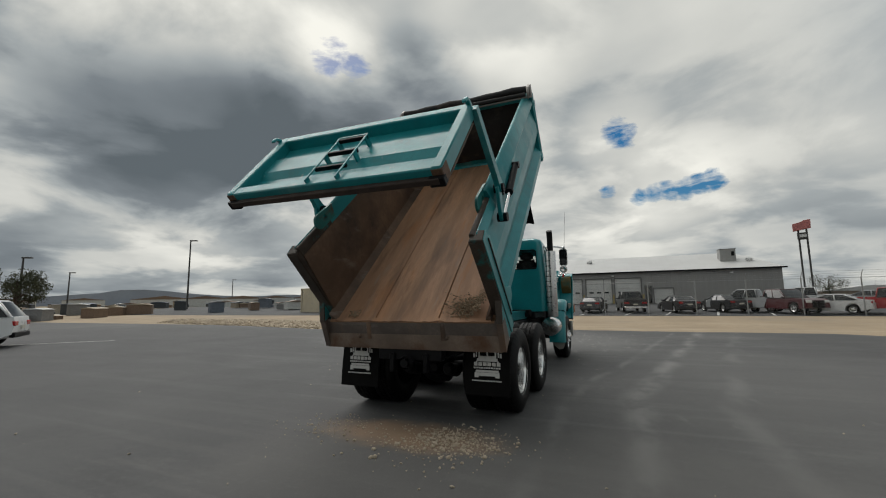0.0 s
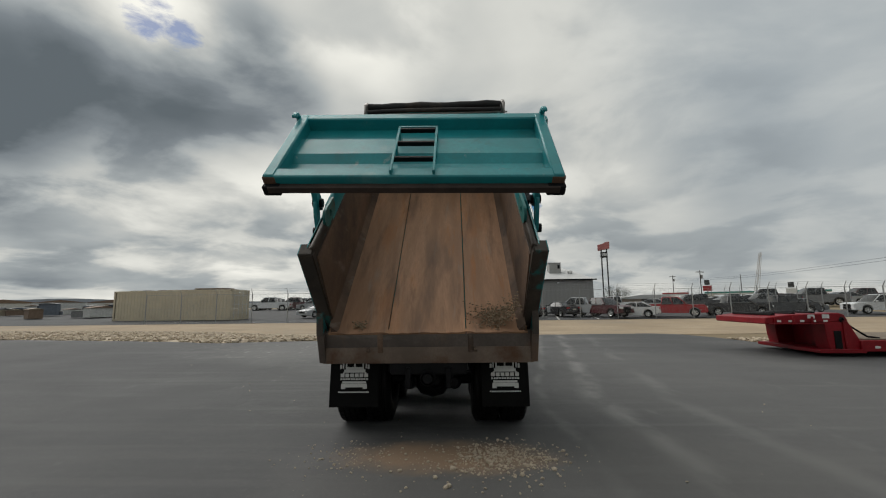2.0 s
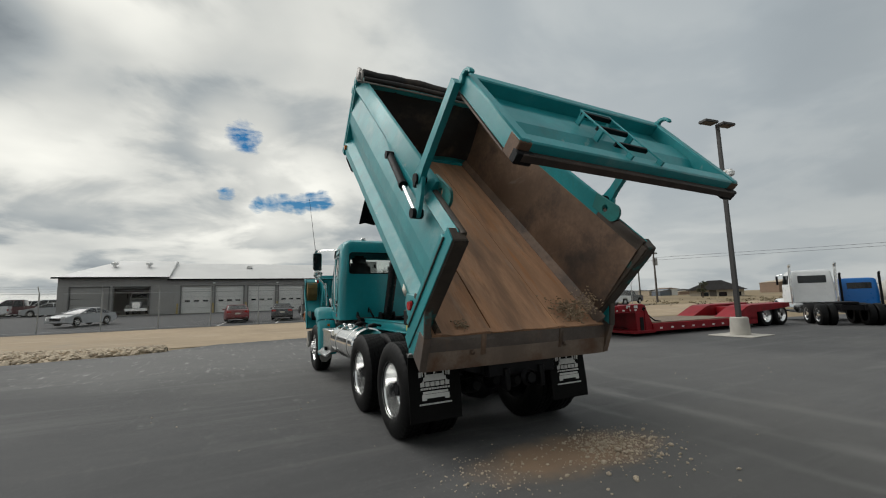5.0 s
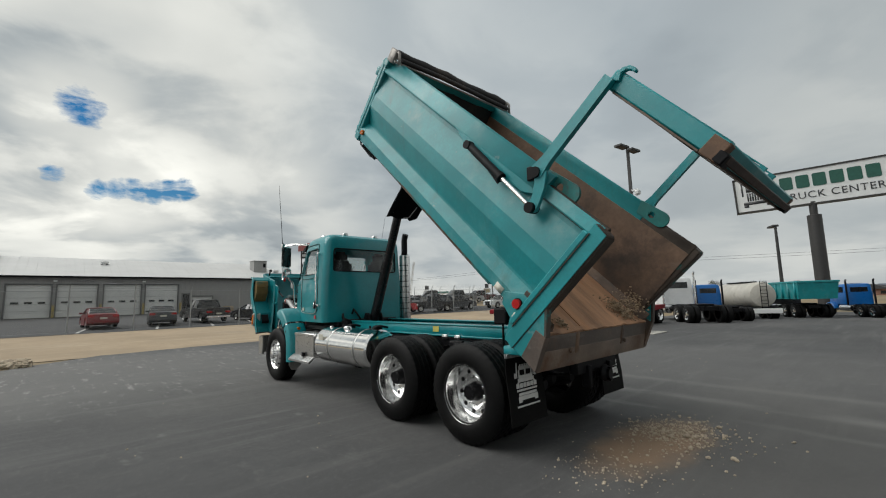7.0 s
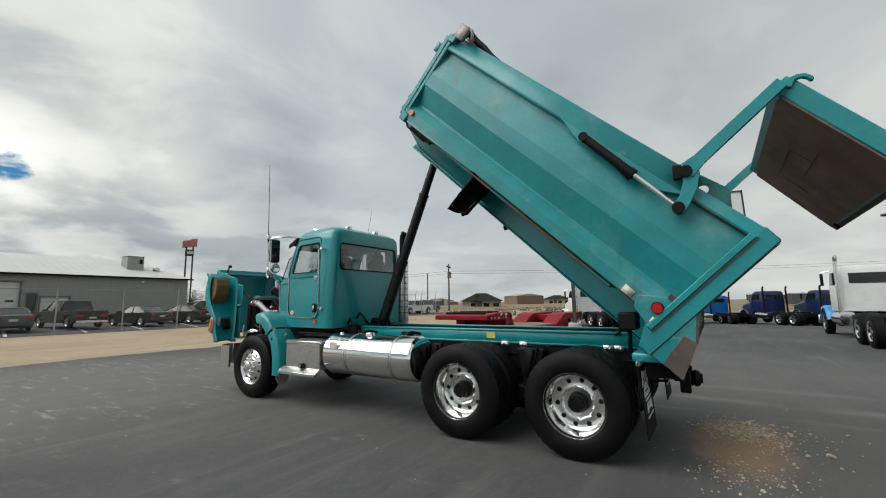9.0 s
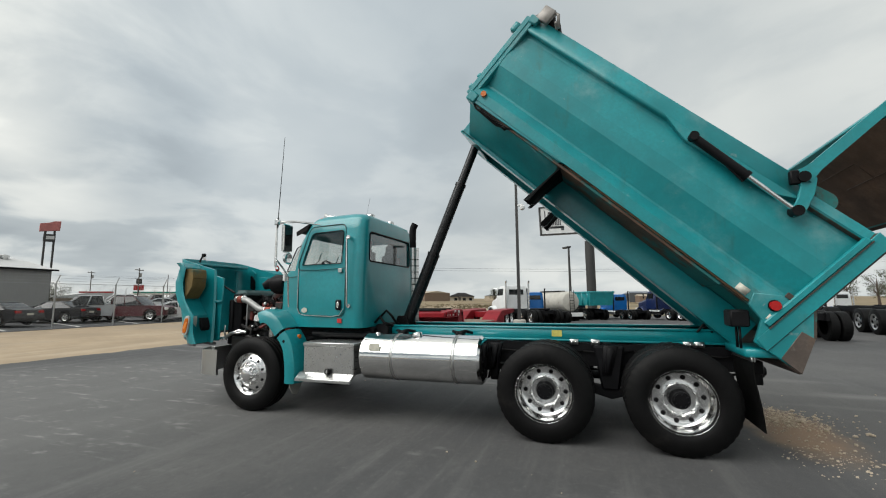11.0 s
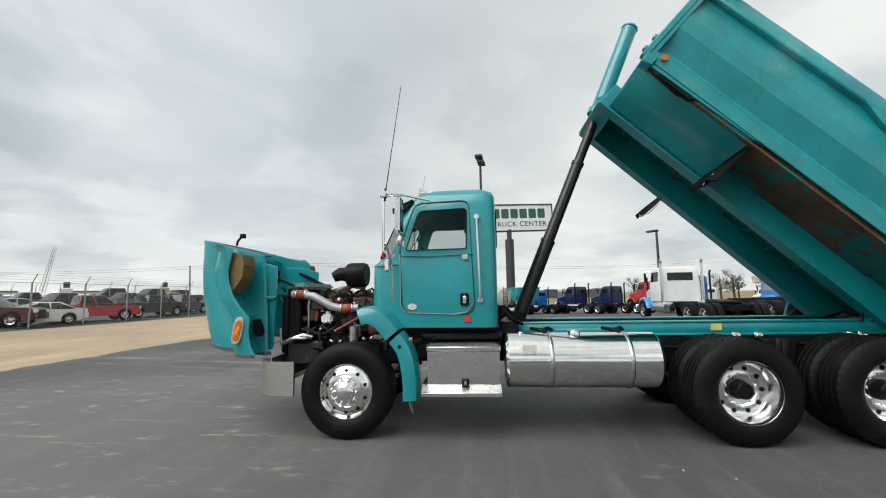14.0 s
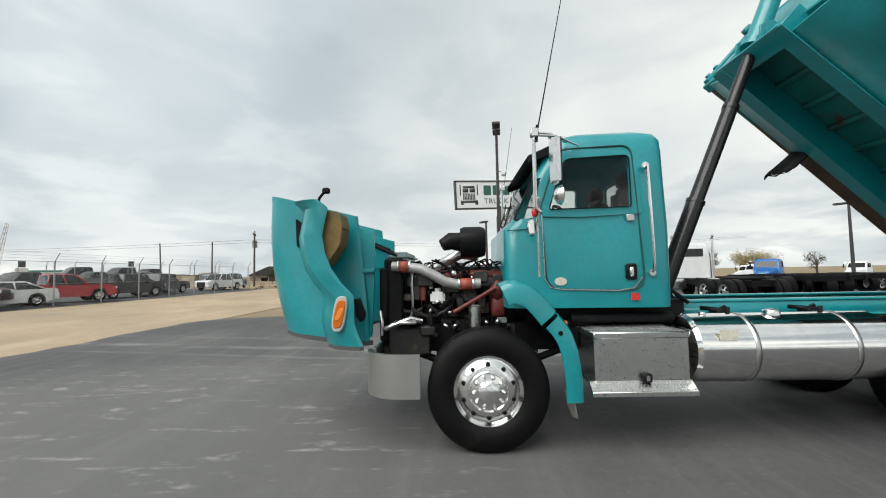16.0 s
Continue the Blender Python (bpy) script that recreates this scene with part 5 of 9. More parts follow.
# the windscreen's glass wraps round the corners
for s in (-1, 1):
    quad = [(5.205, 1.985), (5.035, 2.33), (4.94, 2.365), (5.02, 1.985)]
    b = prism(B(), quad, 0, 0.006, "x")
    for v in b.verts:
        v.co.x += s * 0.80 - 0.003 - s * (v.co.z - 1.98) * 0.075
    o = part("corner_pane", b, PANE, cab)
    o.visible_shadow = False
    part("pane_seal", pipe(B(), [(s * (0.815 - (z - 1.98) * 0.075), y, z) for y, z in quad + quad[:1]], 0.009, 6), RUBBER, cab)
# rubber round the panes
b = B()
rr = rounded(BACK_WIN, 0.06, 5)
pipe(b, [(x, 3.788, z) for x, z in rr + rr[:1]], 0.011, 6)
for s in (-1, 1):
    rr = rounded(DOOR_WIN, [0.03, 0.07, 0.05, 0.03], 5)
    pipe(b, [(s * (0.842 - (z - 2.05) * 0.085), y, z) for y, z in rr + rr[:1]], 0.006, 6)
pieces("window_seal", b, RUBBER, cab)
# door outline, bright strip put in for its edge highlight, and crease
SEAM = material("dark_seam", (0.004, 0.05, 0.048), 0.6)


def side_x(z):
    return 0.851 if z < 1.9 else 0.842 - (z - 1.95) * 0.082


door_line = rounded([(4.93, 1.33), (4.96, 2.10), (4.77, 2.62), (4.11, 2.63), (4.06, 1.31)], [0.14, 0.03, 0.10, 0.10, 0.16], 6)
for s in (-1, 1):
    b = pipe(B(), [(s * side_x(z), y, z) for y, z in door_line + door_line[:1]], 0.007, 6)
    door = part("door_seam", b, SEAM, cab)
    b = pipe(B(), [(s * (side_x(z) + 0.004), y, z) for y, z in ((4.955, 2.02), (4.945, 1.42), (4.90, 1.345), (4.80, 1.325), (4.30, 1.31), (4.16, 1.33), (4.09, 1.42))], 0.006, 6)
    part("door_trim", b, ALU, door, "bright strip standing for the highlight along the door edge")
    b = pipe(B(), [(s * (side_x(z) + 0.0), y, z) for y, z in ((4.94, 2.0), (4.60, 1.985), (4.07, 2.0))], 0.005, 6)
    part("door_crease", b, SEAM, door)
    b = box(B(), (min(s * 0.84, s * 0.868), 4.13, 1.40), (max(s * 0.84, s * 0.868), 4.23, 1.54), 0.02)
    handle = part("door_handle", b, BLACK, door, "black recessed door handle")
    part("latch", box(B(), (min(s * 0.86, s * 0.88), 4.16, 1.43), (max(s * 0.86, s * 0.88), 4.20, 1.51), 0.01), CHROME, handle)
    b = pipe(B(), [(s * 0.83, 4.02, 2.42), (s * 0.90, 4.02, 2.40), (s * 0.905, 4.01, 2.0), (s * 0.905, 4.0, 1.58), (s * 0.90, 4.0, 1.48), (s * 0.84, 4.0, 1.46)], 0.014, 8)
    tube(b, (s * 0.82, 4.02, 2.42), (s * 0.87, 4.02, 2.42), 0.03)
    tube(b, (s * 0.83, 4.0, 1.46), (s * 0.87, 4.0, 1.46), 0.03)
    part("grab_handle", b, CHROME, cab, "chrome grab handle")
b = prism(B(), [(4.805 + 0.055 * math.cos(6.283 * i / 18), 1.395 + 0.036 * math.sin(6.283 * i / 18)) for i in range(18)], -0.858, -0.852, "x")
part("oval_badge", b, STICKER, cab, "pale oval sticker on the door")
b = box(B(), (-0.856, 4.115, 1.225), (-0.852, 4.19, 1.285))
part("label", b, material("red_label", (0.55, 0.03, 0.03), 0.4, spread=0.3, scale=60), cab, "small red and white label")
b = box(B(), (-0.856, 4.13, 1.94), (-0.846, 4.20, 1.995), 0.006)
part("badge", b, ALU, cab)
# cowl seam, roof lamps, horn, visor, aerials
b = pipe(B(), [(-0.852, 5.28, 1.86), (-0.85, 5.05, 1.87), (-0.85, 4.97, 1.88)], 0.005, 6)
part("cowl_seam", b, SEAM, cab)
for x in (-0.56, -0.2, 0.0, 0.2, 0.56):
    b = box(B(), (x - 0.05, 4.64, 2.72), (x + 0.05, 4.76, 2.79), 0.025, seg=2)
    part("roof_lamp", b, ORANGE, cab, "amber roof marker lamp")
b = lathe(B(), [(4.30, 0.012), (4.62, 0.016), (4.70, 0.035), (4.76, 0.07), (4.755, 0.06), (4.69, 0.02)], (-0.42, 0, 2.83), "y", 18)
box(b, (-0.45, 4.45, 2.74), (-0.39, 4.6, 2.82), 0.01)
part("air_horn", b, CHROME, cab)
b = B()
for x in (-0.35, 0.30):
    box(b, (x - 0.05, 3.92, 2.76), (x + 0.05, 4.02, 2.84), 0.015)
pieces("roof_beacon", b, ALU, cab)
b = B()
prism(b, [(4.80, 2.68), (5.06, 2.575), (5.063, 2.56), (4.80, 2.64)], -0.80, 0.80, "x", 0.006)
for s in (-1, 1):
    prism(b, [(4.80, 2.66), (5.06, 2.565), (5.05, 2.51), (4.86, 2.57)], s * 0.785, s * 0.80, "x", 0.003)
part("sun_visor", b, BLACK, cab, "black outside sun visor")
b = pipe(B(), [(-0.30, 5.24, 1.98), (-0.05, 5.14, 2.2), (-0.02, 5.12, 2.32)], 0.008, 6)
pipe(b, [(0.30, 5.24, 1.98), (0.5, 5.14, 2.2), (0.53, 5.12, 2.32)], 0.008, 6)
pieces("wiper", b, BLACK, cab)
# mirrors on bright tube frames
SHAPE = lambda p: Vector((p.x * 1.035, p.y - 0.06, p.z - 0.01))
for s in (-1, 1):
    b = B()
    x = s * 1.08
    pipe(b, [(x, 5.02, 2.64), (x, 5.02, 2.02), (x, 4.98, 1.98)], 0.016, 8)
    pipe(b, [(s * 0.76, 4.66, 2.66), (s * 0.95, 4.86, 2.67), (x, 5.02, 2.64)], 0.014, 8)
    pipe(b, [(s * 0.74, 4.55, 2.63), (s * 0.95, 4.80, 2.65), (x, 5.0, 2.62)], 0.010, 8)
    pipe(b, [(x, 5.0, 2.10), (s * 0.98, 4.98, 2.0), (s * 0.88, 4.97, 1.88), (s * 0.86, 4.96, 1.45)], 0.013, 8)
    box(b, (x - 0.03, 4.98, 2.60), (x + 0.03, 5.05, 2.68), 0.01)
    mir = part("mirror_frame", b, CHROME, cab, "chrome mirror bracket")
    b = box(B(), (x - 0.09, 4.82, 2.20), (x + 0.09, 4.88, 2.60), 0.025, seg=2)
    head = part("mirror", b, CHROME, mir, "tall chrome mirror head")
    part("mirror_glass", box(B(), (x - 0.075, 4.812, 2.22), (x + 0.075, 4.8195, 2.58)), GLASS, mir)
    b = lathe(B(), [(4.80, 0.07), (4.81, 0.085), (4.84, 0.07), (4.87, 0.02)], (x + s * 0.0, 0, 2.12), "y", 20)
    part("convex_mirror", b, CHROME, mir)
    b = lathe(B(), [(1.945, 0.008), (1.955, 0.022), (1.985, 0.028), (2.01, 0.02), (2.03, 0.008)], (s * 1.04, 5.02, 0), "z", 14)
    part("mirror_lamp", b, RED_LENS, mir, "small red lamp")
    b = box(B(), (min(s * 0.86, s * 0.91), 4.98, 1.80), (max(s * 0.86, s * 0.91), 5.06, 1.96), 0.025, seg=2)
    part("turn_lamp", b, WHITE, cab)
b = tube(B(), (-1.09, 5.0, 2.60), (-1.265, 4.78, 3.78), 0.006, 0.003, 6)
tube(b, (-1.09, 5.0, 2.56), (-1.095, 4.99, 2.70), 0.012, seg=8)
part("aerial", b, BLACK, cab, "long whip aerial")
b = tube(B(), (1.09, 5.0, 2.6), (1.16, 4.85, 3.5), 0.004, 0.002, 6)
part("aerial", b, BLACK, cab, "long whip aerial")
# inside
SHAPE = tapered
b = B()
for x in (-0.42, 0.42):
    box(b, (x - 0.24, 4.05, 1.30), (x + 0.24, 4.55, 1.75), 0.06, seg=2)
    box(b, (x - 0.23, 3.93, 1.70), (x + 0.23, 4.10, 2.32), 0.06, seg=2)
    box(b, (x - 0.14, 3.95, 2.28), (x + 0.14, 4.07, 2.48), 0.05, seg=2)
pieces("seat", b, SEAT, cab)
b = box(B(), (-0.78, 4.80, 1.55), (0.78, 5.22, 2.0), 0.06, seg=2)
part("dashboard", b, INTERIOR, cab)
b = B()
pts = [Vector((-0.42, 4.62, 1.98)) + Vector((0.21 * math.cos(6.283 * i / 24), 0.12 * math.sin(6.283 * i / 24), 0.17 * math.sin(6.283 * i / 24))) for i in range(25)]
pipe(b, pts, 0.015, 6)
tube(b, (-0.42, 4.62, 1.98), (-0.42, 4.85, 1.80), 0.025)
for a in (0, 2.1, 4.2):
    tube(b, (-0.42, 4.62, 1.98), Vector((-0.42, 4.62, 1.98)) + Vector((0.2 * math.cos(a), 0.11 * math.sin(a), 0.16 * math.sin(a))), 0.012, seg=6)
part("steering_wheel", b, BLACK, cab)
# cab underside and the black gear below it
SHAPE = drawn_in
b = B()
box(b, (-0.62, 3.75, 1.0), (0.62, 5.1, 1.15), 0.02)
tube(b, (-0.70, 3.75, 1.06), (-0.70, 4.70, 1.06), 0.045)
tube(b, (-0.62, 4.5, 1.05), (-0.62, 4.95, 0.95), 0.06)
box(b, (-0.66, 4.6, 0.8), (-0.5, 4.85, 1.0), 0.02)
box(b, (-0.55, 3.55, 1.05), (0.55, 3.75, 1.2), 0.02)
part("cab_mount", b, BLACK, truck)
b = B()
pipe(b, [(-0.5, 3.78, 1.22), (-0.55, 3.68, 1.30), (-0.58, 3.60, 1.22), (-0.5, 3.5, 1.17)], 0.02, 7)
pipe(b, [(-0.3, 3.79, 1.3), (-0.32, 3.7, 1.38), (-0.3, 3.62, 1.3), (-0.25, 3.55, 1.17)], 0.018, 7)
pieces("cab_hose", b, RUBBER, truck)

SHAPE = None
# -- exhaust stack beside the cab --
b = lathe(B(), [(1.05, 0.03), (1.05, 0.105), (1.07, 0.11), (2.42, 0.11), (2.44, 0.105), (2.44, 0.065)], (0.975, 3.79, 0), "z", 28)
stack = part("exhaust_pipe", b, ALU, truck, "chrome exhaust with a dark upper pipe")
b = pipe(B(), [(0.975, 3.79, 2.40), (0.975, 3.79, 2.74), (0.975, 3.78, 2.80), (0.975, 3.74, 2.88)], 0.062, 14)
part("tip", b, BLACK, stack)
b = B()
for i in range(9):
    for k in range(7):
        a = -1.9 + 0.3 * k - 1.5
        x, y = 0.975 + 0.111 * math.cos(a), 3.79 + 0.111 * math.sin(a)
        tube(b, (x, y, 1.35 + 0.11 * i), (0.975 + 0.1135 * math.cos(a), 3.79 + 0.1135 * math.sin(a), 1.35 + 0.11 * i), 0.012, seg=6)
pieces("shield_hole", b, BLACK, stack)
b = B()
lathe(b, [(4.0, 0.01), (4.02, 0.18), (4.05, 0.2), (4.85, 0.2), (4.88, 0.18), (4.9, 0.01)], (0.86, 0, 0.82), "y", 28)
part("air_cleaner", b, CHROME, truck)

# -- tank, step box, steps --
SHAPE = lambda p: Vector((p.x + 0.05, p.y, p.z))
b = lathe(B(), [(2.06, 0.01), (2.065, 0.20), (2.08, 0.265), (2.11, 0.29), (3.64, 0.29), (3.67, 0.265), (3.685, 0.20), (3.69, 0.01)], (-0.83, 0, 0.805), "y", 56)
tank = part("fuel_tank", b, TANK_METAL, truck, "polished cylindrical fuel tank")
b = B()
for y in (3.20, 2.40):
    lathe(b, [(y - 0.02, 0.288), (y - 0.02, 0.294), (y + 0.02, 0.294), (y + 0.02, 0.288)], (-0.83, 0, 0.805), "y", 56)
pieces("strap", b, ALU, tank)
b = B()
for y in (3.23, 2.43):
    box(b, (-0.74, y - 0.05, 1.07), (-0.60, y + 0.05, 1.12), 0.01)
    tube(b, (-0.80, y, 1.06), (-0.80, y, 1.14), 0.018, seg=8)
    pipe(b, [(-0.55, y - 0.12, 1.10), (-0.66, y - 0.06, 1.13), (-0.72, y + 0.02, 1.11), (-0.6, y + 0.12, 1.12)], 0.02, 7)
    box(b, (-0.5, y - 0.06, 0.5), (-0.44, y + 0.06, 1.0), 0.01)
pieces("tank_bracket", b, BLACK, tank)
b = lathe(B(), [(1.07, 0.065), (1.11, 0.065), (1.125, 0.055), (1.13, 0.01)], (-0.90, 2.93, 0), "z", 22)
tube(b, (-0.88, 3.5, 1.07), (-0.88, 3.5, 1.11), 0.03)
pieces("filler_cap", b, CHROME, tank)
part("sticker", box(B(), (-1.118, 3.36, 0.83), (-1.108, 3.5, 0.92), 0, pose(0, 0, 0.07)), STICKER, tank)
SHAPE = lambda p: Vector((p.x + 0.06, 3.73 + (p.y - 3.79) * 0.954, p.z - 0.02))
b = box(B(), (-1.10, 3.80, 0.60), (-0.58, 4.60, 0.985), 0.012, seg=2)
stepbox = part("step_box", b, ALU, truck, "bare aluminium battery box with a tread step")
part("lid", box(B(), (-1.112, 3.79, 0.945), (-0.57, 4.61, 1.0), 0.01), ALU, stepbox)
b = B()
prism(b, [(-1.20, 0.505), (-1.20, 0.542), (-1.185, 0.547), (-1.10, 0.61), (-0.62, 0.62), (-0.62, 0.60), (-1.09, 0.59), (-1.17, 0.505)], 3.79, 4.66, "y", 0.003)
part("step", b, ALU, stepbox)
b = B()
for i in range(30):
    for k in range(4):
        y = 3.83 + 0.0268 * i + 0.013 * (k % 2)
        tube(b, (-1.178 + 0.021 * k, y, 0.550 + 0.0155 * k), (-1.181 + 0.021 * k, y, 0.556 + 0.0155 * k), 0.006, 0.004, 5)
        tube(b, (-1.05 + 0.11 * k, y, 0.998), (-1.05 + 0.11 * k, y, 1.004), 0.006, 0.004, 5)
tagged(part("tread_stud", b, ALU, stepbox), kind="stuff")
b = box(B(), (-1.15, 4.14, 0.60), (-1.10, 4.22, 0.67), 0.01)
lk = part("latch", b, BLACK, stepbox)
part("key_plate", box(B(), (-1.153, 4.165, 0.615), (-1.1495, 4.195, 0.655)), CHROME, lk)

# -- fender behind the front wheel, in two pieces --
SHAPE = drawn_in


def arch(points, x0, x1, drop, thick, hub=None):
    """A curved wing: a line in the side plane, with an outer edge rolled down by drop."""
    b = B()
    rings = []
    n = len(points)
    for i, (y, z) in enumerate(points):
        a, c = Vector(points[max(i - 1, 0)]), Vector(points[min(i + 1, n - 1)])
        d = (c - a).normalized()
        nrm = Vector((-d.y, d.x))
        if nrm.y < 0 and abs(nrm.y) > abs(nrm.x):
            nrm = -nrm
        if hub and nrm.dot(Vector((y, z)) - Vector(hub)) < 0:
            nrm = -nrm

        def at(x, off):
            return (x, y + nrm.x * off, z + nrm.y * off)
        prof = [(x0, -0.02), (x0 + (x1 - x0) * 0.25, 0.0), (x0 + (x1 - x0) * 0.75, 0.0), (x0 + (x1 - x0) * 0.93, -0.02), (x1, -0.06), (x1, -drop)]
        back = [(x + (0.02 if x1 < x0 else -0.02) * (1 if j >= 4 else 0), o - (thick if j < 4 else 0)) for j, (x, o) in enumerate(prof)][::-1]
        rings.append([at(x, o) for x, o in prof] + [at(x, o) for x, o in back])
    return loft(b, rings)


for s in (-1, 1):
    up = [(5.40, 1.385), (5.34, 1.41), (5.26, 1.415), (5.16, 1.39), (5.07, 1.338), (4.99, 1.258), (4.915, 1.165)]
    lo = [(4.895, 1.135), (4.83, 1.06), (4.775, 0.97), (4.735, 0.85), (4.71, 0.70), (4.70, 0.56), (4.70, 0.43)]
    f = part("rear_fender", arch(up, s * 0.70, s * 1.10, 0.185, 0.012, (5.48, 0.52)), TEAL, truck, "teal rear half of the front fender")
    f2 = part("lower_fender", arch(lo, s * 0.74, s * 1.10, 0.165, 0.012, (5.48, 0.52)), TEAL, f)
    b = tube(B(), (s * 0.89, 4.86, 1.035), (s * 0.89, 4.79, 1.035), 0.028, seg=12)
    part("marker_lamp", b, ORANGE, f2, "amber marker lamp")
    b = tube(B(), (s * 1.08, 4.90, 0.985), (s * 1.104, 4.90, 0.985), 0.02, seg=10)
    part("bolt_hole", b, BLACK, f2)
    b = B()
    loft(b, [[(s * 0.82, 4.80, 0.46), (s * 1.08, 4.80, 0.46), (s * 1.08, 4.812, 0.46), (s * 0.82, 4.812, 0.46)], [(s * 0.84, 4.79, 0.35), (s * 1.07, 4.78, 0.36), (s * 1.07, 4.792, 0.36), (s * 0.84, 4.802, 0.35)], [(s * 0.95, 4.77, 0.27), (s * 1.04, 4.76, 0.29), (s * 1.04, 4.77, 0.29), (s * 0.95, 4.78, 0.27)]])
    part("torn_flap", b, material("grey_rubber", (0.22, 0.21, 0.19), 0.8), f2, "torn grey rubber flap")

# -- hood, tilted forward on its front hinge --
def hood_ring(z):
    """Outline from the left edge round the crown to the right edge at a height of the tilted hood."""
    f = min(max((z - 0.92) / 1.36, 0), 1)
    crown = 7.50 - 0.12 * (1 - f) ** 2 + 0.055 * math.sin(math.pi * min(f + 0.08, 1.0)) + 0.02 * f
    w = 0.69 + 0.10 * (1 - f) ** 1.6
    bend = 0.16 + 0.22 * (1 - f)
    y_edge = 6.56 + 0.12 * f
    pts = []
    for a in range(0, 91, 10):
        t = radians(a)
        pts.append((-w + bend * (1 - math.cos(t)), crown - (bend + 0.05) * (1 - math.sin(t)), z))
    mid = [(-w + bend, crown), (-0.22, crown + 0.015), (0, crown + 0.02), (0.22, crown + 0.015), (w - bend, crown)]
    left = [(-w, y_edge, z), (-w, y_edge + (crown - 0.05 - bend - y_edge) * 0.5, z)] + pts
    right = [(-x, y, zz) for x, y, zz in left[::-1]]
    ring = left + [(x, y, z) for x, y in mid[1:4]] + right
    return [(x, y, zz + 0.02 + 0.09 * (1 - f) - (7.55 - y) * (0.12 + 0.15 * f)) for x, y, zz in ring]


zs = [0.90, 0.95, 1.05, 1.25, 1.5, 1.75, 1.95, 2.1, 2.2, 2.27]
outer = [hood_ring(z) for z in zs]
inn = [[(x * 0.965, y - 0.025, z) for x, y, z in r] for r in outer]
b = B()
rings = [o + i[::-1] for o, i in zip(outer, inn)]
loft(b, rings)
hood = part("hood", b, TEAL, truck, "teal sloped hood tilted forward over the bumper")
# closing lip along the lower edge and the dark grille back
b = B()
loft(b, [[(x, y, z - 0.035) for x, y, z in outer[0]] + [(x * 0.93, y - 0.05, z - 0.035) for x, y, z in outer[0][::-1]], [(x, y, z + 0.004) for x, y, z in outer[0]] + [(x * 0.93, y - 0.05, z + 0.004) for x, y, z in outer[0][::-1]]])
part("lower_lip", b, material("grey_edge", (0.07, 0.07, 0.072), 0.5), hood)
for s in (-1, 1):
    # wing of the tilted hood: the arch that covers the wheel's front
    line = [(6.90, 2.15), (6.815, 2.08), (6.845, 1.93), (6.862, 1.82), (6.84, 1.68), (6.785, 1.54), (6.70, 1.42), (6.60, 1.315), (6.60, 1.20), (6.595, 1.08), (6.56, 0.98), (6.52, 0.90)]
    rings = []
    for i, (y, z) in enumerate(line):
        w = 1.08 - 0.0 * i
        f = i / (len(line) - 1)
        tip = 0.11 + 0.06 * math.sin(3.14 * f)
        more = 0.16 * max(0.0, f - 0.3)
        rings.append([(s * 0.64, y + 0.30 + more, z), (s * 0.88, y + 0.27 + more * 0.75, z), (s * 1.01, y + 0.21 + more * 0.4, z), (s * w, y + tip, z), (s * (w + 0.015), y + 0.03, z), (s * w, y, z), (s * (w - 0.03), y + 0.03, z), (s * (w - 0.05), y + tip - 0.02, z), (s * 0.90, y + 0.22, z), (s * 0.70, y + 0.26, z)])
    wing = part("front_fender", loft(B(), rings), TEAL, hood, "teal front fender of the tilted hood")
    b = prism(B(), rounded([(6.88, 2.06), (6.72, 2.05), (6.70, 1.92), (6.72, 1.74), (6.86, 1.55)], 0.04, 3), s * 0.80, s * 1.045, "x", 0.008)
    skirt = [(x, y, 0.868) for x, y, z in rings[-1]], [(x, y, 0.902) for x, y, z in rings[-1]]
    part("fender_lip", loft(B(), list(skirt)), bpy.data.materials["grey_edge"], wing)
    well = [[(s * 1.05, y + 0.05, z), (s * 0.70, y + 0.12, z), (s * 0.70, y + 0.14, z), (s * 1.05, y + 0.07, z)] for y, z in line]
    part("wheel_well", loft(B(), well), TEAL, hood)
    inner = prism(B(), rounded([(6.76, 1.99), (6.50, 1.92), (6.50, 1.55), (6.53, 0.91), (6.95, 0.91), (7.02, 2.0)], 0.02, 2), s * 0.64, s * 0.67, "x", 0.006)
    box(inner, (s * 0.68 - 0.03, 6.50, 1.50), (s * 0.68 + 0.03, 6.88, 1.54), 0.01)
    part("inner_fender", inner, TEAL, hood)
    part("fender_gap", prism(B(), rounded([(6.63, 1.28), (6.60, 1.28), (6.55, 1.14), (6.57, 1.08), (6.61, 1.13)], 0.008, 2), s * 0.82, s * 0.96, "x", 0.004), BLACK, hood)
    part("fender_liner", b, material("stained_liner", (0.15, 0.10, 0.03), 0.8, spread=0.3, scale=5, stain=(0.05, 0.10, 0.07), stain_at=(0.5, 0.62)), hood, "yellow-brown stained inner fender")
    b = B()
    def oval(a, c):
        ring = [(math.cos(6.283 * i / 28), math.sin(6.283 * i / 28)) for i in range(28)]
        ring = [(math.copysign(abs(u) ** 0.62, u), math.copysign(abs(v) ** 0.62, v)) for u, v in ring]
        return [(6.712 + a * u - 0.022 * v, 1.17 + c * v) for u, v in ring]
    prism(b, oval(0.055, 0.145), s * 0.97, s * 1.115, "x", 0.01)
    lampo = part("headlamp_rim", b, material("frosted_lamp_rim", (0.42, 0.44, 0.40), 0.35, spread=0.1, scale=20), hood, "pale-rimmed amber front lamp")
    part("lens", prism(B(), oval(0.040, 0.112), s * 1.10, s * 1.124, "x", 0.006), ORANGE, lampo)
    part("reflector", prism(B(), oval(0.020, 0.05), s * 1.12, s * 1.127, "x", 0.003), material("inner_amber", (0.75, 0.24, 0.04), 0.3), lampo)
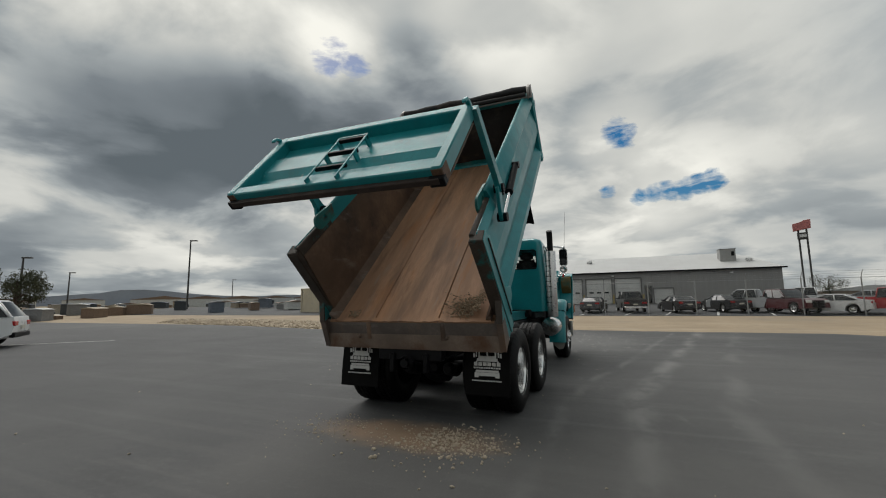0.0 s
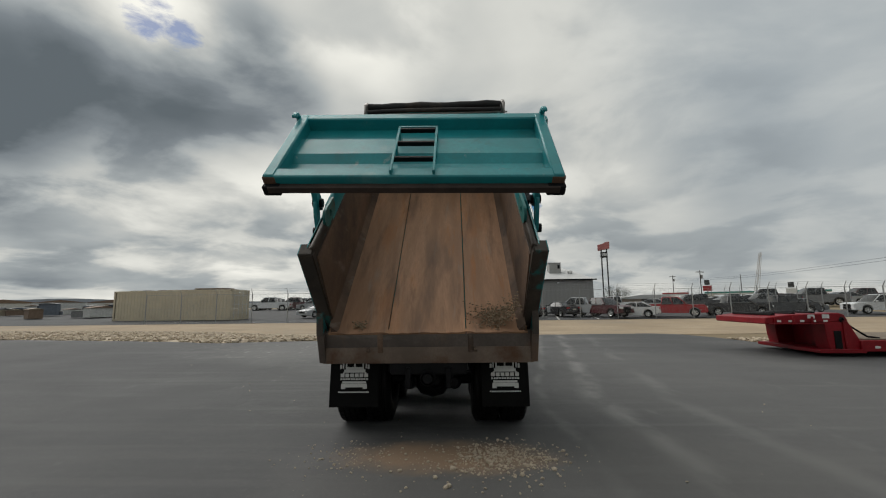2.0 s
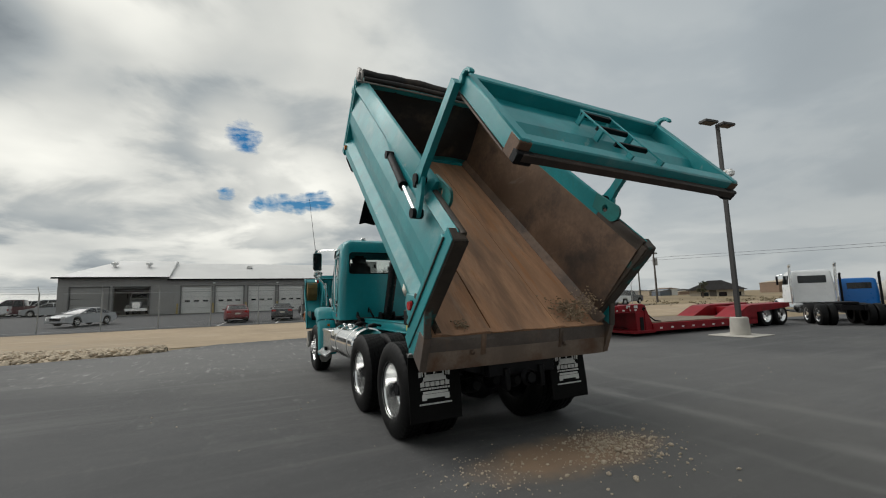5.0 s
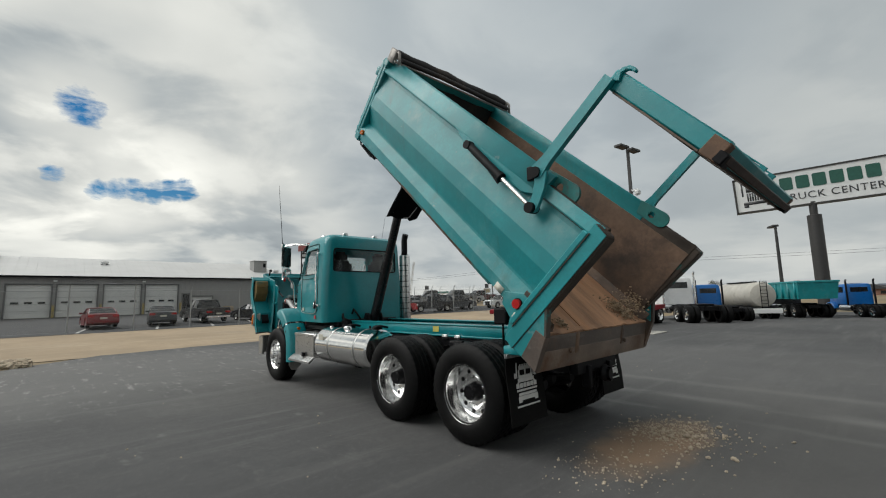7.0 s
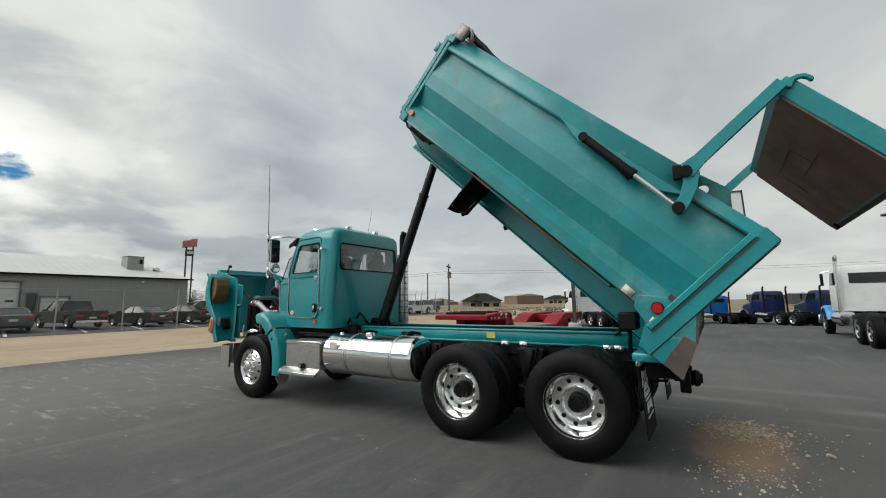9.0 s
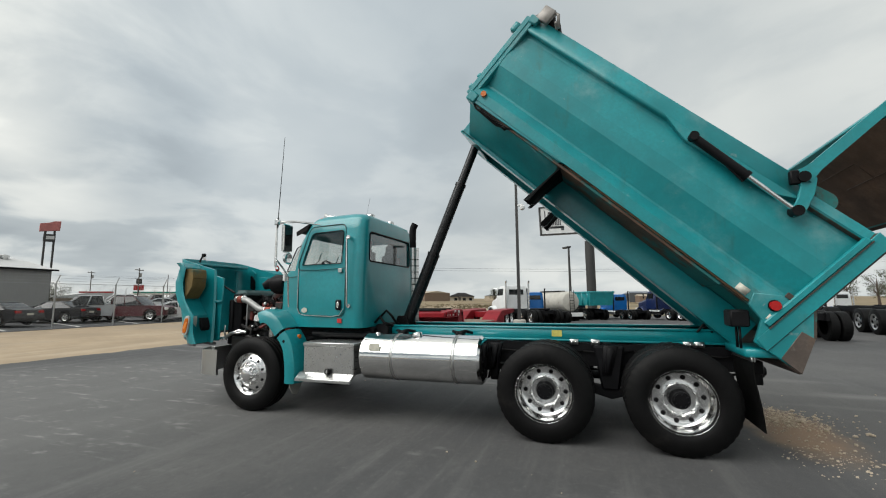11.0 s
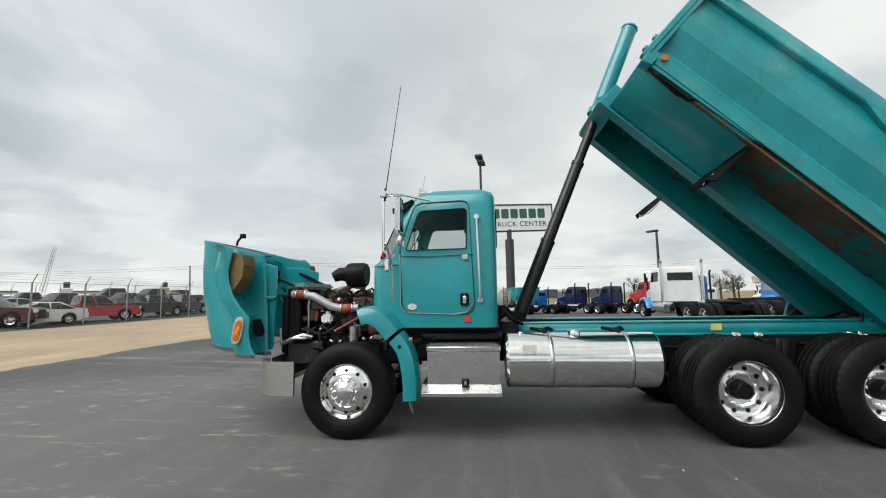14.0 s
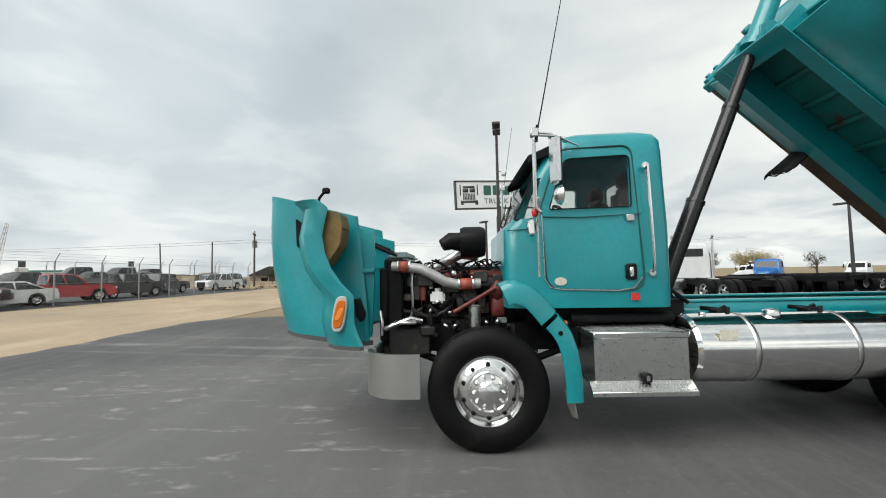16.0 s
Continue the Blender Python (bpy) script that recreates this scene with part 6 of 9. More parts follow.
    b = prism(B(), rounded([(7.215, 1.75), (7.225, 2.05), (7.125, 1.96), (7.13, 1.73)], 0.025, 3), s * 0.64, s * 0.716, "x", 0.003)
    part("vent", b, BLACK, hood, "dark air opening in the hood side")
    b = pipe(B(), [(s * 0.69, 7.04, 1.60), (s * 0.70, 7.06, 1.66), (s * 0.70, 7.10, 1.66)], 0.014, 6)
    part("hood_latch", b, BLACK, hood)
    # stays inside
    b = tube(B(), (s * 0.60, 6.75, 1.86), (s * 0.62, 6.30, 1.66), 0.016)
    tube(b, (s * 0.60, 6.78, 1.88), (s * 0.61, 6.55, 1.78), 0.022)
    part("hood_stay", b, BLACK, hood)
b = B()
box(b, (-0.56, 7.20, 2.16), (0.56, 7.46, 2.20), 0.01)
box(b, (-0.66, 6.66, 1.55), (-0.63, 7.2, 1.60), 0.01)
box(b, (0.63, 6.66, 1.55), (0.66, 7.2, 1.60), 0.01)
for s in (-1, 1):
    box(b, (s * 0.40 - 0.02, 7.30, 1.0), (s * 0.40 + 0.02, 7.36, 2.1), 0.01)
part("inner_rib", b, TEAL, hood)
b = pipe(B(), [(-0.66, 7.03, 2.19), (-0.66, 7.02, 2.24), (-0.66, 6.97, 2.30)], 0.014, 8)
box(b, (-0.685, 6.92, 2.28), (-0.635, 6.99, 2.335), 0.012)
part("hood_hook", b, BLACK, hood)
b = B()
for i in range(12):
    x = -0.42 + 0.0764 * i
    box(b, (x - 0.008, 6.95, 0.86), (x + 0.008, 7.30, 0.90), 0.002)
pieces("grille_bar", b, CHROME, hood)

# -- bumper --
b = B()
sec = [(6.50, 0.48), (6.54, 0.51), (6.54, 0.80), (6.50, 0.835), (6.47, 0.835), (6.47, 0.48)]
prism(b, sec, -0.80, 0.80, "x", 0.004)
for s in (-1, 1):
    rings = []
    for i in range(8):
        a = radians(i * 90 / 7)
        cx, cy = s * (0.80 + 0.32 * math.sin(a)), 6.22 + 0.32 * math.cos(a)
        ix, iy = s * (0.80 + 0.285 * math.sin(a)), 6.22 + 0.285 * math.cos(a)
        rings.append([(cx, cy, 0.48), (cx, cy, 0.835), (ix, iy, 0.835), (ix, iy, 0.48)])
    rings.append([(s * 1.12, 6.06, 0.48), (s * 1.12, 6.06, 0.835), (s * 1.085, 6.06, 0.835), (s * 1.085, 6.06, 0.48)])
    loft(b, rings)
part("bumper", b, BUMPER, truck, "dull chrome wrap-around bumper")

# -- engine bay --
ENGINE = material("grimy_engine_black", (0.018, 0.017, 0.016), 0.55, spread=0.4, scale=9, bump=0.2, bump_scale=30, stain=(0.09, 0.06, 0.04), stain_at=(0.55, 0.72), stain_scale=6)
ENGINE_RED = material("red_engine_paint", (0.15, 0.026, 0.02), 0.5, spread=0.3, scale=12, stain=(0.03, 0.02, 0.02), stain_at=(0.55, 0.7), stain_scale=8)
b = B()
box(b, (-0.26, 5.15, 0.95), (0.26, 6.10, 1.40), 0.03)
box(b, (-0.22, 5.25, 1.40), (0.22, 6.05, 1.55), 0.03)
for i in range(6):
    box(b, (-0.30, 5.25 + 0.14 * i, 1.10), (-0.25, 5.34 + 0.14 * i, 1.36), 0.01)
box(b, (-0.36, 5.3, 0.70), (0.36, 5.9, 0.98), 0.04)
engine = part("engine", b, ENGINE, truck, "grimy black diesel engine with red parts")
b = B()
for i in range(5):
    box(b, (-0.36, 5.30 + 0.15 * i, 1.38), (-0.20, 5.40 + 0.15 * i, 1.50), 0.015)
pipe(b, [(-0.40, 5.25, 1.44), (-0.42, 5.5, 1.47), (-0.40, 5.85, 1.46)], 0.045, 10)
lathe(b, [(5.30, 0.02), (5.31, 0.10), (5.36, 0.13), (5.42, 0.10), (5.44, 0.05)], (-0.42, 0, 1.32), "y", 18)
box(b, (-0.50, 5.28, 1.06), (-0.38, 5.42, 1.25), 0.02)
pieces("manifold_piece", b, ENGINE_RED, engine, "red exhaust manifold and turbo")
b = pipe(B(), [(-0.52, 6.36, 1.56), (-0.54, 6.22, 1.555), (-0.56, 6.08, 1.53), (-0.57, 5.97, 1.475), (-0.57, 5.86, 1.41), (-0.57, 5.74, 1.38), (-0.56, 5.52, 1.385)], 0.048, 14)
pip = part("charge_pipe", b, material("dull_grey_pipe", (0.34, 0.34, 0.33), 0.5, metal=0.4, spread=0.15, scale=9), engine, "grey charge-air pipe")
b = tube(B(), (-0.53, 6.29, 1.558), (-0.54, 6.20, 1.552), 0.056)
tube(b, (-0.57, 5.71, 1.38), (-0.565, 5.60, 1.383), 0.056)
pieces("coupler", b, material("red_silicone", (0.30, 0.06, 0.035), 0.5), pip, "red rubber coupler")
b = B()
for y in (6.30, 6.19, 5.72, 5.59):
    z = 1.556 if y > 6 else 1.382
    lathe(b, [(y - 0.008, 0.055), (y - 0.008, 0.061), (y + 0.008, 0.061), (y + 0.008, 0.055)], (-0.535 if y > 6 else -0.568, 0, z), "y", 16)
pieces("hose_clamp", b, CHROME, pip)
b = B()
box(b, (-0.52, 6.26, 0.88), (0.52, 6.44, 1.64), 0.02)
box(b, (-0.56, 6.40, 0.85), (0.56, 6.48, 1.55), 0.02)
rad = part("radiator", b, BLACK, truck, "black radiator and shroud")
b = box(B(), (-0.50, 6.20, 1.62), (0.50, 6.42, 1.70), 0.03, seg=2)
part("header_tank", b, material("teal_grey_tank", (0.16, 0.24, 0.24), 0.45), rad)
b = lathe(B(), [(6.14, 0.27), (6.14, 0.33), (6.26, 0.34), (6.26, 0.28)], (-0.02, 0, 1.28), "y", 40)
part("fan_shroud", b, BLACK, rad)
b = pipe(B(), [(-0.46, 6.17, 1.58), (-0.47, 6.18, 1.40), (-0.48, 6.17, 1.2), (-0.47, 6.19, 1.05), (-0.46, 6.2, 1.0)], 0.014, 8)
part("coolant_hose", b, ALU, rad)
b = lathe(B(), [(5.46, 0.01), (5.46, 0.15), (5.50, 0.165), (5.66, 0.165), (5.70, 0.15), (5.70, 0.01)], (-0.40, 0, 1.80), "y", 28, m=None)
pipe(b, [(-0.40, 5.68, 1.80), (-0.42, 5.80, 1.80), (-0.44, 5.88, 1.76)], [0.11, 0.085, 0.06], 14)
part("air_intake", b, BLACK, truck, "black round air intake")
b = pipe(B(), [(-0.30, 5.52, 1.66), (-0.26, 5.7, 1.68), (-0.2, 5.86, 1.60), (-0.16, 5.92, 1.50)], 0.055, 12)
part("intake_elbow", b, ALU, truck)
b = box(B(), (-0.53, 5.86, 1.20), (-0.40, 6.0, 1.31), 0.02, seg=2)
tube(b, (-0.47, 5.93, 1.31), (-0.47, 5.93, 1.345), 0.03)
part("reservoir", b, WHITE, truck, "white plastic reservoir")
b = box(B(), (-0.50, 6.04, 1.22), (-0.42, 6.10, 1.42), 0.015)
part("red_canister", b, ENGINE_RED, engine)
b = tube(B(), (-0.56, 5.58, 0.98), (-0.56, 5.58, 1.13), 0.055)
tube(b, (-0.56, 5.58, 1.13), (-0.56, 5.58, 1.17), 0.06)
part("filter", b, ALU, engine)
b = tube(B(), (-0.60, 5.78, 1.12), (-0.55, 5.38, 1.34), 0.02)
part("steering_shaft", b, ENGINE_RED, engine)
rnd = random.Random(11)
b = B()
for i in range(26):
    p = Vector((rnd.uniform(-0.52, -0.30), rnd.uniform(5.25, 6.2), rnd.uniform(1.0, 1.58)))
    pts = [p]
    for k in range(4):
        p = p + Vector((rnd.uniform(-0.04, 0.04), rnd.uniform(-0.12, 0.12), rnd.uniform(-0.09, 0.08)))
        p.z = min(p.z, 1.62)
        pts.append(p)
    pipe(b, pts, rnd.uniform(0.007, 0.016), 6)
for i in range(9):
    y, e = 5.2 + 0.11 * i + rnd.uniform(-0.05, 0.05), rnd.uniform(0.10, 0.32)
    pipe(b, [(-0.24 + rnd.uniform(-0.06, 0.06), y, 1.53), (-0.2, y + e * 0.3, 1.60 + rnd.uniform(0, 0.03)), (-0.17, y + e * 0.7, 1.59), (-0.12, y + e, 1.53)], rnd.choice((0.007, 0.010, 0.015)), 6)
tagged(part("hose_tangle", b, RUBBER, engine), kind="stuff")
b = B()
for i in range(34):
    p = Vector((rnd.uniform(-0.50, -0.26), rnd.uniform(5.2, 6.2), rnd.uniform(0.9, 1.5)))
    q = Vector((rnd.uniform(0.02, 0.06), rnd.uniform(0.03, 0.08), rnd.uniform(0.03, 0.08)))
    box(b, p - q, p + q, 0.01)
tagged(part("engine_gear", b, ENGINE, engine), kind="stuff")
b = B()
for i in range(12):
    p = Vector((rnd.uniform(-0.56, -0.46), rnd.uniform(5.3, 6.15), rnd.uniform(0.95, 1.5)))
    tube(b, p, p + Vector((0, rnd.uniform(0.02, 0.06), rnd.uniform(-0.03, 0.03))), rnd.uniform(0.012, 0.025), seg=8)
pieces("fitting", b, ALU, engine)
b = B()
tube(b, (-0.95, 5.48, HUB_Z - 0.02), (0.95, 5.48, HUB_Z - 0.02), 0.06)
box(b, (-0.5, 5.43, 0.42), (0.5, 5.55, 0.54), 0.02)
for s in (-1, 1):
    pipe(b, [(s * 0.46, 4.75, 0.74), (s * 0.46, 5.1, 0.62), (s * 0.46, 5.48, 0.58), (s * 0.46, 5.9, 0.64), (s * 0.46, 6.25, 0.78)], 0.035, 8)
    box(b, (s * 0.50 - 0.05, 5.38, 0.70), (s * 0.50 + 0.05, 5.58, 0.98), 0.02)
    tube(b, (s * 0.55, 5.62, 0.55), (s * 0.55, 5.70, 1.05), 0.035)
part("front_axle", b, BLACK, truck)
b = B()
pipe(b, [(-0.62, 6.42, 0.98), (-0.64, 6.30, 1.03), (-0.62, 6.18, 1.07), (-0.58, 6.08, 1.04)], 0.025, 8)
box(b, (-0.66, 6.12, 1.02), (-0.54, 6.34, 1.05), 0.01)
pipe(b, [(-0.6, 6.45, 0.92), (-0.65, 6.44, 1.05), (-0.62, 6.46, 1.15)], 0.012, 6)
part("hood_hinge", b, ALU, truck)
b = B()
box(b, (-0.56, 6.0, 0.72), (-0.44, 6.4, 0.98), 0.02)
box(b, (-0.60, 5.95, 0.9), (-0.5, 6.1, 1.0), 0.02)
box(b, (-0.5, 6.3, 0.60), (0.5, 6.46, 0.80), 0.02)
part("steering_gear", b, ENGINE, truck)

# hoses and wires over the engine
rnd = random.Random(44)
for k in range(22):
    b = B()
    x, y, z = rnd.uniform(-0.52, -0.15), rnd.uniform(5.25, 6.35), rnd.uniform(0.95, 1.58)
    way = Vector((rnd.uniform(-0.15, 0.15), rnd.uniform(-0.5, 0.5), rnd.uniform(-0.25, 0.2)))
    pts = [Vector((x, y, z)) + way * (i / 5) + Vector((rnd.uniform(-0.03, 0.03), 0, -0.10 * math.sin(math.pi * i / 5) + rnd.uniform(-0.015, 0.015))) for i in range(6)]
    pts = [Vector((p.x, min(max(p.y, 5.15), 6.42), min(max(p.z, 0.85), 1.62))) for p in pts]
    pipe(b, pts, rnd.choice((0.008, 0.012, 0.018, 0.026)), 7)
    part("engine_hose", b, RUBBER if k % 5 else ENGINE, engine)
for k in range(9):
    x, y, z = rnd.uniform(-0.50, -0.25), rnd.uniform(5.3, 6.3), rnd.uniform(0.9, 1.45)
    w, h = rnd.uniform(0.03, 0.08), rnd.uniform(0.03, 0.09)
    part("engine_fitting", box(B(), (x - w, y - w, z - h), (x + w, y + w, z + h), 0.012, seg=2), ENGINE if k % 3 else ALU, engine)

SHAPE = None
# ---- spilled gravel behind the truck ----
rnd = random.Random(21)
spots = []
for n, cx, sx_, cy, sy_, lo, hi in ((950, 0.72, 0.27, -1.30, 0.20, 0.003, 0.010), (210, 0.72, 0.30, -1.34, 0.24, 0.010, 0.020), (26, 0.66, 0.42, -1.42, 0.30, 0.020, 0.034), (200, -0.75, 0.28, -1.25, 0.22, 0.003, 0.010), (34, -0.72, 0.32, -1.28, 0.24, 0.009, 0.017), (90, 0.2, 0.75, -1.6, 0.4, 0.003, 0.012), (14, 0.5, 0.5, -1.85, 0.3, 0.010, 0.022)):
    for i in range(n):
        r = lo + (hi - lo) * rnd.random() ** 1.8
        spots.append(((rnd.gauss(cx, sx_), rnd.gauss(cy, sy_), r * 0.35), r))
for i in range(60):
    r = rnd.uniform(0.004, 0.014)
    spots.append(((rnd.uniform(-7, 7), rnd.uniform(-4.5, 6), r * 0.35), r))
tagged(part("spilled_gravel", scatter(spots, 8), GRAVEL, smooth=False), "loose pale gravel spilled on the asphalt", "gravel", kind="stuff")

# ---- rock border beside the yard ----
ROCK = material("pale_river_rock", (0.46, 0.38, 0.28), 0.9, spread=0.25, scale=9, bump=0.3, stain=(0.25, 0.20, 0.15), stain_at=(0.5, 0.7), stain_scale=2)
near_edge = [(-4.7, 12.55), (-9.3, 11.45), (-12.5, 12.6), (-20.0, 14.15), (-30.0, 15.2)]
far_edge = [(-4.7, 12.9), (-9.3, 15.2), (-12.5, 16.4), (-20.0, 17.6), (-30.0, 18.2)]


def edge_y(line, x):
    return float(np.interp(-x, [-p[0] for p in line], [p[1] for p in line]))


b = B()
xs = [-4.7 - 0.9 * i for i in range(29)]
rings = []
for x in xs:
    a, c = edge_y(near_edge, x), edge_y(far_edge, x)
    rings.append([(x, a + (c - a) * f, gz(a + (c - a) * f) - 0.03 + 0.16 * math.sin(math.pi * f) ** 0.6) for f in (0, 0.1, 0.3, 0.5, 0.7, 0.9, 1.0)])
loft(b, rings, closed=False)
bed = tagged(part("rock_border", b, ROCK), "low bank of pale river rock beside the yard", "rock bank", kind="structure")
spots = []
rnd = random.Random(4)
for i in range(3400):
    x = -4.8 - 25 * rnd.random() ** 1.2
    a, c = edge_y(near_edge, x), edge_y(far_edge, x)
    f = rnd.random()
    y = a + (c - a) * f
    r = rnd.uniform(0.05, 0.13)
    spots.append(((x, y, gz(y) - 0.02 + 0.16 * math.sin(math.pi * f) ** 0.6), r))
for i in range(260):
    x, y = rnd.uniform(10.9, 15.0), rnd.uniform(8.8, 11.5)
    spots.append(((x, y, 0.0), rnd.uniform(0.04, 0.10)))
tagged(part("river_rock", scatter(spots, 9), ROCK, smooth=False), "loose pale river rocks", "rocks", kind="stuff")

# ---- shop building ----
SX0, SX1, SY, SZ = -16.45, 16.1, 43.0, 0.83
shop = thing("shop_building", "long grey metal workshop with pale roof and white doors", "building", m=pose(0, SY, SZ))


def ribbed(x0, x1, z0, z1, y=0.0, step=0.5):
    b = B()
    pts, x = [], x0
    while x < x1 - 0.01:
        e = min(x + step, x1)
        pts += [(x, y), (x + 0.38 * (e - x), y), (x + 0.46 * (e - x), y - 0.010), (x + 0.86 * (e - x), y - 0.010), (x + 0.94 * (e - x), y)]
        x = e
    pts.append((x1, y))
    return prism(b, pts + [(x1, y + 0.2), (x0, y + 0.2)], z0, z1, "z")


DOORS = [(-15.6, -12.85, 2.6, 0), (-12.5, -9.8, 2.58, 2), (-7.25, -4.7, 2.62, 1), (-4.35, -1.83, 2.62, 1), (-1.38, 1.2, 2.62, 1), (1.55, 4.05, 2.62, 1), (4.45, 5.0, 1.75, 3), (5.25, 7.0, 1.5, 1)]
b = B()
x = SX0
for x0, x1, h, kind in DOORS:
    if x0 - x > 0.02:
        merge(b, ribbed(x, x0, 0, 3.3))
    merge(b, ribbed(x0, x1, h, 3.3))
    x = x1
merge(b, ribbed(x, SX1, 0, 3.3))
pieces("front_wall", b, GREY_METAL, shop, smooth=False)
b = box(B(), (SX1 - 0.2, 0.2, 0), (SX1, 14, 3.3))
part("end_wall", b, GREY_METAL, shop)
b = box(B(), (SX0, 0.2, 0), (SX0 + 0.2, 14, 3.3))
part("end_wall", b, GREY_METAL, shop)
part("back_wall", box(B(), (SX0, 13.8, 0), (SX1, 14, 3.3)), GREY_METAL, shop)
part("shop_floor", box(B(), (SX0 + 0.2, 0.0, -0.05), (SX1 - 0.2, 13.8, 0.02)), CONCRETE, shop)
# hipped roofs
b = B()
loft(b, [[(-8.4, -0.35, 3.28), (SX1 + 0.3, -0.35, 3.28), (SX1 + 0.3, 14.3, 3.28), (-8.4, 14.3, 3.28)], [(-8.4, 6.6, 5.4), (SX1 - 2.6, 6.6, 5.4), (SX1 - 2.6, 7.4, 5.4), (-8.4, 7.4, 5.4)]])
roof = part("roof", b, ROOF, shop, "pale standing-seam metal roof")
b = B()
loft(b, [[(SX0 - 0.3, -0.5, 3.45), (-8.25, -0.5, 3.45), (-8.25, 14.3, 3.45), (SX0 - 0.3, 14.3, 3.45)], [(SX0 + 3.4, 6.0, 5.6), (-8.3, 6.0, 5.6), (-8.3, 7.4, 5.6), (SX0 + 3.4, 7.4, 5.6)]])
part("roof", b, ROOF, shop, "pale standing-seam metal roof")
part("gable", box(B(), (SX0, -0.05, 3.28), (-8.3, 0.2, 3.46)), GREY_METAL, shop)
b = B()
box(b, (-8.4, -0.40, 3.18), (SX1 + 0.34, -0.34, 3.32))
part("gutter", b, BLACK, shop)
b = B()
box(b, (SX0 - 0.34, -0.56, 3.36), (-8.23, -0.49, 3.50))
part("gutter", b, BLACK, shop)
b = B()
for i in range(40):
    x = -8.2 + 0.61 * i
    if x < SX1 - 2.4:
        prism(b, [(-0.34, 3.29), (6.6, 5.402), (6.6, 5.412), (-0.34, 3.298)], x, x + 0.03, "x")
tagged(part("roof_seam", b, ROOF, roof), kind="stuff")
DOORWHITE = material("white_door_panel", (0.62, 0.62, 0.60), 0.5, spread=0.05, scale=1)
for x0, x1, h, kind in DOORS:
    if kind == 2:
        b = box(B(), (x0 - 0.3, 8.0, 0), (x1 + 0.3, 8.1, 3.2))
        part("bay_partition", b, GREY_METAL, shop)
    else:
        n = 5 if kind in (0, 1) and h > 2 else (4 if kind == 1 else 1)
        mt = DOORWHITE if kind == 1 else (GREY_METAL if kind == 0 else GLASS)
        first = None
        for k in range(n):
            b = box(B(), (x0, 0.10, h * k / n + 0.008), (x1, 0.15, h * (k + 1) / n - 0.008), 0.008)
            o = part("door_panel" if n > 1 else "side_door", b, mt, shop)
        if kind == 1 and h > 2:
            for j in (0.2, 0.5, 0.8):
                c = x0 + (x1 - x0) * j
                part("door_window", box(B(), (c - 0.22, 0.085, h * 0.42), (c + 0.22, 0.10, h * 0.48)), GLASS, shop)
    b = B()
    for xx in (x0 - 0.09, x1):
        box(b, (xx, -0.06, 0), (xx + 0.09, 0.10, h + 0.09))
    box(b, (x0, -0.06, h), (x1, 0.10, h + 0.09))
    part("door_frame", b, material("frame_grey", (0.12, 0.12, 0.12), 0.5), shop)
for x in (-4.5, 1.38, 12.1):
    b = box(B(), (x - 0.12, -0.18, 2.84), (x + 0.12, -0.02, 2.98), 0.02)
    part("wall_lamp", b, WHITE, shop)
for x in (-7.5, -4.52, -1.6, 1.36, 4.22):
    b = tube(B(), (x, -0.5, 0), (x, -0.5, 0.95), 0.09)
    part("bollard", b, material("faded_yellow", (0.35, 0.27, 0.10), 0.6), shop)
for x, y, z, r2 in ((-13.2, 3.2, 4.7, 1), (-10.4, 3.2, 4.7, 1), (-1.2, 4.4, 4.55, 0), (14.2, 2.5, 4.0, 0)):
    b = lathe(B(), [(z - 0.3, 0.14), (z + 0.2, 0.14), (z + 0.22, 0.30), (z + 0.42, 0.30), (z + 0.52, 0.05)], (x, y, 0), "z", 12)
    part("roof_vent", b, ALU, shop)
GALV_GREY = material("dull_galvanised_sheet", (0.30, 0.30, 0.29), 0.6, spread=0.1, scale=2)
b = box(B(), (11.75, 2.6, 3.9), (13.15, 4.0, 5.45), 0.03)
unit = part("roof_unit", b, GALV_GREY, shop, "pale grey rooftop air unit")
part("louvre", box(B(), (12.75, 2.575, 4.75), (13.02, 2.6, 5.2), 0.01), BLACK, unit)
part("unit_cap", box(B(), (11.7, 2.55, 5.45), (13.2, 4.05, 5.5), 0.01), GALV_GREY, unit)
b = box(B(), (7.9, -1.1, 0), (8.7, -0.4, 0.5), 0.05)
bx = part("loose_crate", b, DIRT, None, loc=pose(0, SY, SZ))
tagged(bx, "brown crate standing by the shop wall", "crate")

# ---- vehicles ----
PAINTS = {}


def paint(name, rgb, rough=0.3):
    if name not in PAINTS:
        PAINTS[name] = material(name + "_car_paint", rgb, rough, spread=0.06, scale=2, coat=0.15)
    return PAINTS[name]


for nm, rgb in (("white", (0.66, 0.67, 0.67)), ("red", (0.33, 0.012, 0.014)), ("dark_red", (0.17, 0.010, 0.014)), ("maroon", (0.065, 0.010, 0.013)), ("black", (0.012, 0.012, 0.014)), ("charcoal", (0.035, 0.037, 0.042)), ("silver", (0.36, 0.37, 0.38)), ("grey", (0.14, 0.145, 0.15)),
                ("navy", (0.006, 0.014, 0.062)), ("blue", (0.004, 0.115, 0.38)), ("green", (0.02, 0.22, 0.18)), ("tan", (0.38, 0.32, 0.22)), ("cyan", (0.03, 0.24, 0.55))):
    paint(nm, rgb)


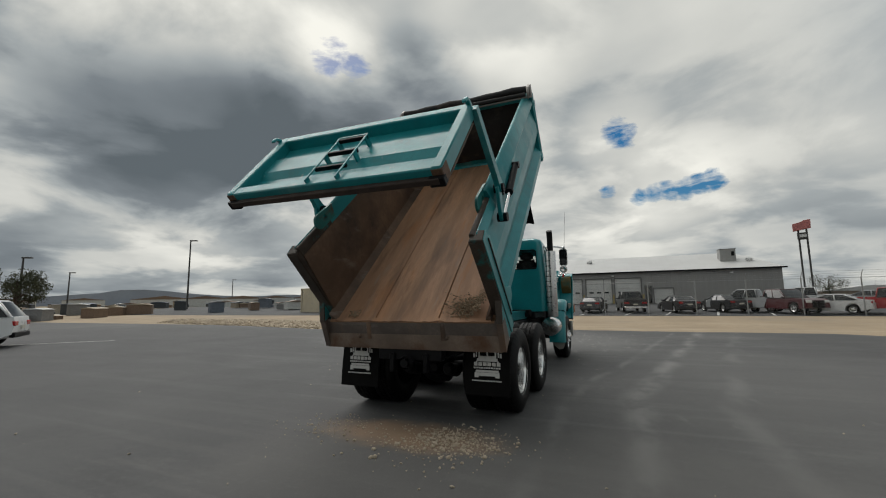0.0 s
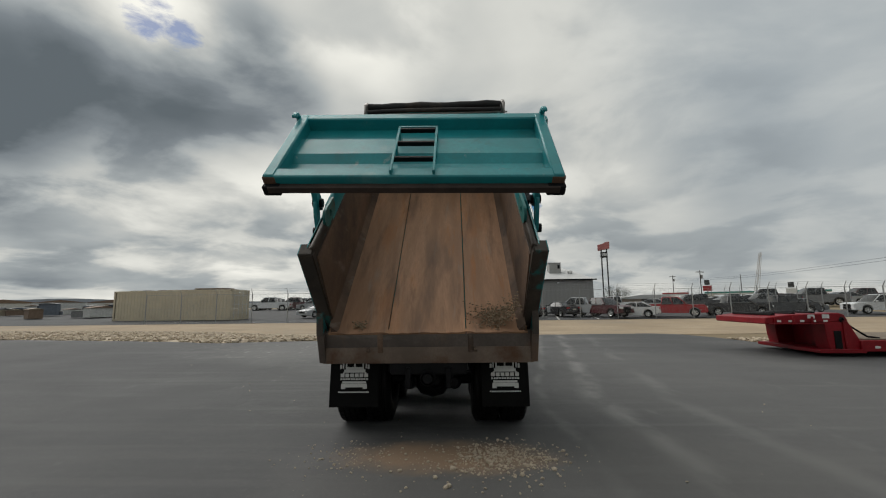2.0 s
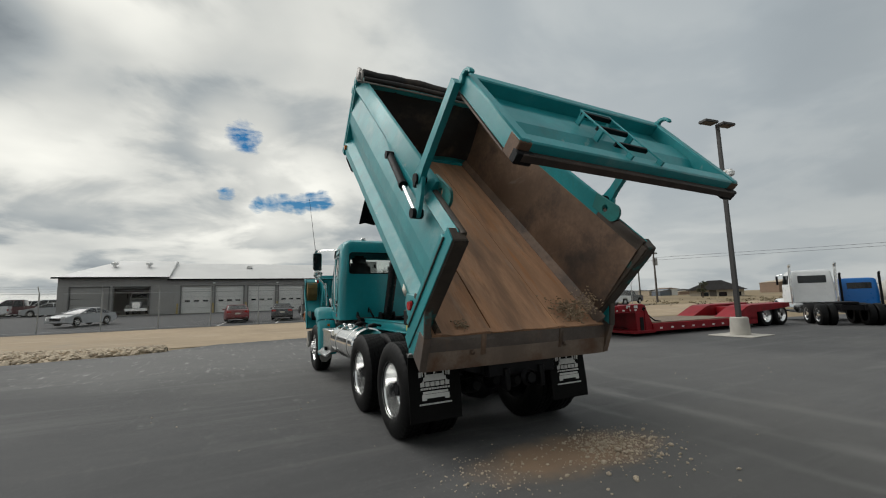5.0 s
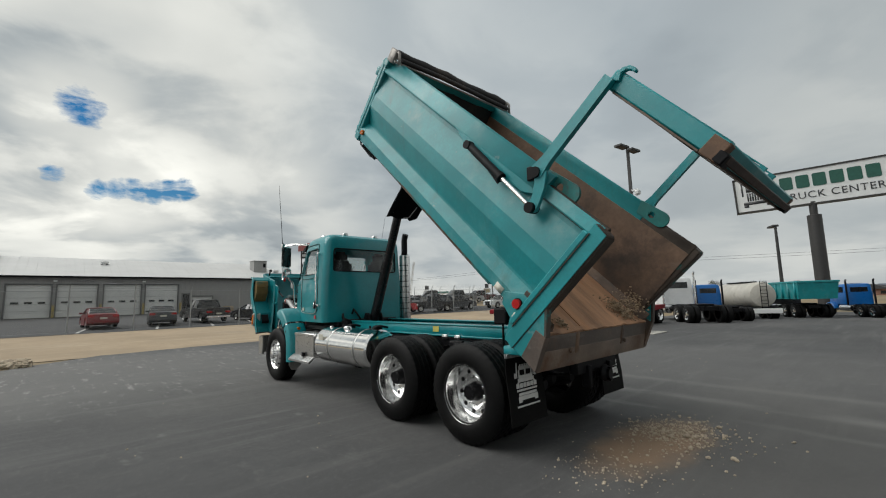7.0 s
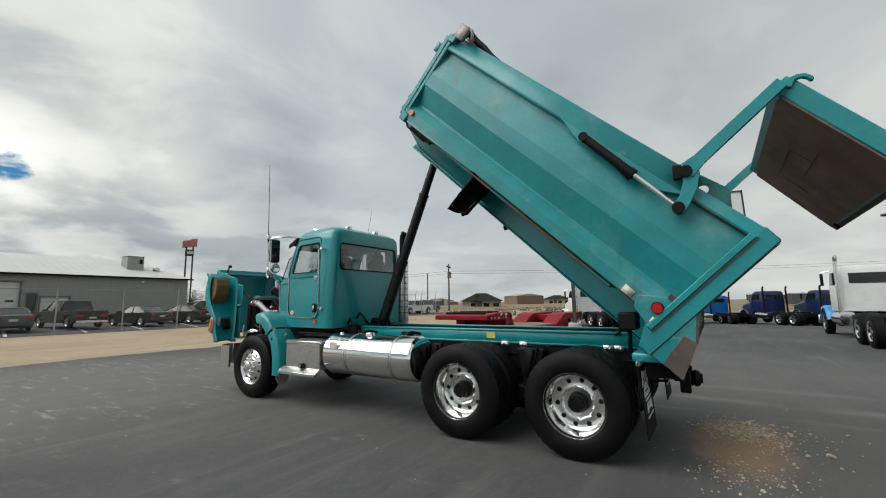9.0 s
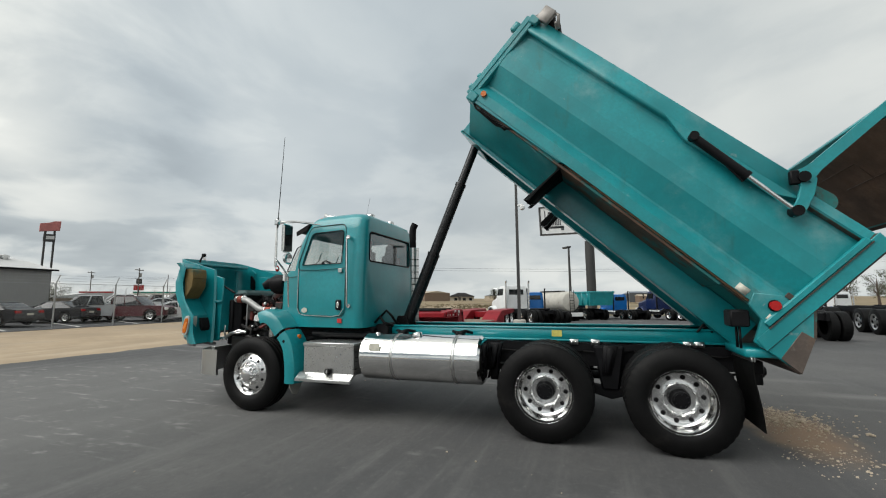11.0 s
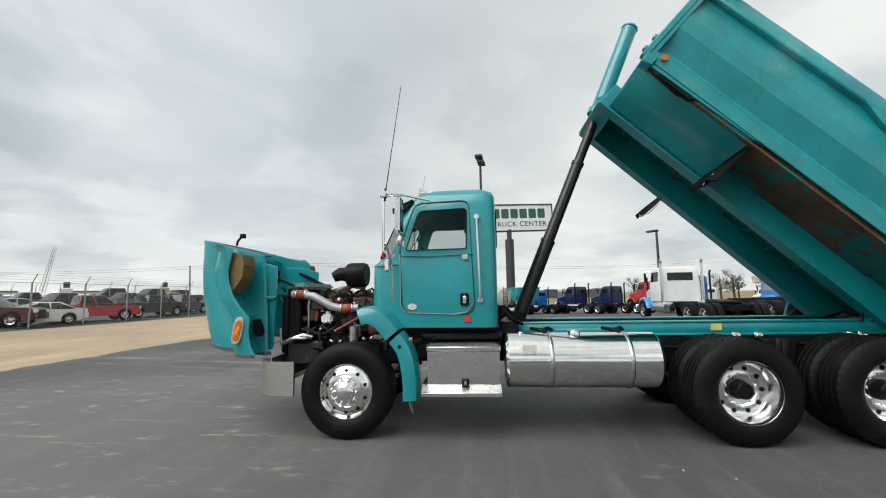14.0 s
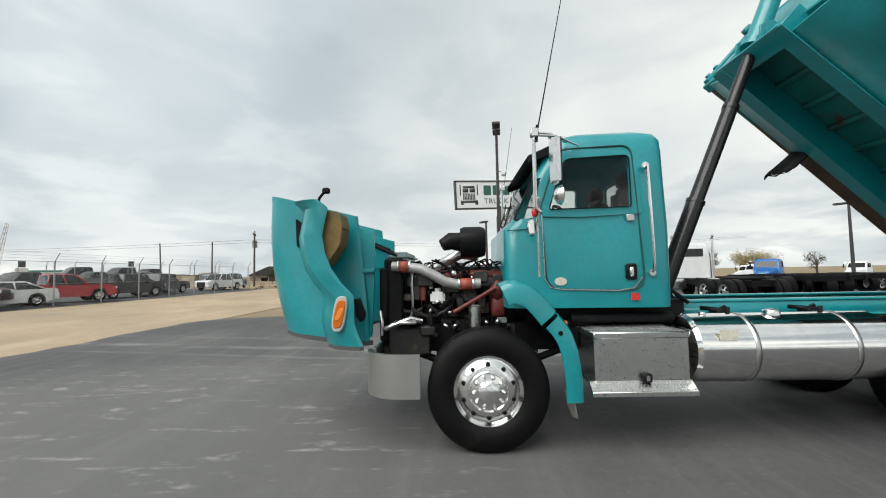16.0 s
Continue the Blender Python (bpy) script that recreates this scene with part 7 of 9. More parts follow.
def small_wheel(parent, x, y, r, w, rim=ALU):
    s = -1 if x < 0 else 1
    b = lathe(B(), [(0, r * 0.62), (s * -0.01 + 0, r * 0.93), (s * 0.03 * -1, r), (-s * (w - 0.03), r), (-s * w, r * 0.93), (-s * w, r * 0.6)], (x, y, r), "x", 24)
    o = part("tyre", b, RUBBER, parent)
    b = lathe(B(), [(-s * 0.10, r * 0.63), (0.0, r * 0.64), (-s * 0.02, r * 0.52), (-s * 0.05, r * 0.45), (-s * 0.02, r * 0.2), (-s * 0.015, 0.005)], (x, y, r), "x", 18)
    part("rim", b, rim, o)
    b = ring_of(B(), 5, r * 0.38, -0.004, 0.01, r * 0.13, 0, 6)
    bmesh.ops.transform(b, matrix=pose(x - s * 0.02, y, r), verts=b.verts)
    tagged(part("spoke_gap", b, BLACK, o), kind="stuff")


def car(m, style, colour, label, rim=ALU):
    """A car facing +y. Body with wheel openings, glass house, roof, lamps, bumpers, wheels."""
    c = thing({"sedan": "sedan_car", "suv": "sport_utility_car", "pickup": "pickup_truck"}[style], label, {"sedan": "car", "suv": "car", "pickup": "pickup truck"}[style], "parked vehicles", m=m)
    P = PAINTS[colour]
    if style == "sedan":
        L, W, r, wb, zb = 2.38, 0.90, 0.33, 1.38, 0.20
        top = [(-2.38, 0.42), (-2.40, 0.72), (-2.34, 0.96), (-1.72, 1.02), (-0.8, 0.96), (0.95, 0.95), (1.75, 0.84), (2.22, 0.70), (2.38, 0.52), (2.38, 0.30)]
        belt, roofz = (-1.85, 1.12), 1.43
        roof_y = (-1.0, 0.15)
        zbelt = 0.96
    elif style == "suv":
        L, W, r, wb, zb = 2.25, 0.91, 0.36, 1.33, 0.26
        top = [(-2.20, 0.45), (-2.25, 0.80), (-2.20, 1.05), (-1.6, 1.06), (0.9, 1.03), (1.7, 0.96), (2.12, 0.80), (2.25, 0.6), (2.25, 0.36)]
        belt, roofz = (-2.16, 1.10), 1.62
        roof_y = (-1.75, 0.15)
        zbelt = 1.04
    else:
        L, W, r, wb, zb = 2.85, 0.98, 0.40, 1.80, 0.36
        top = [(-2.85, 0.55), (-2.85, 1.18), (-0.95, 1.18), (-0.9, 1.14), (1.15, 1.14), (2.5, 1.10), (2.80, 0.98), (2.85, 0.62), (2.82, 0.42)]
        belt, roofz = (-0.95, 1.30), 1.86
        roof_y = (-0.80, 0.55)
        zbelt = 1.14
    def archpts(yc, back):
        a = [(yc + (r + 0.07) * math.cos(radians(t)), r + (r + 0.07) * math.sin(radians(t))) for t in range(0, 181, 20)]
        return [p for p in a if p[1] > zb]
    line = top + [(wb + r + 0.07, zb)] + archpts(wb, 0) + [(wb - r - 0.07, zb), (-wb + r + 0.07, zb)] + archpts(-wb, 0) + [(-wb - r - 0.07, zb)]
    b = prism(B(), line, -W, W, "x")
    for v in b.verts:
        v.co.x *= 1 - 0.10 * max(0, (v.co.z - 0.62)) - 0.06 * max(0, abs(v.co.y) - L + 0.5)
    sharp = [e for e in b.edges if len(e.link_faces) == 2 and e.calc_face_angle(0) > 1.0 and min(v.co.z for v in e.verts) > 0.5 and abs(e.verts[0].co.x * e.verts[1].co.x) > 0.5 and (e.verts[0].co.x > 0) == (e.verts[1].co.x > 0)]
    bmesh.ops.bevel(b, geom=sharp, offset=0.06, segments=2, affect="EDGES", clamp_overlap=True)
    part("body", b, P, c)
    w0, w1 = W * 0.93, W * 0.74
    lower = rounded([(-w0, belt[0]), (w0, belt[0]), (w0, belt[1]), (-w0, belt[1])], 0.14, 3)
    upper = rounded([(-w1, roof_y[0]), (w1, roof_y[0]), (w1, roof_y[1]), (-w1, roof_y[1])], 0.14, 3)
    mid = [(a[0] * 0.25 + d[0] * 0.75, a[1] * 0.2 + d[1] * 0.8) for a, d in zip(lower, upper)]
    b = loft(B(), [[(x, y, zbelt) for x, y in lower], [(x, y, roofz - 0.12) for x, y in mid], [(x, y, roofz - 0.05) for x, y in upper]])
    glass = part("glass_house", b, GLASS, c, "dark tinted windows")
    b = loft(B(), [[(x * 1.02, y, roofz - 0.09) for x, y in upper], [(x * 1.01, y, roofz - 0.03) for x, y in upper], [(x * 0.8, roof_y[0] + (y - roof_y[0]) * 0.9 + 0.06, roofz) for x, y in upper]])
    part("roof", b, P, c)
    b = B()
    for s in (-1, 1):
        for ya, yb in ((belt[0] + 0.05, roof_y[0] + 0.03), ((belt[0] + belt[1]) * 0.5 - 0.1, (roof_y[0] + roof_y[1]) * 0.5), (belt[1] - 0.05, roof_y[1] - 0.03)):
            pipe(b, [(s * (w0 + 0.005), ya, zbelt), (s * (w1 + 0.02), yb, roofz - 0.07)], 0.035, 6)
    pieces("pillar", b, P, c)
    if style == "pickup":
        b = box(B(), (-W * 0.84, -2.75, 1.0), (W * 0.84, -1.05, 1.185))
        part("cargo_bed", b, BLACK, c)
    for s in (-1, 1):
        b = box(B(), (min(s * 0.45, s * W * 0.92), L - 0.14, 0.62 if style != "pickup" else 0.80), (max(s * 0.45, s * W * 0.92), L - 0.005, 0.76 if style != "pickup" else 0.98), 0.02)
        part("headlight", b, WHITE, c)
        b = box(B(), (min(s * 0.50, s * W * 0.93), -L - 0.012, 0.74), (max(s * 0.50, s * W * 0.93), -L + 0.10, 0.90), 0.02)
        part("tail_light", b, RED_LENS, c)
        b = box(B(), (min(s * W * 0.95, s * (W + 0.14)), belt[1] - 0.35, zbelt), (max(s * W * 0.95, s * (W + 0.14)), belt[1] - 0.22, zbelt + 0.13), 0.02)
        part("mirror", b, P, c)
    b = box(B(), (-W * 0.5, L - 0.06, 0.42), (W * 0.5, L + 0.01, 0.66 if style != "pickup" else 0.95), 0.02)
    part("grille", b, BLACK, c)
    b = box(B(), (-W * 0.92, -L - 0.03, 0.34), (W * 0.92, -L + 0.12, 0.52), 0.03)
    part("bumper", b, BLACK if style == "suv" else (CHROME if style == "pickup" else P), c)
    part("plate", box(B(), (-0.2, -L - 0.035, 0.62), (0.2, -L - 0.02, 0.75)), STICKER, c)
    for s in (-1, 1):
        for y in (wb, -wb):
            small_wheel(c, s * (W - 0.02), y, r, 0.22, rim)
    return c


def head(x, y, a):
    return pose(x, y, gz(y) - 0.006 if y > 20 else 0.0, 0, 0, a) @ Matrix.Scale(0.76 if 20 < y < 40 else 1.0, 4)


car(head(-18.8, 0.75, 145), "suv", "white", "white sport utility car with black lower trim")
car(head(-2.55, 27.0, 3), "sedan", "dark_red", "red sedan parked nose towards the shop")
car(head(0.35, 26.9, -6), "sedan", "charcoal", "dark grey sedan with pale rear window")
car(head(2.75, 27.4, 8), "pickup", "black", "black pickup truck with open tailgate side")
car(head(5.65, 26.8, 16), "sedan", "black", "black sedan parked on the lot")
car(head(8.3, 27.3, 22), "sedan", "black", "black sedan parked on the lot")
car(head(9.6, 27.0, 62), "pickup", "silver", "silver pickup truck with a cap, behind the fence")
car(head(11.1, 25.8, -152), "pickup", "maroon", "dark maroon pickup truck behind the fence")
car(head(13.0, 25.2, 62), "sedan", "white", "white sedan behind the fence")
car(head(15.9, 25.3, -118), "pickup", "red", "red pickup truck with a dark grille")
car(head(20.5, 25.6, -100), "pickup", "black", "black pickup truck behind the fence")
car(head(24.5, 26.4, -95), "pickup", "charcoal", "dark grey pickup truck behind the fence")
car(head(27.6, 28.6, -80), "sedan", "grey", "grey sedan behind the fence")
car(head(31.0, 25.8, 82), "pickup", "white", "white pickup truck with a dark load, behind the fence")
car(head(13.6, 30.5, 70), "pickup", "white", "white pickup truck in the second row")
car(head(17.6, 32.5, 60), "sedan", "silver", "silver sedan in the second row")
car(head(21.4, 33.0, 80), "pickup", "charcoal", "dark grey pickup truck in the second row")
car(head(34.2, 26.4, 100), "pickup", "black", "black pickup truck on the open ground")
car(head(25.5, 35.0, 85), "sedan", "silver", "silver sedan in the second row")
car(head(30.0, 36.0, 80), "pickup", "grey", "grey pickup truck in the second row")
# more of the same kinds, parked in the rows behind
rnd = random.Random(88)
stock = [car(head(38.0, 40.0, 70), "pickup", "grey", "grey work pickup truck in the far rows"), car(head(34.0, 41.0, 60), "pickup", "charcoal", "dark pickup truck in the far rows"), car(head(42.0, 41.5, 75), "sedan", "silver", "silver sedan in the far rows"), car(head(46.0, 43.0, 75), "pickup", "maroon", "maroon pickup truck in the far rows")]
for i in range(26):
    f = i % 13
    x, y = 29.0 + 3.1 * f + rnd.uniform(-0.6, 0.6), 45.0 + 1.1 * f + 9.0 * (i // 13) + rnd.uniform(-0.8, 0.8)
    copy_thing(stock[rnd.randrange(4)], pose(x, y, gz(y) - 0.03, 0, 0, rnd.choice((70, 80, -100, -95, 60))) @ Matrix.Scale(0.8, 4))
car(head(-11.2, 29.5, 150), "sedan", "silver", "silver sedan standing on the open lot")
for i, (x, y, a, st, co) in enumerate(((-25.5, 52, 100, "pickup", "white"), (-23.2, 55, 95, "pickup", "maroon"), (-21.0, 57, 90, "pickup", "white"), (-19.6, 53, 80, "sedan", "silver"), (-27.5, 58, 100, "pickup", "charcoal"), (-24.0, 62, 90, "pickup", "white"), (-21.5, 66, 90, "sedan", "red"), (-29.5, 64, 90, "pickup", "white"))):
    car(head(x, y, a), st, co, {"pickup": "pickup truck", "sedan": "sedan"}[st] + " in the row beside the shop, " + co)


def tractor(m, cab_c, hood_c, label, wb=4.9, sleeper=False, fender_c=None, stacks=True):
    """A road tractor facing +y, its tandem at the origin."""
    c = thing("road_tractor", label, "semi truck", "trucks in the yard", m=m)
    CP, HP = PAINTS[cab_c], PAINTS[hood_c]
    b = B()
    for s in (-1, 1):
        box(b, (s * 0.42 - 0.05, -1.3, 0.70), (s * 0.42 + 0.05, wb + 0.9, 0.96))
    for y in (-1.2, -0.1, 1.2, 2.2):
        box(b, (-0.4, y, 0.72), (0.4, y + 0.12, 0.94))
    part("frame", b, BLACK, c)
    yb, yf = wb - 2.15, wb - 0.75
    rings = []
    for z, w, y0, y1 in ((1.0, 0.98, yb, yf), (1.95, 0.98, yb, yf), (2.05, 0.96, yb, yf - 0.05), (2.62, 0.90, yb + 0.02, yf - 0.32), (2.72, 0.82, yb + 0.08, yf - 0.42), (2.76, 0.6, yb + 0.2, yf - 0.55)):
        rings.append([(x, y, z) for x, y in rounded([(-w, y0), (w, y0), (w, y1), (-w, y1)], 0.10, 3)])
    cb = part("cab", loft(B(), rings), CP, c)
    part("rear_window", box(B(), (-0.62, yb - 0.012, 2.05), (0.62, yb + 0.02, 2.45), 0.008), GLASS, cb)
    for s in (-1, 1):
        b = prism(B(), [(yf - 0.15, 2.0), (yf - 0.38, 2.5), (yf - 1.05, 2.5), (yf - 1.05, 2.0)], s * 0.90, s * 0.972, "x")
        part("door_window", b, GLASS, cb)
        b = box(B(), (s * 1.16 - 0.05, yf - 0.02, 2.0), (s * 1.16 + 0.05, yf + 0.08, 2.5), 0.02)
        mm = part("mirror", b, BLACK, cb)
        part("mirror_arm", pipe(B(), [(s * 0.9, yf - 0.1, 2.6), (s * 1.16, yf + 0.03, 2.55)], 0.02, 6), CHROME, mm)
    b = prism(B(), [(-0.80, 2.02), (0.80, 2.02), (0.74, 2.55), (-0.74, 2.55)], 0, 0.02, "y", m=Matrix.Translation((0, yf - 0.05, 0)) @ pose(0, 0, 0) )
    for v in b.verts:
        v.co.y -= (v.co.z - 2.02) * 0.50 - 0.02
    part("windscreen", b, GLASS, cb)
    rings = []
    for y, w, z in ((yf - 0.02, 0.86, 1.92), (yf + 0.5, 0.74, 1.86), (wb + 0.35, 0.62, 1.72), (wb + 0.80, 0.56, 1.62), (wb + 0.86, 0.50, 1.5)):
        rings.append([(-w, y, 0.86), (w, y, 0.86), (w, y, z - 0.16), (w - 0.14, y, z), (-w + 0.14, y, z), (-w, y, z - 0.16)])
    hd = part("hood", loft(B(), rings), HP, c)
    part("grille", box(B(), (-0.42, wb + 0.84, 0.80), (0.42, wb + 0.90, 1.48), 0.02), CHROME, hd)
    for s in (-1, 1):
        pts = [(wb + 0.66 * math.cos(radians(t)), 0.52 + 0.68 * math.sin(radians(t))) for t in range(0, 171, 17)]
        f = part("fender", arch(pts[::-1], s * 0.55, s * 1.12, 0.10, 0.03), PAINTS[fender_c or hood_c], hd)
        part("headlight", box(B(), (s * 0.78 - 0.12, wb + 0.66, 0.86), (s * 0.78 + 0.12, wb + 0.84, 1.08), 0.03), WHITE, hd)
        if fender_c:
            sub_pts = pts[::-1][5:8]
            part("stripe", arch(sub_pts, s * 0.62, s * 1.125, 0.11, 0.05), PAINTS["white"], f)
    part("bumper", box(B(), (-1.15, wb + 0.86, 0.40), (1.15, wb + 1.02, 0.78), 0.03), CHROME, c)
    for s in (-1, 1):
        b = lathe(B(), [(yb - 0.6, 0.01), (yb - 0.58, 0.27), (yb + 0.85, 0.27), (yb + 0.87, 0.01)], (s * 0.85, 0, 0.72), "y", 20)
        part("fuel_tank", b, CHROME, c)
        if stacks:
            b = tube(B(), (s * 0.98, yb - 0.16, 0.9), (s * 0.98, yb - 0.16, 2.9), 0.07)
            pipe(b, [(s * 0.98, yb - 0.16, 2.88), (s * 0.98, yb - 0.18, 3.02), (s * 0.98, yb - 0.26, 3.1)], 0.065, 10)
            part("exhaust_pipe", b, CHROME if cab_c == "white" else BLACK, c)
        for y in (-0.66, 0.66):
            for x0 in (1.16, 0.82):
                small_wheel(c, s * x0, y, 0.5, 0.28, CHROME if x0 > 1 else BLACK)
        small_wheel(c, s * 1.12, wb, 0.5, 0.28, CHROME)
    part("fifth_wheel", box(B(), (-0.45, -0.6, 0.96), (0.45, 0.5, 1.08), 0.03), BLACK, c)
    return c


def yardpose(x, y, az, k=1.0):
    """az: compass-like heading from +y towards +x; the far end of the yard lies a little lower."""
    return pose(x, y, -0.018 * max(0.0, x - 19.0), 0, 0, -az) @ Matrix.Scale(k, 4)


tractor(pose(-11.15, SY + 6.6, SZ + 0.02, 0, 0, 180) @ Matrix.Scale(0.8, 4), "white", "white", "white tractor standing inside the open workshop bay", 4.6, stacks=False)
tractor(yardpose(13.0, -6.2, 90), "white", "white", "white day cab tractor with a blue fender stripe", 5.7, fender_c="cyan")
tractor(yardpose(19.7, 3.7, 50, 0.86), "white", "white", "white day cab tractor with tall chrome stacks", 5.2)
tractor(yardpose(22.1, 3.1, 52, 0.72), "blue", "blue", "bright blue day cab tractor beside a white one", 5.2)
tractor(yardpose(29.0, -5.65, 57, 0.8), "navy", "navy", "navy blue day cab tractor in the far row", 4.6)
tractor(yardpose(28.9, -8.55, 57, 0.8), "navy", "navy", "navy blue day cab tractor in the far row", 4.6)
tractor(yardpose(30.5, -2.45, 57, 0.72), "blue", "blue", "bright blue tractor in the far row", 4.6)
tractor(yardpose(29.2, 0.75, 58, 0.8), "charcoal", "charcoal", "dark truck that carries a teal dump bed", 4.8, stacks=False)
tractor(yardpose(24.0, -13.5, 60), "blue", "blue", "bright blue tractor far along the yard", 5.0)
tractor(yardpose(36.5, -20.0, 70, 0.8), "white", "white", "white tractor far along the yard", 5.0)
tractor(yardpose(34.0, -14.0, 70), "red", "red", "red tractor at the end of the yard", 5.0)
tractor(yardpose(40.0, -29.0, 60, 0.8), "white", "white", "white tractor at the end of the yard", 5.0)
tractor(yardpose(27.6, -18.9, 320, 0.8), "blue", "blue", "bright blue truck facing the yard, beyond the bare frames", 4.6, stacks=False)
for x, y, h in ((38.0, -36.0, 335), (45.7, -30.9, 340)):
    tractor(yardpose(x, y, h, 0.8), "white", "white", "white truck in the far corner of the yard", 4.6, stacks=False)
# teal dump bed on the blue truck
m = yardpose(29.2, 0.75, 58) @ Matrix.Diagonal((0.82, 0.82, 1.0, 1))
tb = thing("teal_dump_bed", "small teal dump bed on a blue truck", "dump bed", m=m)
b = B()
loft(b, [[(-1.15, -1.6, 1.12), (1.15, -1.6, 1.12), (1.15, 2.3, 1.12), (-1.15, 2.3, 1.12)], [(-1.22, -1.8, 2.1), (1.22, -1.8, 2.1), (1.22, 2.4, 2.1), (-1.22, 2.4, 2.1)]])
part("bed", b, TEAL_WORN, tb)
b = B()
for y in (-1.4, -0.5, 0.4, 1.3, 2.1):
    for s in (-1, 1):
        box(b, (s * 1.22 - 0.05, y, 1.15), (s * 1.22 + 0.05, y + 0.12, 2.1))
pieces("rib", b, TEAL_WORN, tb)
part("top_rail", box(B(), (-1.28, -1.85, 2.06), (1.28, 2.45, 2.18), 0.02), TEAL_WORN, tb)
# tank trailer
tk = thing("tank_trailer", "white tank trailer with a ladder at its end", "trailer", m=yardpose(27.7, 3.6, 58, 0.8))
b = lathe(B(), [(-3.6, 0.02), (-3.58, 0.5), (-3.45, 0.8), (-3.2, 0.92), (3.2, 0.92), (3.45, 0.8), (3.6, 0.1)], (0, 0, 1.75), "y", 32)
part("tank", b, material("dull_cream_tank", (0.46, 0.44, 0.39), 0.45, spread=0.12, scale=1.2, stain=(0.25, 0.22, 0.17), stain_at=(0.55, 0.75), stain_scale=2), tk)
b = B()
for s in (-0.2, 0.2):
    tube(b, (s, -3.66, 0.8), (s, -3.66, 2.75), 0.025)
for i in range(8):
    tube(b, (-0.2, -3.66, 0.9 + 0.24 * i), (0.2, -3.66, 0.9 + 0.24 * i), 0.018)
part("ladder", b, BLACK, tk)
part("walkway", box(B(), (-0.3, -2.0, 2.66), (0.3, 2.0, 2.76), 0.01), BLACK, tk)
part("chassis", box(B(), (-0.5, -3.4, 0.6), (0.5, 3.2, 0.86), 0.02), BLACK, tk)
part("bumper", box(B(), (-1.0, -3.75, 0.45), (1.0, -3.6, 0.8), 0.02), WHITE, tk)
for s in (-1, 1):
    for y in (-2.6, -1.3):
        small_wheel(tk, s * 1.1, y, 0.5, 0.5, CHROME)
# bare frames of more trucks
for i, (x, y, a) in enumerate(((17.5, -11.0, 95), (19.5, -13.6, 95), (21.5, -16.5, 80), (24.5, -18.5, 60), (25.5, -22.0, 75), (22.0, -20.5, 100))):
    fr = thing("truck_chassis", "bare black truck chassis without a body", "truck chassis", "bare chassis", m=yardpose(x, y, a))
    b = B()
    for s in (-1, 1):
        box(b, (s * 0.42 - 0.05, -4, 0.80), (s * 0.42 + 0.05, 3.4, 1.06))
    for k in range(7):
        box(b, (-0.4, -3.9 + 1.15 * k, 0.82), (0.4, -3.75 + 1.15 * k, 1.04))
    part("rail", b, BLACK, fr)
    for s in (-1, 1):
        for yy in (-2.0, -0.7, 2.6):
            small_wheel(fr, s * 1.1, yy, 0.5, 0.5, ALU)

# ---- red lowboy trailer ----
low = thing("lowboy_trailer", "red lowboy trailer with gooseneck and white reflector marks", "trailer", m=pose(9.0, 6.95, 0, 0, 0, -4))
b = B()
prism(b, [(-0.50, 0.84), (-0.50, 1.01), (0.1, 1.08), (1.30, 1.12), (1.44, 1.08), (1.52, 0.90), (0.90, 0.88), (0.30, 0.86)], -1.18, 1.18, "y", 0.02)
for y0, y1 in ((-1.18, -0.72), (0.72, 1.18)):
    prism(b, [(1.50, 0.91), (1.72, 0.46), (1.72, 0.12), (1.02, 0.12), (0.96, 0.45), (0.93, 0.89)], y0, y1, "y", 0.015)
prism(b, [(1.50, 0.91), (1.72, 0.46), (1.72, 0.12), (1.45, 0.12), (1.40, 0.89)], -0.72, 0.72, "y", 0.01)
neck = part("gooseneck", b, RED, low)
for s in (-1, 1):
    for x, w in ((-0.28, 0.05), (0.16, 0.05), (0.62, 0.05)):
        part("rib", box(B(), (x, s * 1.2 - 0.02, 0.83), (x + w, s * 1.2 + 0.02, 1.03), 0.006), RED, neck)
    part("side_flange", box(B(), (-0.40, s * 1.2 - 0.035, 0.835), (0.92, s * 1.2 + 0.035, 0.865), 0.006), RED, neck)
    part("leg_pocket", box(B(), (1.13, s * 1.185 - 0.012, 0.16), (1.30, s * 1.185 + 0.012, 0.66), 0.004), BLACK, neck, "dark opening for the landing leg")
    part("web_plate", box(B(), (1.36, s * 1.19 - 0.02, 0.14), (1.41, s * 1.19 + 0.02, 0.92), 0.004), RED, neck)
    part("tie_ring", lathe(B(), [(s * 1.19, 0.03), (s * 1.215, 0.05), (s * 1.19, 0.07)], (1.35, 0, 0.94), "y", 12), BLACK, neck)
for x in (-0.15, 0.35, 0.85):
    part("cross_bar", box(B(), (x, -0.9, 1.05 + 0.03 * (x + 0.4)), (x + 0.10, 0.9, 1.115 + 0.03 * (x + 0.4)), 0.01), BLACK, neck)
b = box(B(), (0.72, -1.25, 0.10), (1.8, 1.25, 0.20), 0.01)
part("foot_plate", b, RED, low)
b = box(B(), (1.7, -1.25, 0.14), (7.5, 1.25, 0.42), 0.015)
deck = part("deck", b, RED, low)
for i in range(8):
    y = -1.16 + 0.305 * i
    part("plank", box(B(), (1.85, y, 0.42), (6.5, y + 0.27, 0.455), 0.006), material("weathered_plank", (0.20, 0.16, 0.12), 0.9, spread=0.25, scale=3, stretch=(0.3, 3, 3)) if i == 0 else bpy.data.materials["weathered_plank"], deck)
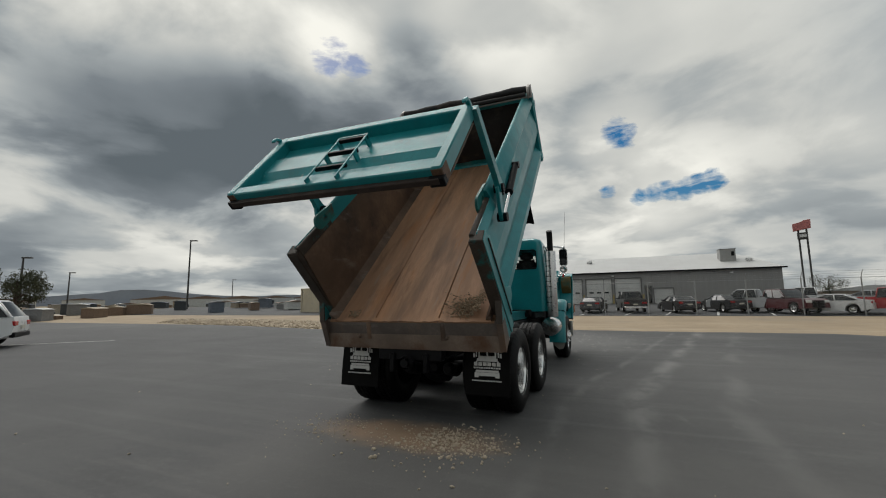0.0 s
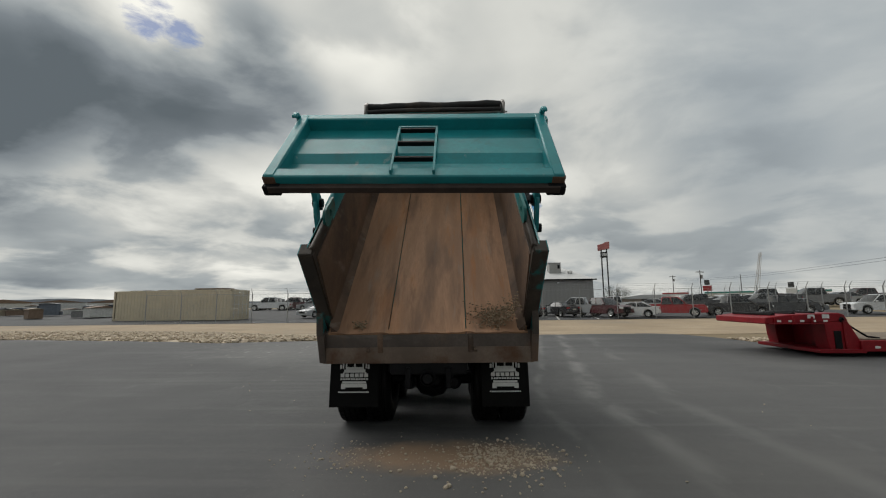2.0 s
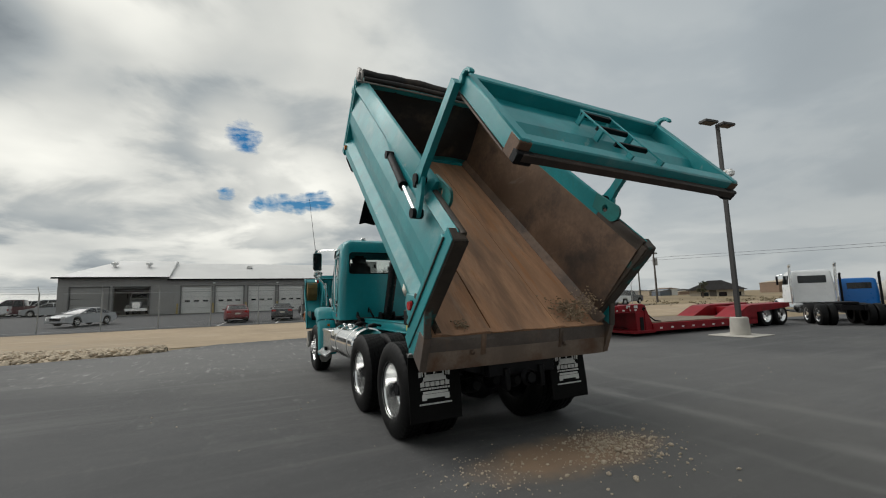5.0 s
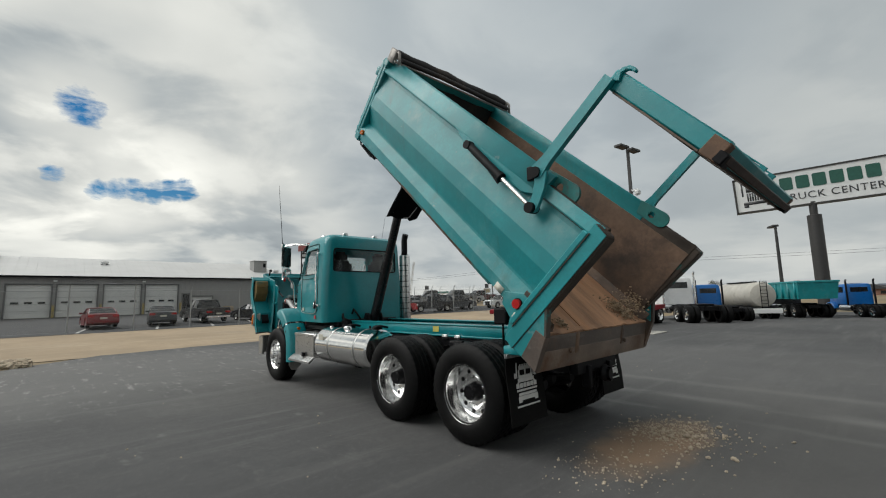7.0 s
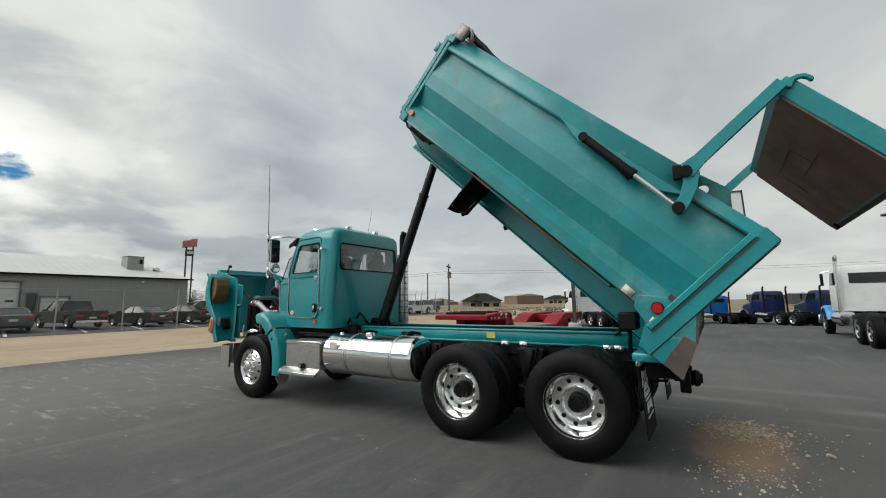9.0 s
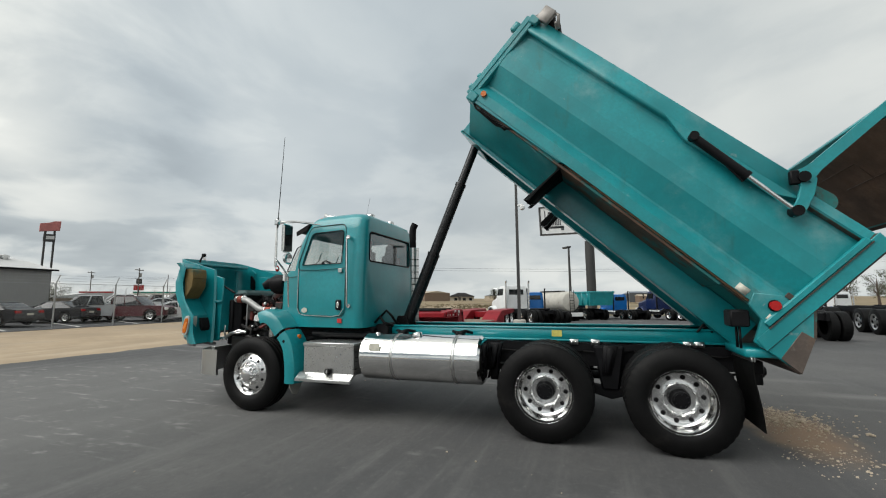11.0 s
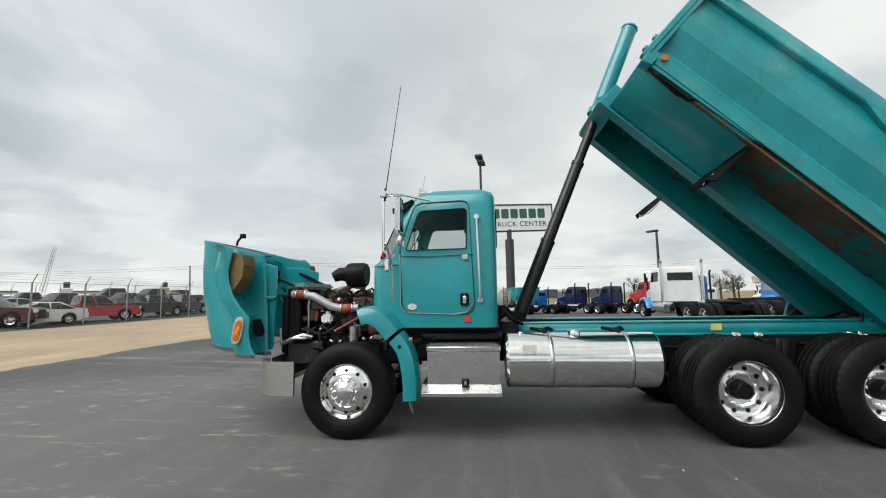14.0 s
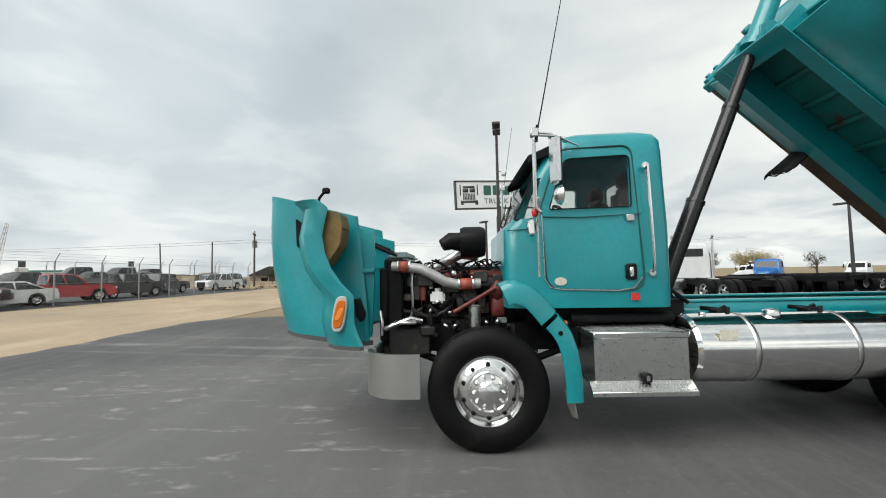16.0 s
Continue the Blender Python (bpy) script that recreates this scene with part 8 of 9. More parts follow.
for s in (-1, 1):
    x0, x1 = sorted((s * 0.45, s * 1.25))
    b = prism(B(), [(5.95, 0.42), (6.9, 0.84), (7.2, 0.90), (9.75, 0.93), (9.75, 0.74), (7.5, 0.6), (7.5, 0.3)], x0, x1, "y", 0.01)
    part("rear_ramp", b, RED, low)
part("rear_beam", box(B(), (7.5, -0.45, 0.5), (9.75, 0.45, 0.8), 0.02), RED, low)
MARK = material("white_reflector", (0.7, 0.7, 0.68), 0.4)
for i in range(9):
    part("reflector", box(B(), (2.0 + 0.55 * i, -1.256, 0.22), (2.12 + 0.55 * i, -1.252, 0.28)), MARK, deck)
for i in range(5):
    part("reflector", box(B(), (-0.2 + 0.28 * i, -1.186, 0.89), (-0.1 + 0.28 * i, -1.182, 0.94)), MARK, neck)
for i in range(2):
    part("reflector", box(B(), (0.55 + 0.35 * i, -1.186, 0.98), (0.72 + 0.35 * i, -1.182, 1.08)), MARK, neck)
for s in (-1, 1):
    for x in (8.15, 9.15):
        b = lathe(B(), [(s * 1.22, 0.26), (s * 1.23, 0.40), (s * 1.20, 0.43), (s * 0.78, 0.43), (s * 0.76, 0.3)], (0, 0, 0), "y", 26)
        bmesh.ops.transform(b, matrix=pose(x, 0, 0.43), verts=b.verts)
        t = part("tyre", b, RUBBER, low)
        b = lathe(B(), [(s * 1.18, 0.27), (s * 1.235, 0.27), (s * 1.15, 0.22), (s * 1.15, 0.1), (s * 1.24, 0.08), (s * 1.24, 0.01)], (0, 0, 0), "y", 20)
        bmesh.ops.transform(b, matrix=pose(x, 0, 0.43), verts=b.verts)
        part("rim", b, CHROME, t)
part("hose", pipe(B(), [(1.5, -0.9, 1.0), (1.75, -0.95, 0.74), (2.05, -1.0, 0.5), (2.3, -1.05, 0.46)], 0.025, 7), RUBBER, low)

# ---- yard lamp ----
lampost = thing("yard_lamp", "tall dark yard lamp on a round concrete base", "street lamp", m=pose(12.45, 3.75, 0))
part("base", lathe(B(), [(0.0, 0.30), (0.40, 0.275), (0.58, 0.265), (0.61, 0.24), (0.61, 0.02)], (0, 0, 0), "z", 24), CONCRETE, lampost, "pale concrete base")
part("pad", box(B(), (-0.68, -0.68, 0.0), (0.68, 0.68, 0.03), 0.01), CONCRETE, lampost)
pole = part("pole", loft(B(), [[(-0.066, -0.066, 0.61), (0.066, -0.066, 0.61), (0.066, 0.066, 0.61), (-0.066, 0.066, 0.61)], [(-0.048, -0.048, 7.35), (0.048, -0.048, 7.35), (0.048, 0.048, 7.35), (-0.048, 0.048, 7.35)]]), POLE, lampost)
for s in (-1, 1):
    b = box(B(), (s * 0.42 - 0.30, -0.16, 7.34), (s * 0.42 + 0.30, 0.16, 7.44), 0.02, pose(0, 0, 0, 0, 0, -7))
    part("lamp_head", b, POLE, lampost)
b = box(B(), (-0.06, -0.30, 5.58), (0.06, -0.05, 5.66), 0.01)
lathe(b, [(5.40, 0.06), (5.45, 0.11), (5.56, 0.12), (5.60, 0.08)], (0, -0.26, 0), "z", 16)
part("camera_dome", b, WHITE, lampost, "white security camera")

# ---- pole sign ----
sg = thing("pole_sign", "large white framed roadside sign on a dark round pole", "sign", m=pose(38.2, 0.65, 0, 0, 0, -75.7))
TILT = Matrix.Translation((0, 0, 9.4)) @ pose(0, 0, 0, 0, -2.0, 0) @ Matrix.Translation((0, 0, -9.4 + 0.42))
SIGN_W, SIGN_Z0, SIGN_Z1 = 9.7, 7.55, 10.45
part("panel", box(B(), (-SIGN_W / 2 + 0.1, -0.2, SIGN_Z0 + 0.1), (SIGN_W / 2 - 0.1, 0.2, SIGN_Z1 - 0.1), m=TILT), WHITE, sg)
b = B()
for z in (SIGN_Z0, SIGN_Z1 - 0.12):
    box(b, (-SIGN_W / 2, -0.26, z), (SIGN_W / 2, 0.26, z + 0.12))
for x in (-SIGN_W / 2, SIGN_W / 2 - 0.12):
    box(b, (x, -0.26, SIGN_Z0), (x + 0.12, 0.26, SIGN_Z1))
bmesh.ops.transform(b, matrix=TILT, verts=b.verts)
part("frame", b, POLE, sg)
b = lathe(B(), [(-0.5, 0.45), (7.15, 0.45), (7.2, 0.25), (8.2, 0.25)], (0, 0, 0), "z", 28)
part("post", b, POLE, sg)
GREENPRINT = material("dark_green_print", (0.02, 0.10, 0.075), 0.5)
GREYPRINT = material("dark_grey_print", (0.04, 0.042, 0.045), 0.5)
font = bpy.data.curves.new("sign_text", "FONT")
font.body, font.size, font.extrude, font.space_character = "TRUCK CENTER", 0.86, 0.012, 1.12
tmp = new("sign_text", font)
words = bpy.data.meshes.new_from_object(tmp.evaluated_get(bpy.context.evaluated_depsgraph_get()))
bpy.data.objects.remove(tmp)
b = bmesh.new()
b.from_mesh(words)
xs = [v.co.x for v in b.verts]
k = 5.9 / (max(xs) - min(xs))
bmesh.ops.transform(b, matrix=TILT @ Matrix.Translation((-1.85, -0.215, 8.10)) @ pose(0, 0, 0, 90) @ Matrix.Diagonal((k, k, 1, 1)), verts=b.verts)
pieces("letter", b, GREYPRINT, sg, smooth=False)
for i in range(6):
    x = -1.85 + 1.0 * i
    b = prism(B(), rounded([(x, 8.95), (x + 0.80, 8.95), (x + 0.80, 9.95), (x, 9.95)], 0.12, 3), -0.225, -0.205, "y", m=TILT)
    part("letter_block", b, GREENPRINT, sg)
b = B()


def pic(ax, az, bx, bz):
    box(b, (-4.45 + ax, -0.225, 7.95 + az), (-4.45 + bx, -0.205, 7.95 + bz))


pic(0.10, 1.0, 0.20, 2.1); pic(1.90, 1.0, 2.00, 2.1)
pic(0.45, 1.75, 1.65, 1.95); pic(0.40, 1.3, 0.98, 1.7); pic(1.12, 1.3, 1.70, 1.7)
for i in range(8):
    pic(0.42 + 0.165 * i, 0.55, 0.52 + 0.165 * i, 1.2)
pic(0.15, 0.25, 1.95, 0.48); pic(0.15, 0.05, 0.45, 0.25); pic(1.65, 0.05, 1.95, 0.25)
bmesh.ops.transform(b, matrix=TILT, verts=b.verts)
pieces("picture_bar", b, GREYPRINT, sg)

# ---- container ----
cont = thing("shipping_container", "tan steel shipping container with boards stacked on top", "container", m=Matrix.Translation((-17.3, 26.78, gz(26.78) - 0.006)) @ pose(0, 0, 0, 0, 0, 174))
CL, CW, CH = 10.4, 2.44, 2.36
pts, x = [], 0.12
while x < CL - 0.2:
    pts += [(x, 0.0), (x + 0.10, 0.0), (x + 0.14, 0.03), (x + 0.24, 0.03)]
    x += 0.28
for y0, sgn in ((0.0, 1), (-CW, -1)):
    line = [(a, y0 - sgn * d) for a, d in pts]
    b = prism(B(), line + [(line[-1][0], y0 - sgn * 0.06), (line[0][0], y0 - sgn * 0.06)], 0.14, CH - 0.1, "z")
    part("side_wall", b, TAN, cont, smooth=False)
b = B()
for z in (0.0, CH - 0.12):
    for y0 in (-CW, -0.12):
        box(b, (0, y0, z), (CL, y0 + 0.12, z + 0.14), 0.01)
    for x in (0.0, CL - 0.12):
        box(b, (x, -CW, z), (x + 0.12, 0, z + 0.14), 0.01)
for x in (0.0, CL - 0.14):
    for y0 in (-CW, -0.14):
        box(b, (x, y0, 0), (x + 0.14, y0 + 0.14, CH), 0.01)
part("frame", b, TAN, cont)
part("roof", box(B(), (0.05, -CW + 0.05, CH - 0.06), (CL - 0.05, -0.05, CH - 0.02)), TAN, cont)
part("floor", box(B(), (0.05, -CW + 0.05, 0.1), (CL - 0.05, -0.05, 0.14)), BLACK, cont)
part("end_wall", box(B(), (CL - 0.08, -CW + 0.1, 0.1), (CL - 0.04, -0.1, CH - 0.1)), TAN, cont)
for k in range(2):
    b = box(B(), (0.02, -CW + 0.14 + k * (CW / 2 - 0.13), 0.14), (0.07, -CW + 0.12 + (k + 1) * (CW / 2 - 0.13), CH - 0.12), 0.01)
    dr = part("door", b, TAN, cont)
    for y in (0.25, 0.8):
        bar = tube(B(), (-0.02, -CW + 0.14 + k * (CW / 2 - 0.13) + y, 0.1), (-0.02, -CW + 0.14 + k * (CW / 2 - 0.13) + y, CH - 0.05), 0.022, seg=8)
        part("lock_bar", bar, ALU, dr)
    for z in (0.5, 1.2, 1.9):
        part("hinge", box(B(), (-0.03, -CW + 0.14 + k * (CW / 2 - 0.13) + 0.1, z), (0.03, -CW + 0.14 + k * (CW / 2 - 0.13) + 0.98, z + 0.05)), ALU, dr)
BOARD = material("old_board", (0.19, 0.15, 0.11), 0.9, spread=0.25, scale=4)
for x0, x1, z in ((0.6, 4.8, 0.0), (1.0, 3.6, 0.10), (5.2, 6.9, 0.0), (7.6, 9.4, 0.0)):
    o = part("board_stack", box(B(), (x0, -1.9, CH - 0.02 + z), (x1, -0.5, CH + 0.08 + z), 0.01), BOARD, None, loc=cont.matrix_basis.copy())
    tagged(o, "stack of weathered boards on a container", "boards", "board stacks")

# ---- chain-link fence ----
fence = thing("chain_link_fence", "grey chain-link fence with strands of barbed wire", "fence")
FENCE_Y = 23.7
GALV = material("galvanised_steel", (0.33, 0.34, 0.34), 0.5, metal=0.6, spread=0.1)
fx = [-60 + 2.55 * i for i in range(15, 37)]
b = tube(B(), (0, 0, -0.03), (0, 0, 2.02), 0.034, seg=8)
tube(b, (0, 0, 2.0), (0, -0.22, 2.38), 0.018, seg=6)
first = part("post", b, GALV, fence, loc=pose(fx[0], FENCE_Y, gz(FENCE_Y)))
for x in fx[1:]:
    again(first, fence, pose(x, FENCE_Y, gz(FENCE_Y), 0, 0, rnd.uniform(-8, 8)))
for i in range(16):
    again(first, fence, pose(fx[-1], FENCE_Y + 2.6 * (i + 1), gz(FENCE_Y + 2.6 * (i + 1))))
z0 = gz(FENCE_Y)
b = B()
for z, y in ((2.0, FENCE_Y), (1.0, FENCE_Y), (0.06, FENCE_Y)):
    tube(b, (fx[0], y, z0 + z), (fx[-1], y, z0 + z), 0.012 if z > 1.5 else 0.005, seg=5)
part("rail", b, GALV, fence)
for k in range(3):
    b = tube(B(), (fx[0], FENCE_Y - 0.06 - 0.07 * k, z0 + 2.12 + 0.12 * k), (fx[-1], FENCE_Y - 0.06 - 0.07 * k, z0 + 2.12 + 0.12 * k), 0.005, seg=5)
    part("barbed_wire", b, GALV, fence)
vs, fs = [], []
x = fx[0]
while x < 32.0:
    for d in (-1, 1):
        n = len(vs)
        vs += [(x - 0.0018, FENCE_Y, z0 + 0.05), (x + 0.0018, FENCE_Y, z0 + 0.05), (x + d * 1.95 + 0.0018, FENCE_Y, z0 + 2.0), (x + d * 1.95 - 0.0018, FENCE_Y, z0 + 2.0)]
        fs.append((n, n + 1, n + 2, n + 3))
    x += 0.075
me = bpy.data.meshes.new("mesh_wire")
me.from_pydata(vs, [], fs)
b = bmesh.new()
b.from_mesh(me)
tagged(part("mesh_wire", b, GALV, fence, smooth=False), kind="stuff")

# ---- poles, signs and far town ----
WOOD = material("weathered_pole_wood", (0.085, 0.075, 0.066), 0.9, spread=0.25, scale=4, stretch=(3, 3, 0.3))


def utility_pole(x, y, top, arm=True, lean=0.0):
    p = thing("utility_pole", "weathered wooden utility pole with crossarm and transformer", "utility pole", "utility poles", m=pose(x, y, gz(y) - 0.03, 0, lean, 20))
    part("pole", tube(B(), (0, 0, 0), (0, 0, top), 0.12, 0.08, 10), WOOD, p)
    if arm:
        part("crossarm", box(B(), (-1.1, -0.07, top - 0.45), (1.1, 0.07, top - 0.30)), WOOD, p)
        part("transformer", lathe(B(), [(top - 1.8, 0.02), (top - 1.78, 0.26), (top - 1.0, 0.26), (top - 0.95, 0.05)], (0.34, 0, 0), "z", 14), GREY_METAL, p)
        for i in (-1.0, -0.4, 0.4, 1.0):
            part("insulator", tube(B(), (i, 0, top - 0.30), (i, 0, top - 0.12), 0.04, seg=6), WHITE, p)


def lamp_pole(x, y, top, label="tall dark parking lot lamp"):
    p = thing("street_lamp", label, "street lamp", "lot lamps", m=pose(x, y, gz(y) - 0.03, 0, 0, 30))
    part("pole", tube(B(), (0, 0, 0), (0, 0, top), 0.14, 0.09, 8), POLE, p)
    part("lamp_head", box(B(), (-0.1, -0.2, top - 0.05), (0.9, 0.2, top + 0.1), 0.03), POLE, p)


utility_pole(40.2, 27.2, 6.0)
utility_pole(52.4, 39.0, 5.6, False)
utility_pole(64.0, 119.0, 8.2)
utility_pole(78.0, 110.7, 7.8, False)
utility_pole(57.8, 50.0, 6.0, False, -8)
utility_pole(53.0, 86.0, 7.2)
lamp_pole(-54.8, 35.1, 9.8)
lamp_pole(-88.4, 36.6, 6.5)
lamp_pole(-61.0, 19.4, 6.8)
lamp_pole(-97.3, 78.1, 7.1)
lamp_pole(34.2, 2.5, 6.2, "dark lamp pole behind the sign")
lamp_pole(28.2, -25.0, 6.3, "dark lamp pole at the far yard end")
lamp_pole(30.5, -11.0, 6.6, "dark lamp pole behind the trucks")
b = B()
for z in (5.5, 5.2):
    pts = [Vector((40.2, 27.2, z)).lerp(Vector((90, -60, z + 3)), i / 14) - Vector((0, 0, 1.2 * math.sin(math.pi * i / 14))) for i in range(15)]
    pipe(b, pts, 0.012, 5)
    pts = [Vector((40.2, 27.2, z)).lerp(Vector((64, 119, z + 2.4)), i / 14) - Vector((0, 0, 0.8 * math.sin(math.pi * i / 14))) for i in range(15)]
    pipe(b, pts, 0.012, 5)
tagged(part("power_line", b, RUBBER), "thin overhead power lines", "power line", kind="structure")
# red roadside sign on two legs
rs = thing("roadside_sign", "faded red roadside sign on two tall posts", "sign", m=pose(21.65, 54.6, gz(51), 0, 0, -22) @ Matrix.Diagonal((0.86, 0.86, 1, 1)))
FADED = material("faded_red", (0.44, 0.15, 0.14), 0.6, spread=0.15, scale=2)
prism(b := B(), [(-0.95, 7.95), (0.9, 8.2), (0.95, 9.2), (0.3, 9.15), (-0.15, 8.95), (-0.95, 8.8)], -0.25, 0.25, "y", 0.02)
part("panel", b, FADED, rs)
part("reader_board", box(B(), (-0.55, -0.2, 6.95), (0.55, 0.2, 7.75), 0.02), POLE, rs)
part("reader_face", box(B(), (-0.3, -0.22, 7.2), (0.45, -0.2, 7.55)), ROOF, rs)
for x in (-0.5, 0.55):
    part("post", tube(B(), (x * 0.8, 0, -0.6), (x * 0.8, 0, 8.2), 0.11, seg=10), POLE, rs)
# crane mast
cr = thing("crane", "far pale lattice crane mast", "crane", m=pose(56, 74.5, 0.4, 0, 11, 0) @ Matrix.Scale(0.66, 4))
b = B()
for dx, dy in ((-0.5, -0.5), (0.5, -0.5), (0.5, 0.5), (-0.5, 0.5)):
    tube(b, (dx, dy, 0), (dx * 0.4, dy * 0.4, 15.5), 0.05, seg=5)
for i in range(12):
    z = 1.25 * i
    k = 1 - 0.5 * z / 15.5
    tube(b, (-0.5 * k, -0.5 * k, z), (0.5 * k, -0.5 * k, z + 1.2), 0.05, seg=4)
    tube(b, (0.5 * k, 0.5 * k, z), (-0.5 * k, 0.5 * k, z + 1.2), 0.05, seg=4)
part("mast", b, material("pale_crane_paint", (0.45, 0.42, 0.38), 0.6), cr)


def house(x, y, w, d, h, r, turn, wall, roofm, label):
    o = thing("far_house", label, "house", "far houses", m=pose(x, y, gz(y) - 0.8, 0, 0, turn))
    part("wall", box(B(), (-w / 2, -d / 2, 0), (w / 2, d / 2, h)), wall, o)
    part("roof", prism(B(), [(-w / 2 - 0.5, h - 0.05), (w / 2 + 0.5, h - 0.05), (w / 2 * 0.25, h + r), (-w / 2 * 0.25, h + r)], -d / 2 - 0.5, d / 2 + 0.5, "y"), roofm, o)
    for k in (-0.28, 0.05, 0.3):
        part("window", box(B(), (w * k, -d / 2 - 0.03, h * 0.35), (w * k + 1.1, -d / 2 + 0.02, h * 0.75)), GLASS, o)
    part("door", box(B(), (-w * 0.12, -d / 2 - 0.04, 0), (-w * 0.12 + 1.0, -d / 2 + 0.02, 2.0)), WOOD, o)


DARKROOF = material("dark_shingle", (0.045, 0.045, 0.048), 0.85, spread=0.2, scale=2)
BEIGE = material("beige_siding", (0.36, 0.32, 0.26), 0.8, spread=0.1)
house(71.0, 38.6, 7.6, 6.0, 1.7, 1.5, -62, BEIGE, DARKROOF, "beige house with a low dark roof in the field")
house(120, 20, 8, 6, 2.0, 1.2, -80, BEIGE, DARKROOF, "far beige house with a dark roof")
house(150, 2, 8, 6, 2.0, 1.2, -95, material("brick_wall", (0.20, 0.11, 0.08), 0.9), DARKROOF, "far brick house with a dark roof")
house(140, 45, 9, 6, 2.2, 1.3, -70, BEIGE, DARKROOF, "far beige house with a dark roof")
house(165, -20, 9, 6, 2.2, 1.3, -100, BEIGE, DARKROOF, "far beige house with a dark roof")
house(31, 66, 11, 8, 1.9, 0.6, 0, material("pale_stucco", (0.45, 0.36, 0.28), 0.85), ROOF, "low pale stucco building beyond the lot")
# filling station canopies
for x, y, w, c in ((70, 104, 10, "green"), (84, 96, 6, "green"), (60, 110, 6, "red")):
    st = thing("station_canopy", "far flat canopy with a coloured edge", "canopy", "far canopies", m=pose(x, y, 0.45, 0, 0, -30))
    part("canopy", box(B(), (-w / 2, -4, 2.6), (w / 2, 4, 3.3), 0.03), WHITE, st)
    part("fascia", box(B(), (-w / 2 - 0.05, -4.05, 2.9), (w / 2 + 0.05, -3.95, 3.25)), PAINTS[c], st)
    for s in (-1, 1):
        part("column", box(B(), (s * w / 3 - 0.2, -0.2, 0), (s * w / 3 + 0.2, 0.2, 2.6)), WHITE, st)
for x, y, z, c in ((61.2, 97.7, 5.2, "red"), (75, 90, 4.0, "white"), (90, 80, 4.2, "tan")):
    st = thing("far_sign", "far coloured roadside sign board", "sign", "far signs", m=pose(x, y, 0.45, 0, 0, -32) @ Matrix.Diagonal((0.6, 0.6, 0.9, 1)))
    part("post", tube(B(), (0, 0, 0), (0, 0, z), 0.15), POLE, st)
    part("board", box(B(), (-1.6, -0.15, z - 1.4), (1.6, 0.15, z)), PAINTS[c], st)
    part("upper_board", box(B(), (-0.9, -0.15, z + 0.15), (0.9, 0.15, z + 1.5)), GREYPRINT, st)

# far strip of sheds, vans and stored goods
rnd = random.Random(77)
TOWN = [material("far_town_" + n, c, 0.8, spread=0.15) for n, c in (("grey", (0.22, 0.22, 0.22)), ("white", (0.55, 0.55, 0.53)), ("brown", (0.20, 0.14, 0.10)), ("tan", (0.38, 0.32, 0.24)), ("dark", (0.06, 0.065, 0.07)), ("slate", (0.13, 0.15, 0.18)))]


def shed(x, y, w, d, h, k, turn):
    o = thing("far_shed", "small far shed or stored box", "shed", "far sheds", m=pose(x, y, gz(y) - 0.035, 0, 0, turn))
    part("wall", box(B(), (-w / 2, -d / 2, 0), (w / 2, d / 2, h), 0.02), TOWN[k], o)
    part("roof", prism(B(), [(-w / 2 - 0.1, h), (w / 2 + 0.1, h), (0, h + 0.06 * w + 0.05)], -d / 2 - 0.1, d / 2 + 0.1, "y"), TOWN[(k + 1) % 6], o)


for i in range(64):
    az = rnd.uniform(16, 58)
    dist = rnd.uniform(95, 200)
    shed(-2 + dist * math.sin(radians(az)), dist * math.cos(radians(az)), rnd.uniform(1.5, 4.5), rnd.uniform(2, 4), rnd.uniform(0.8, 1.7), rnd.randrange(6), rnd.uniform(-40, 40))
for i in range(120):
    az = rnd.uniform(-78, -36)
    dist = rnd.uniform(52, 100)
    shed(2 + dist * math.sin(radians(az)), -5 + dist * math.cos(radians(az)), rnd.uniform(0.5, 2.4), rnd.uniform(0.6, 1.6), rnd.uniform(0.35, 1.25), rnd.choice((0, 2, 2, 3, 4, 4, 5, 1)), rnd.uniform(10, 80))
for az, dist, w in ((-70, 105, 9), (-64, 118, 7), (-57, 112, 12), (-53, 104, 9), (-49, 110, 11), (-45, 100, 7), (-41, 108, 9)):
    shed(2 + dist * math.sin(radians(az)), -5 + dist * math.cos(radians(az)), w, 2.4, 1.7, 1, -az + rnd.uniform(-8, 8))
for i in range(22):
    az = rnd.uniform(66, 112)
    dist = rnd.uniform(120, 240)
    shed(dist * math.sin(radians(az)), dist * math.cos(radians(az)), rnd.uniform(4, 12), rnd.uniform(3, 6), rnd.uniform(1.5, 3.2), rnd.randrange(6), rnd.uniform(-40, 40))
# ---- trees, brush and hills ----
LEAF = material("dry_tree_leaf", (0.055, 0.06, 0.028), 0.8, spread=0.35, scale=2)
LEAF2 = material("yellowing_leaf", (0.24, 0.19, 0.05), 0.8, spread=0.3, scale=2)
BARK = material("bark", (0.07, 0.05, 0.038), 0.95, spread=0.3, scale=6)


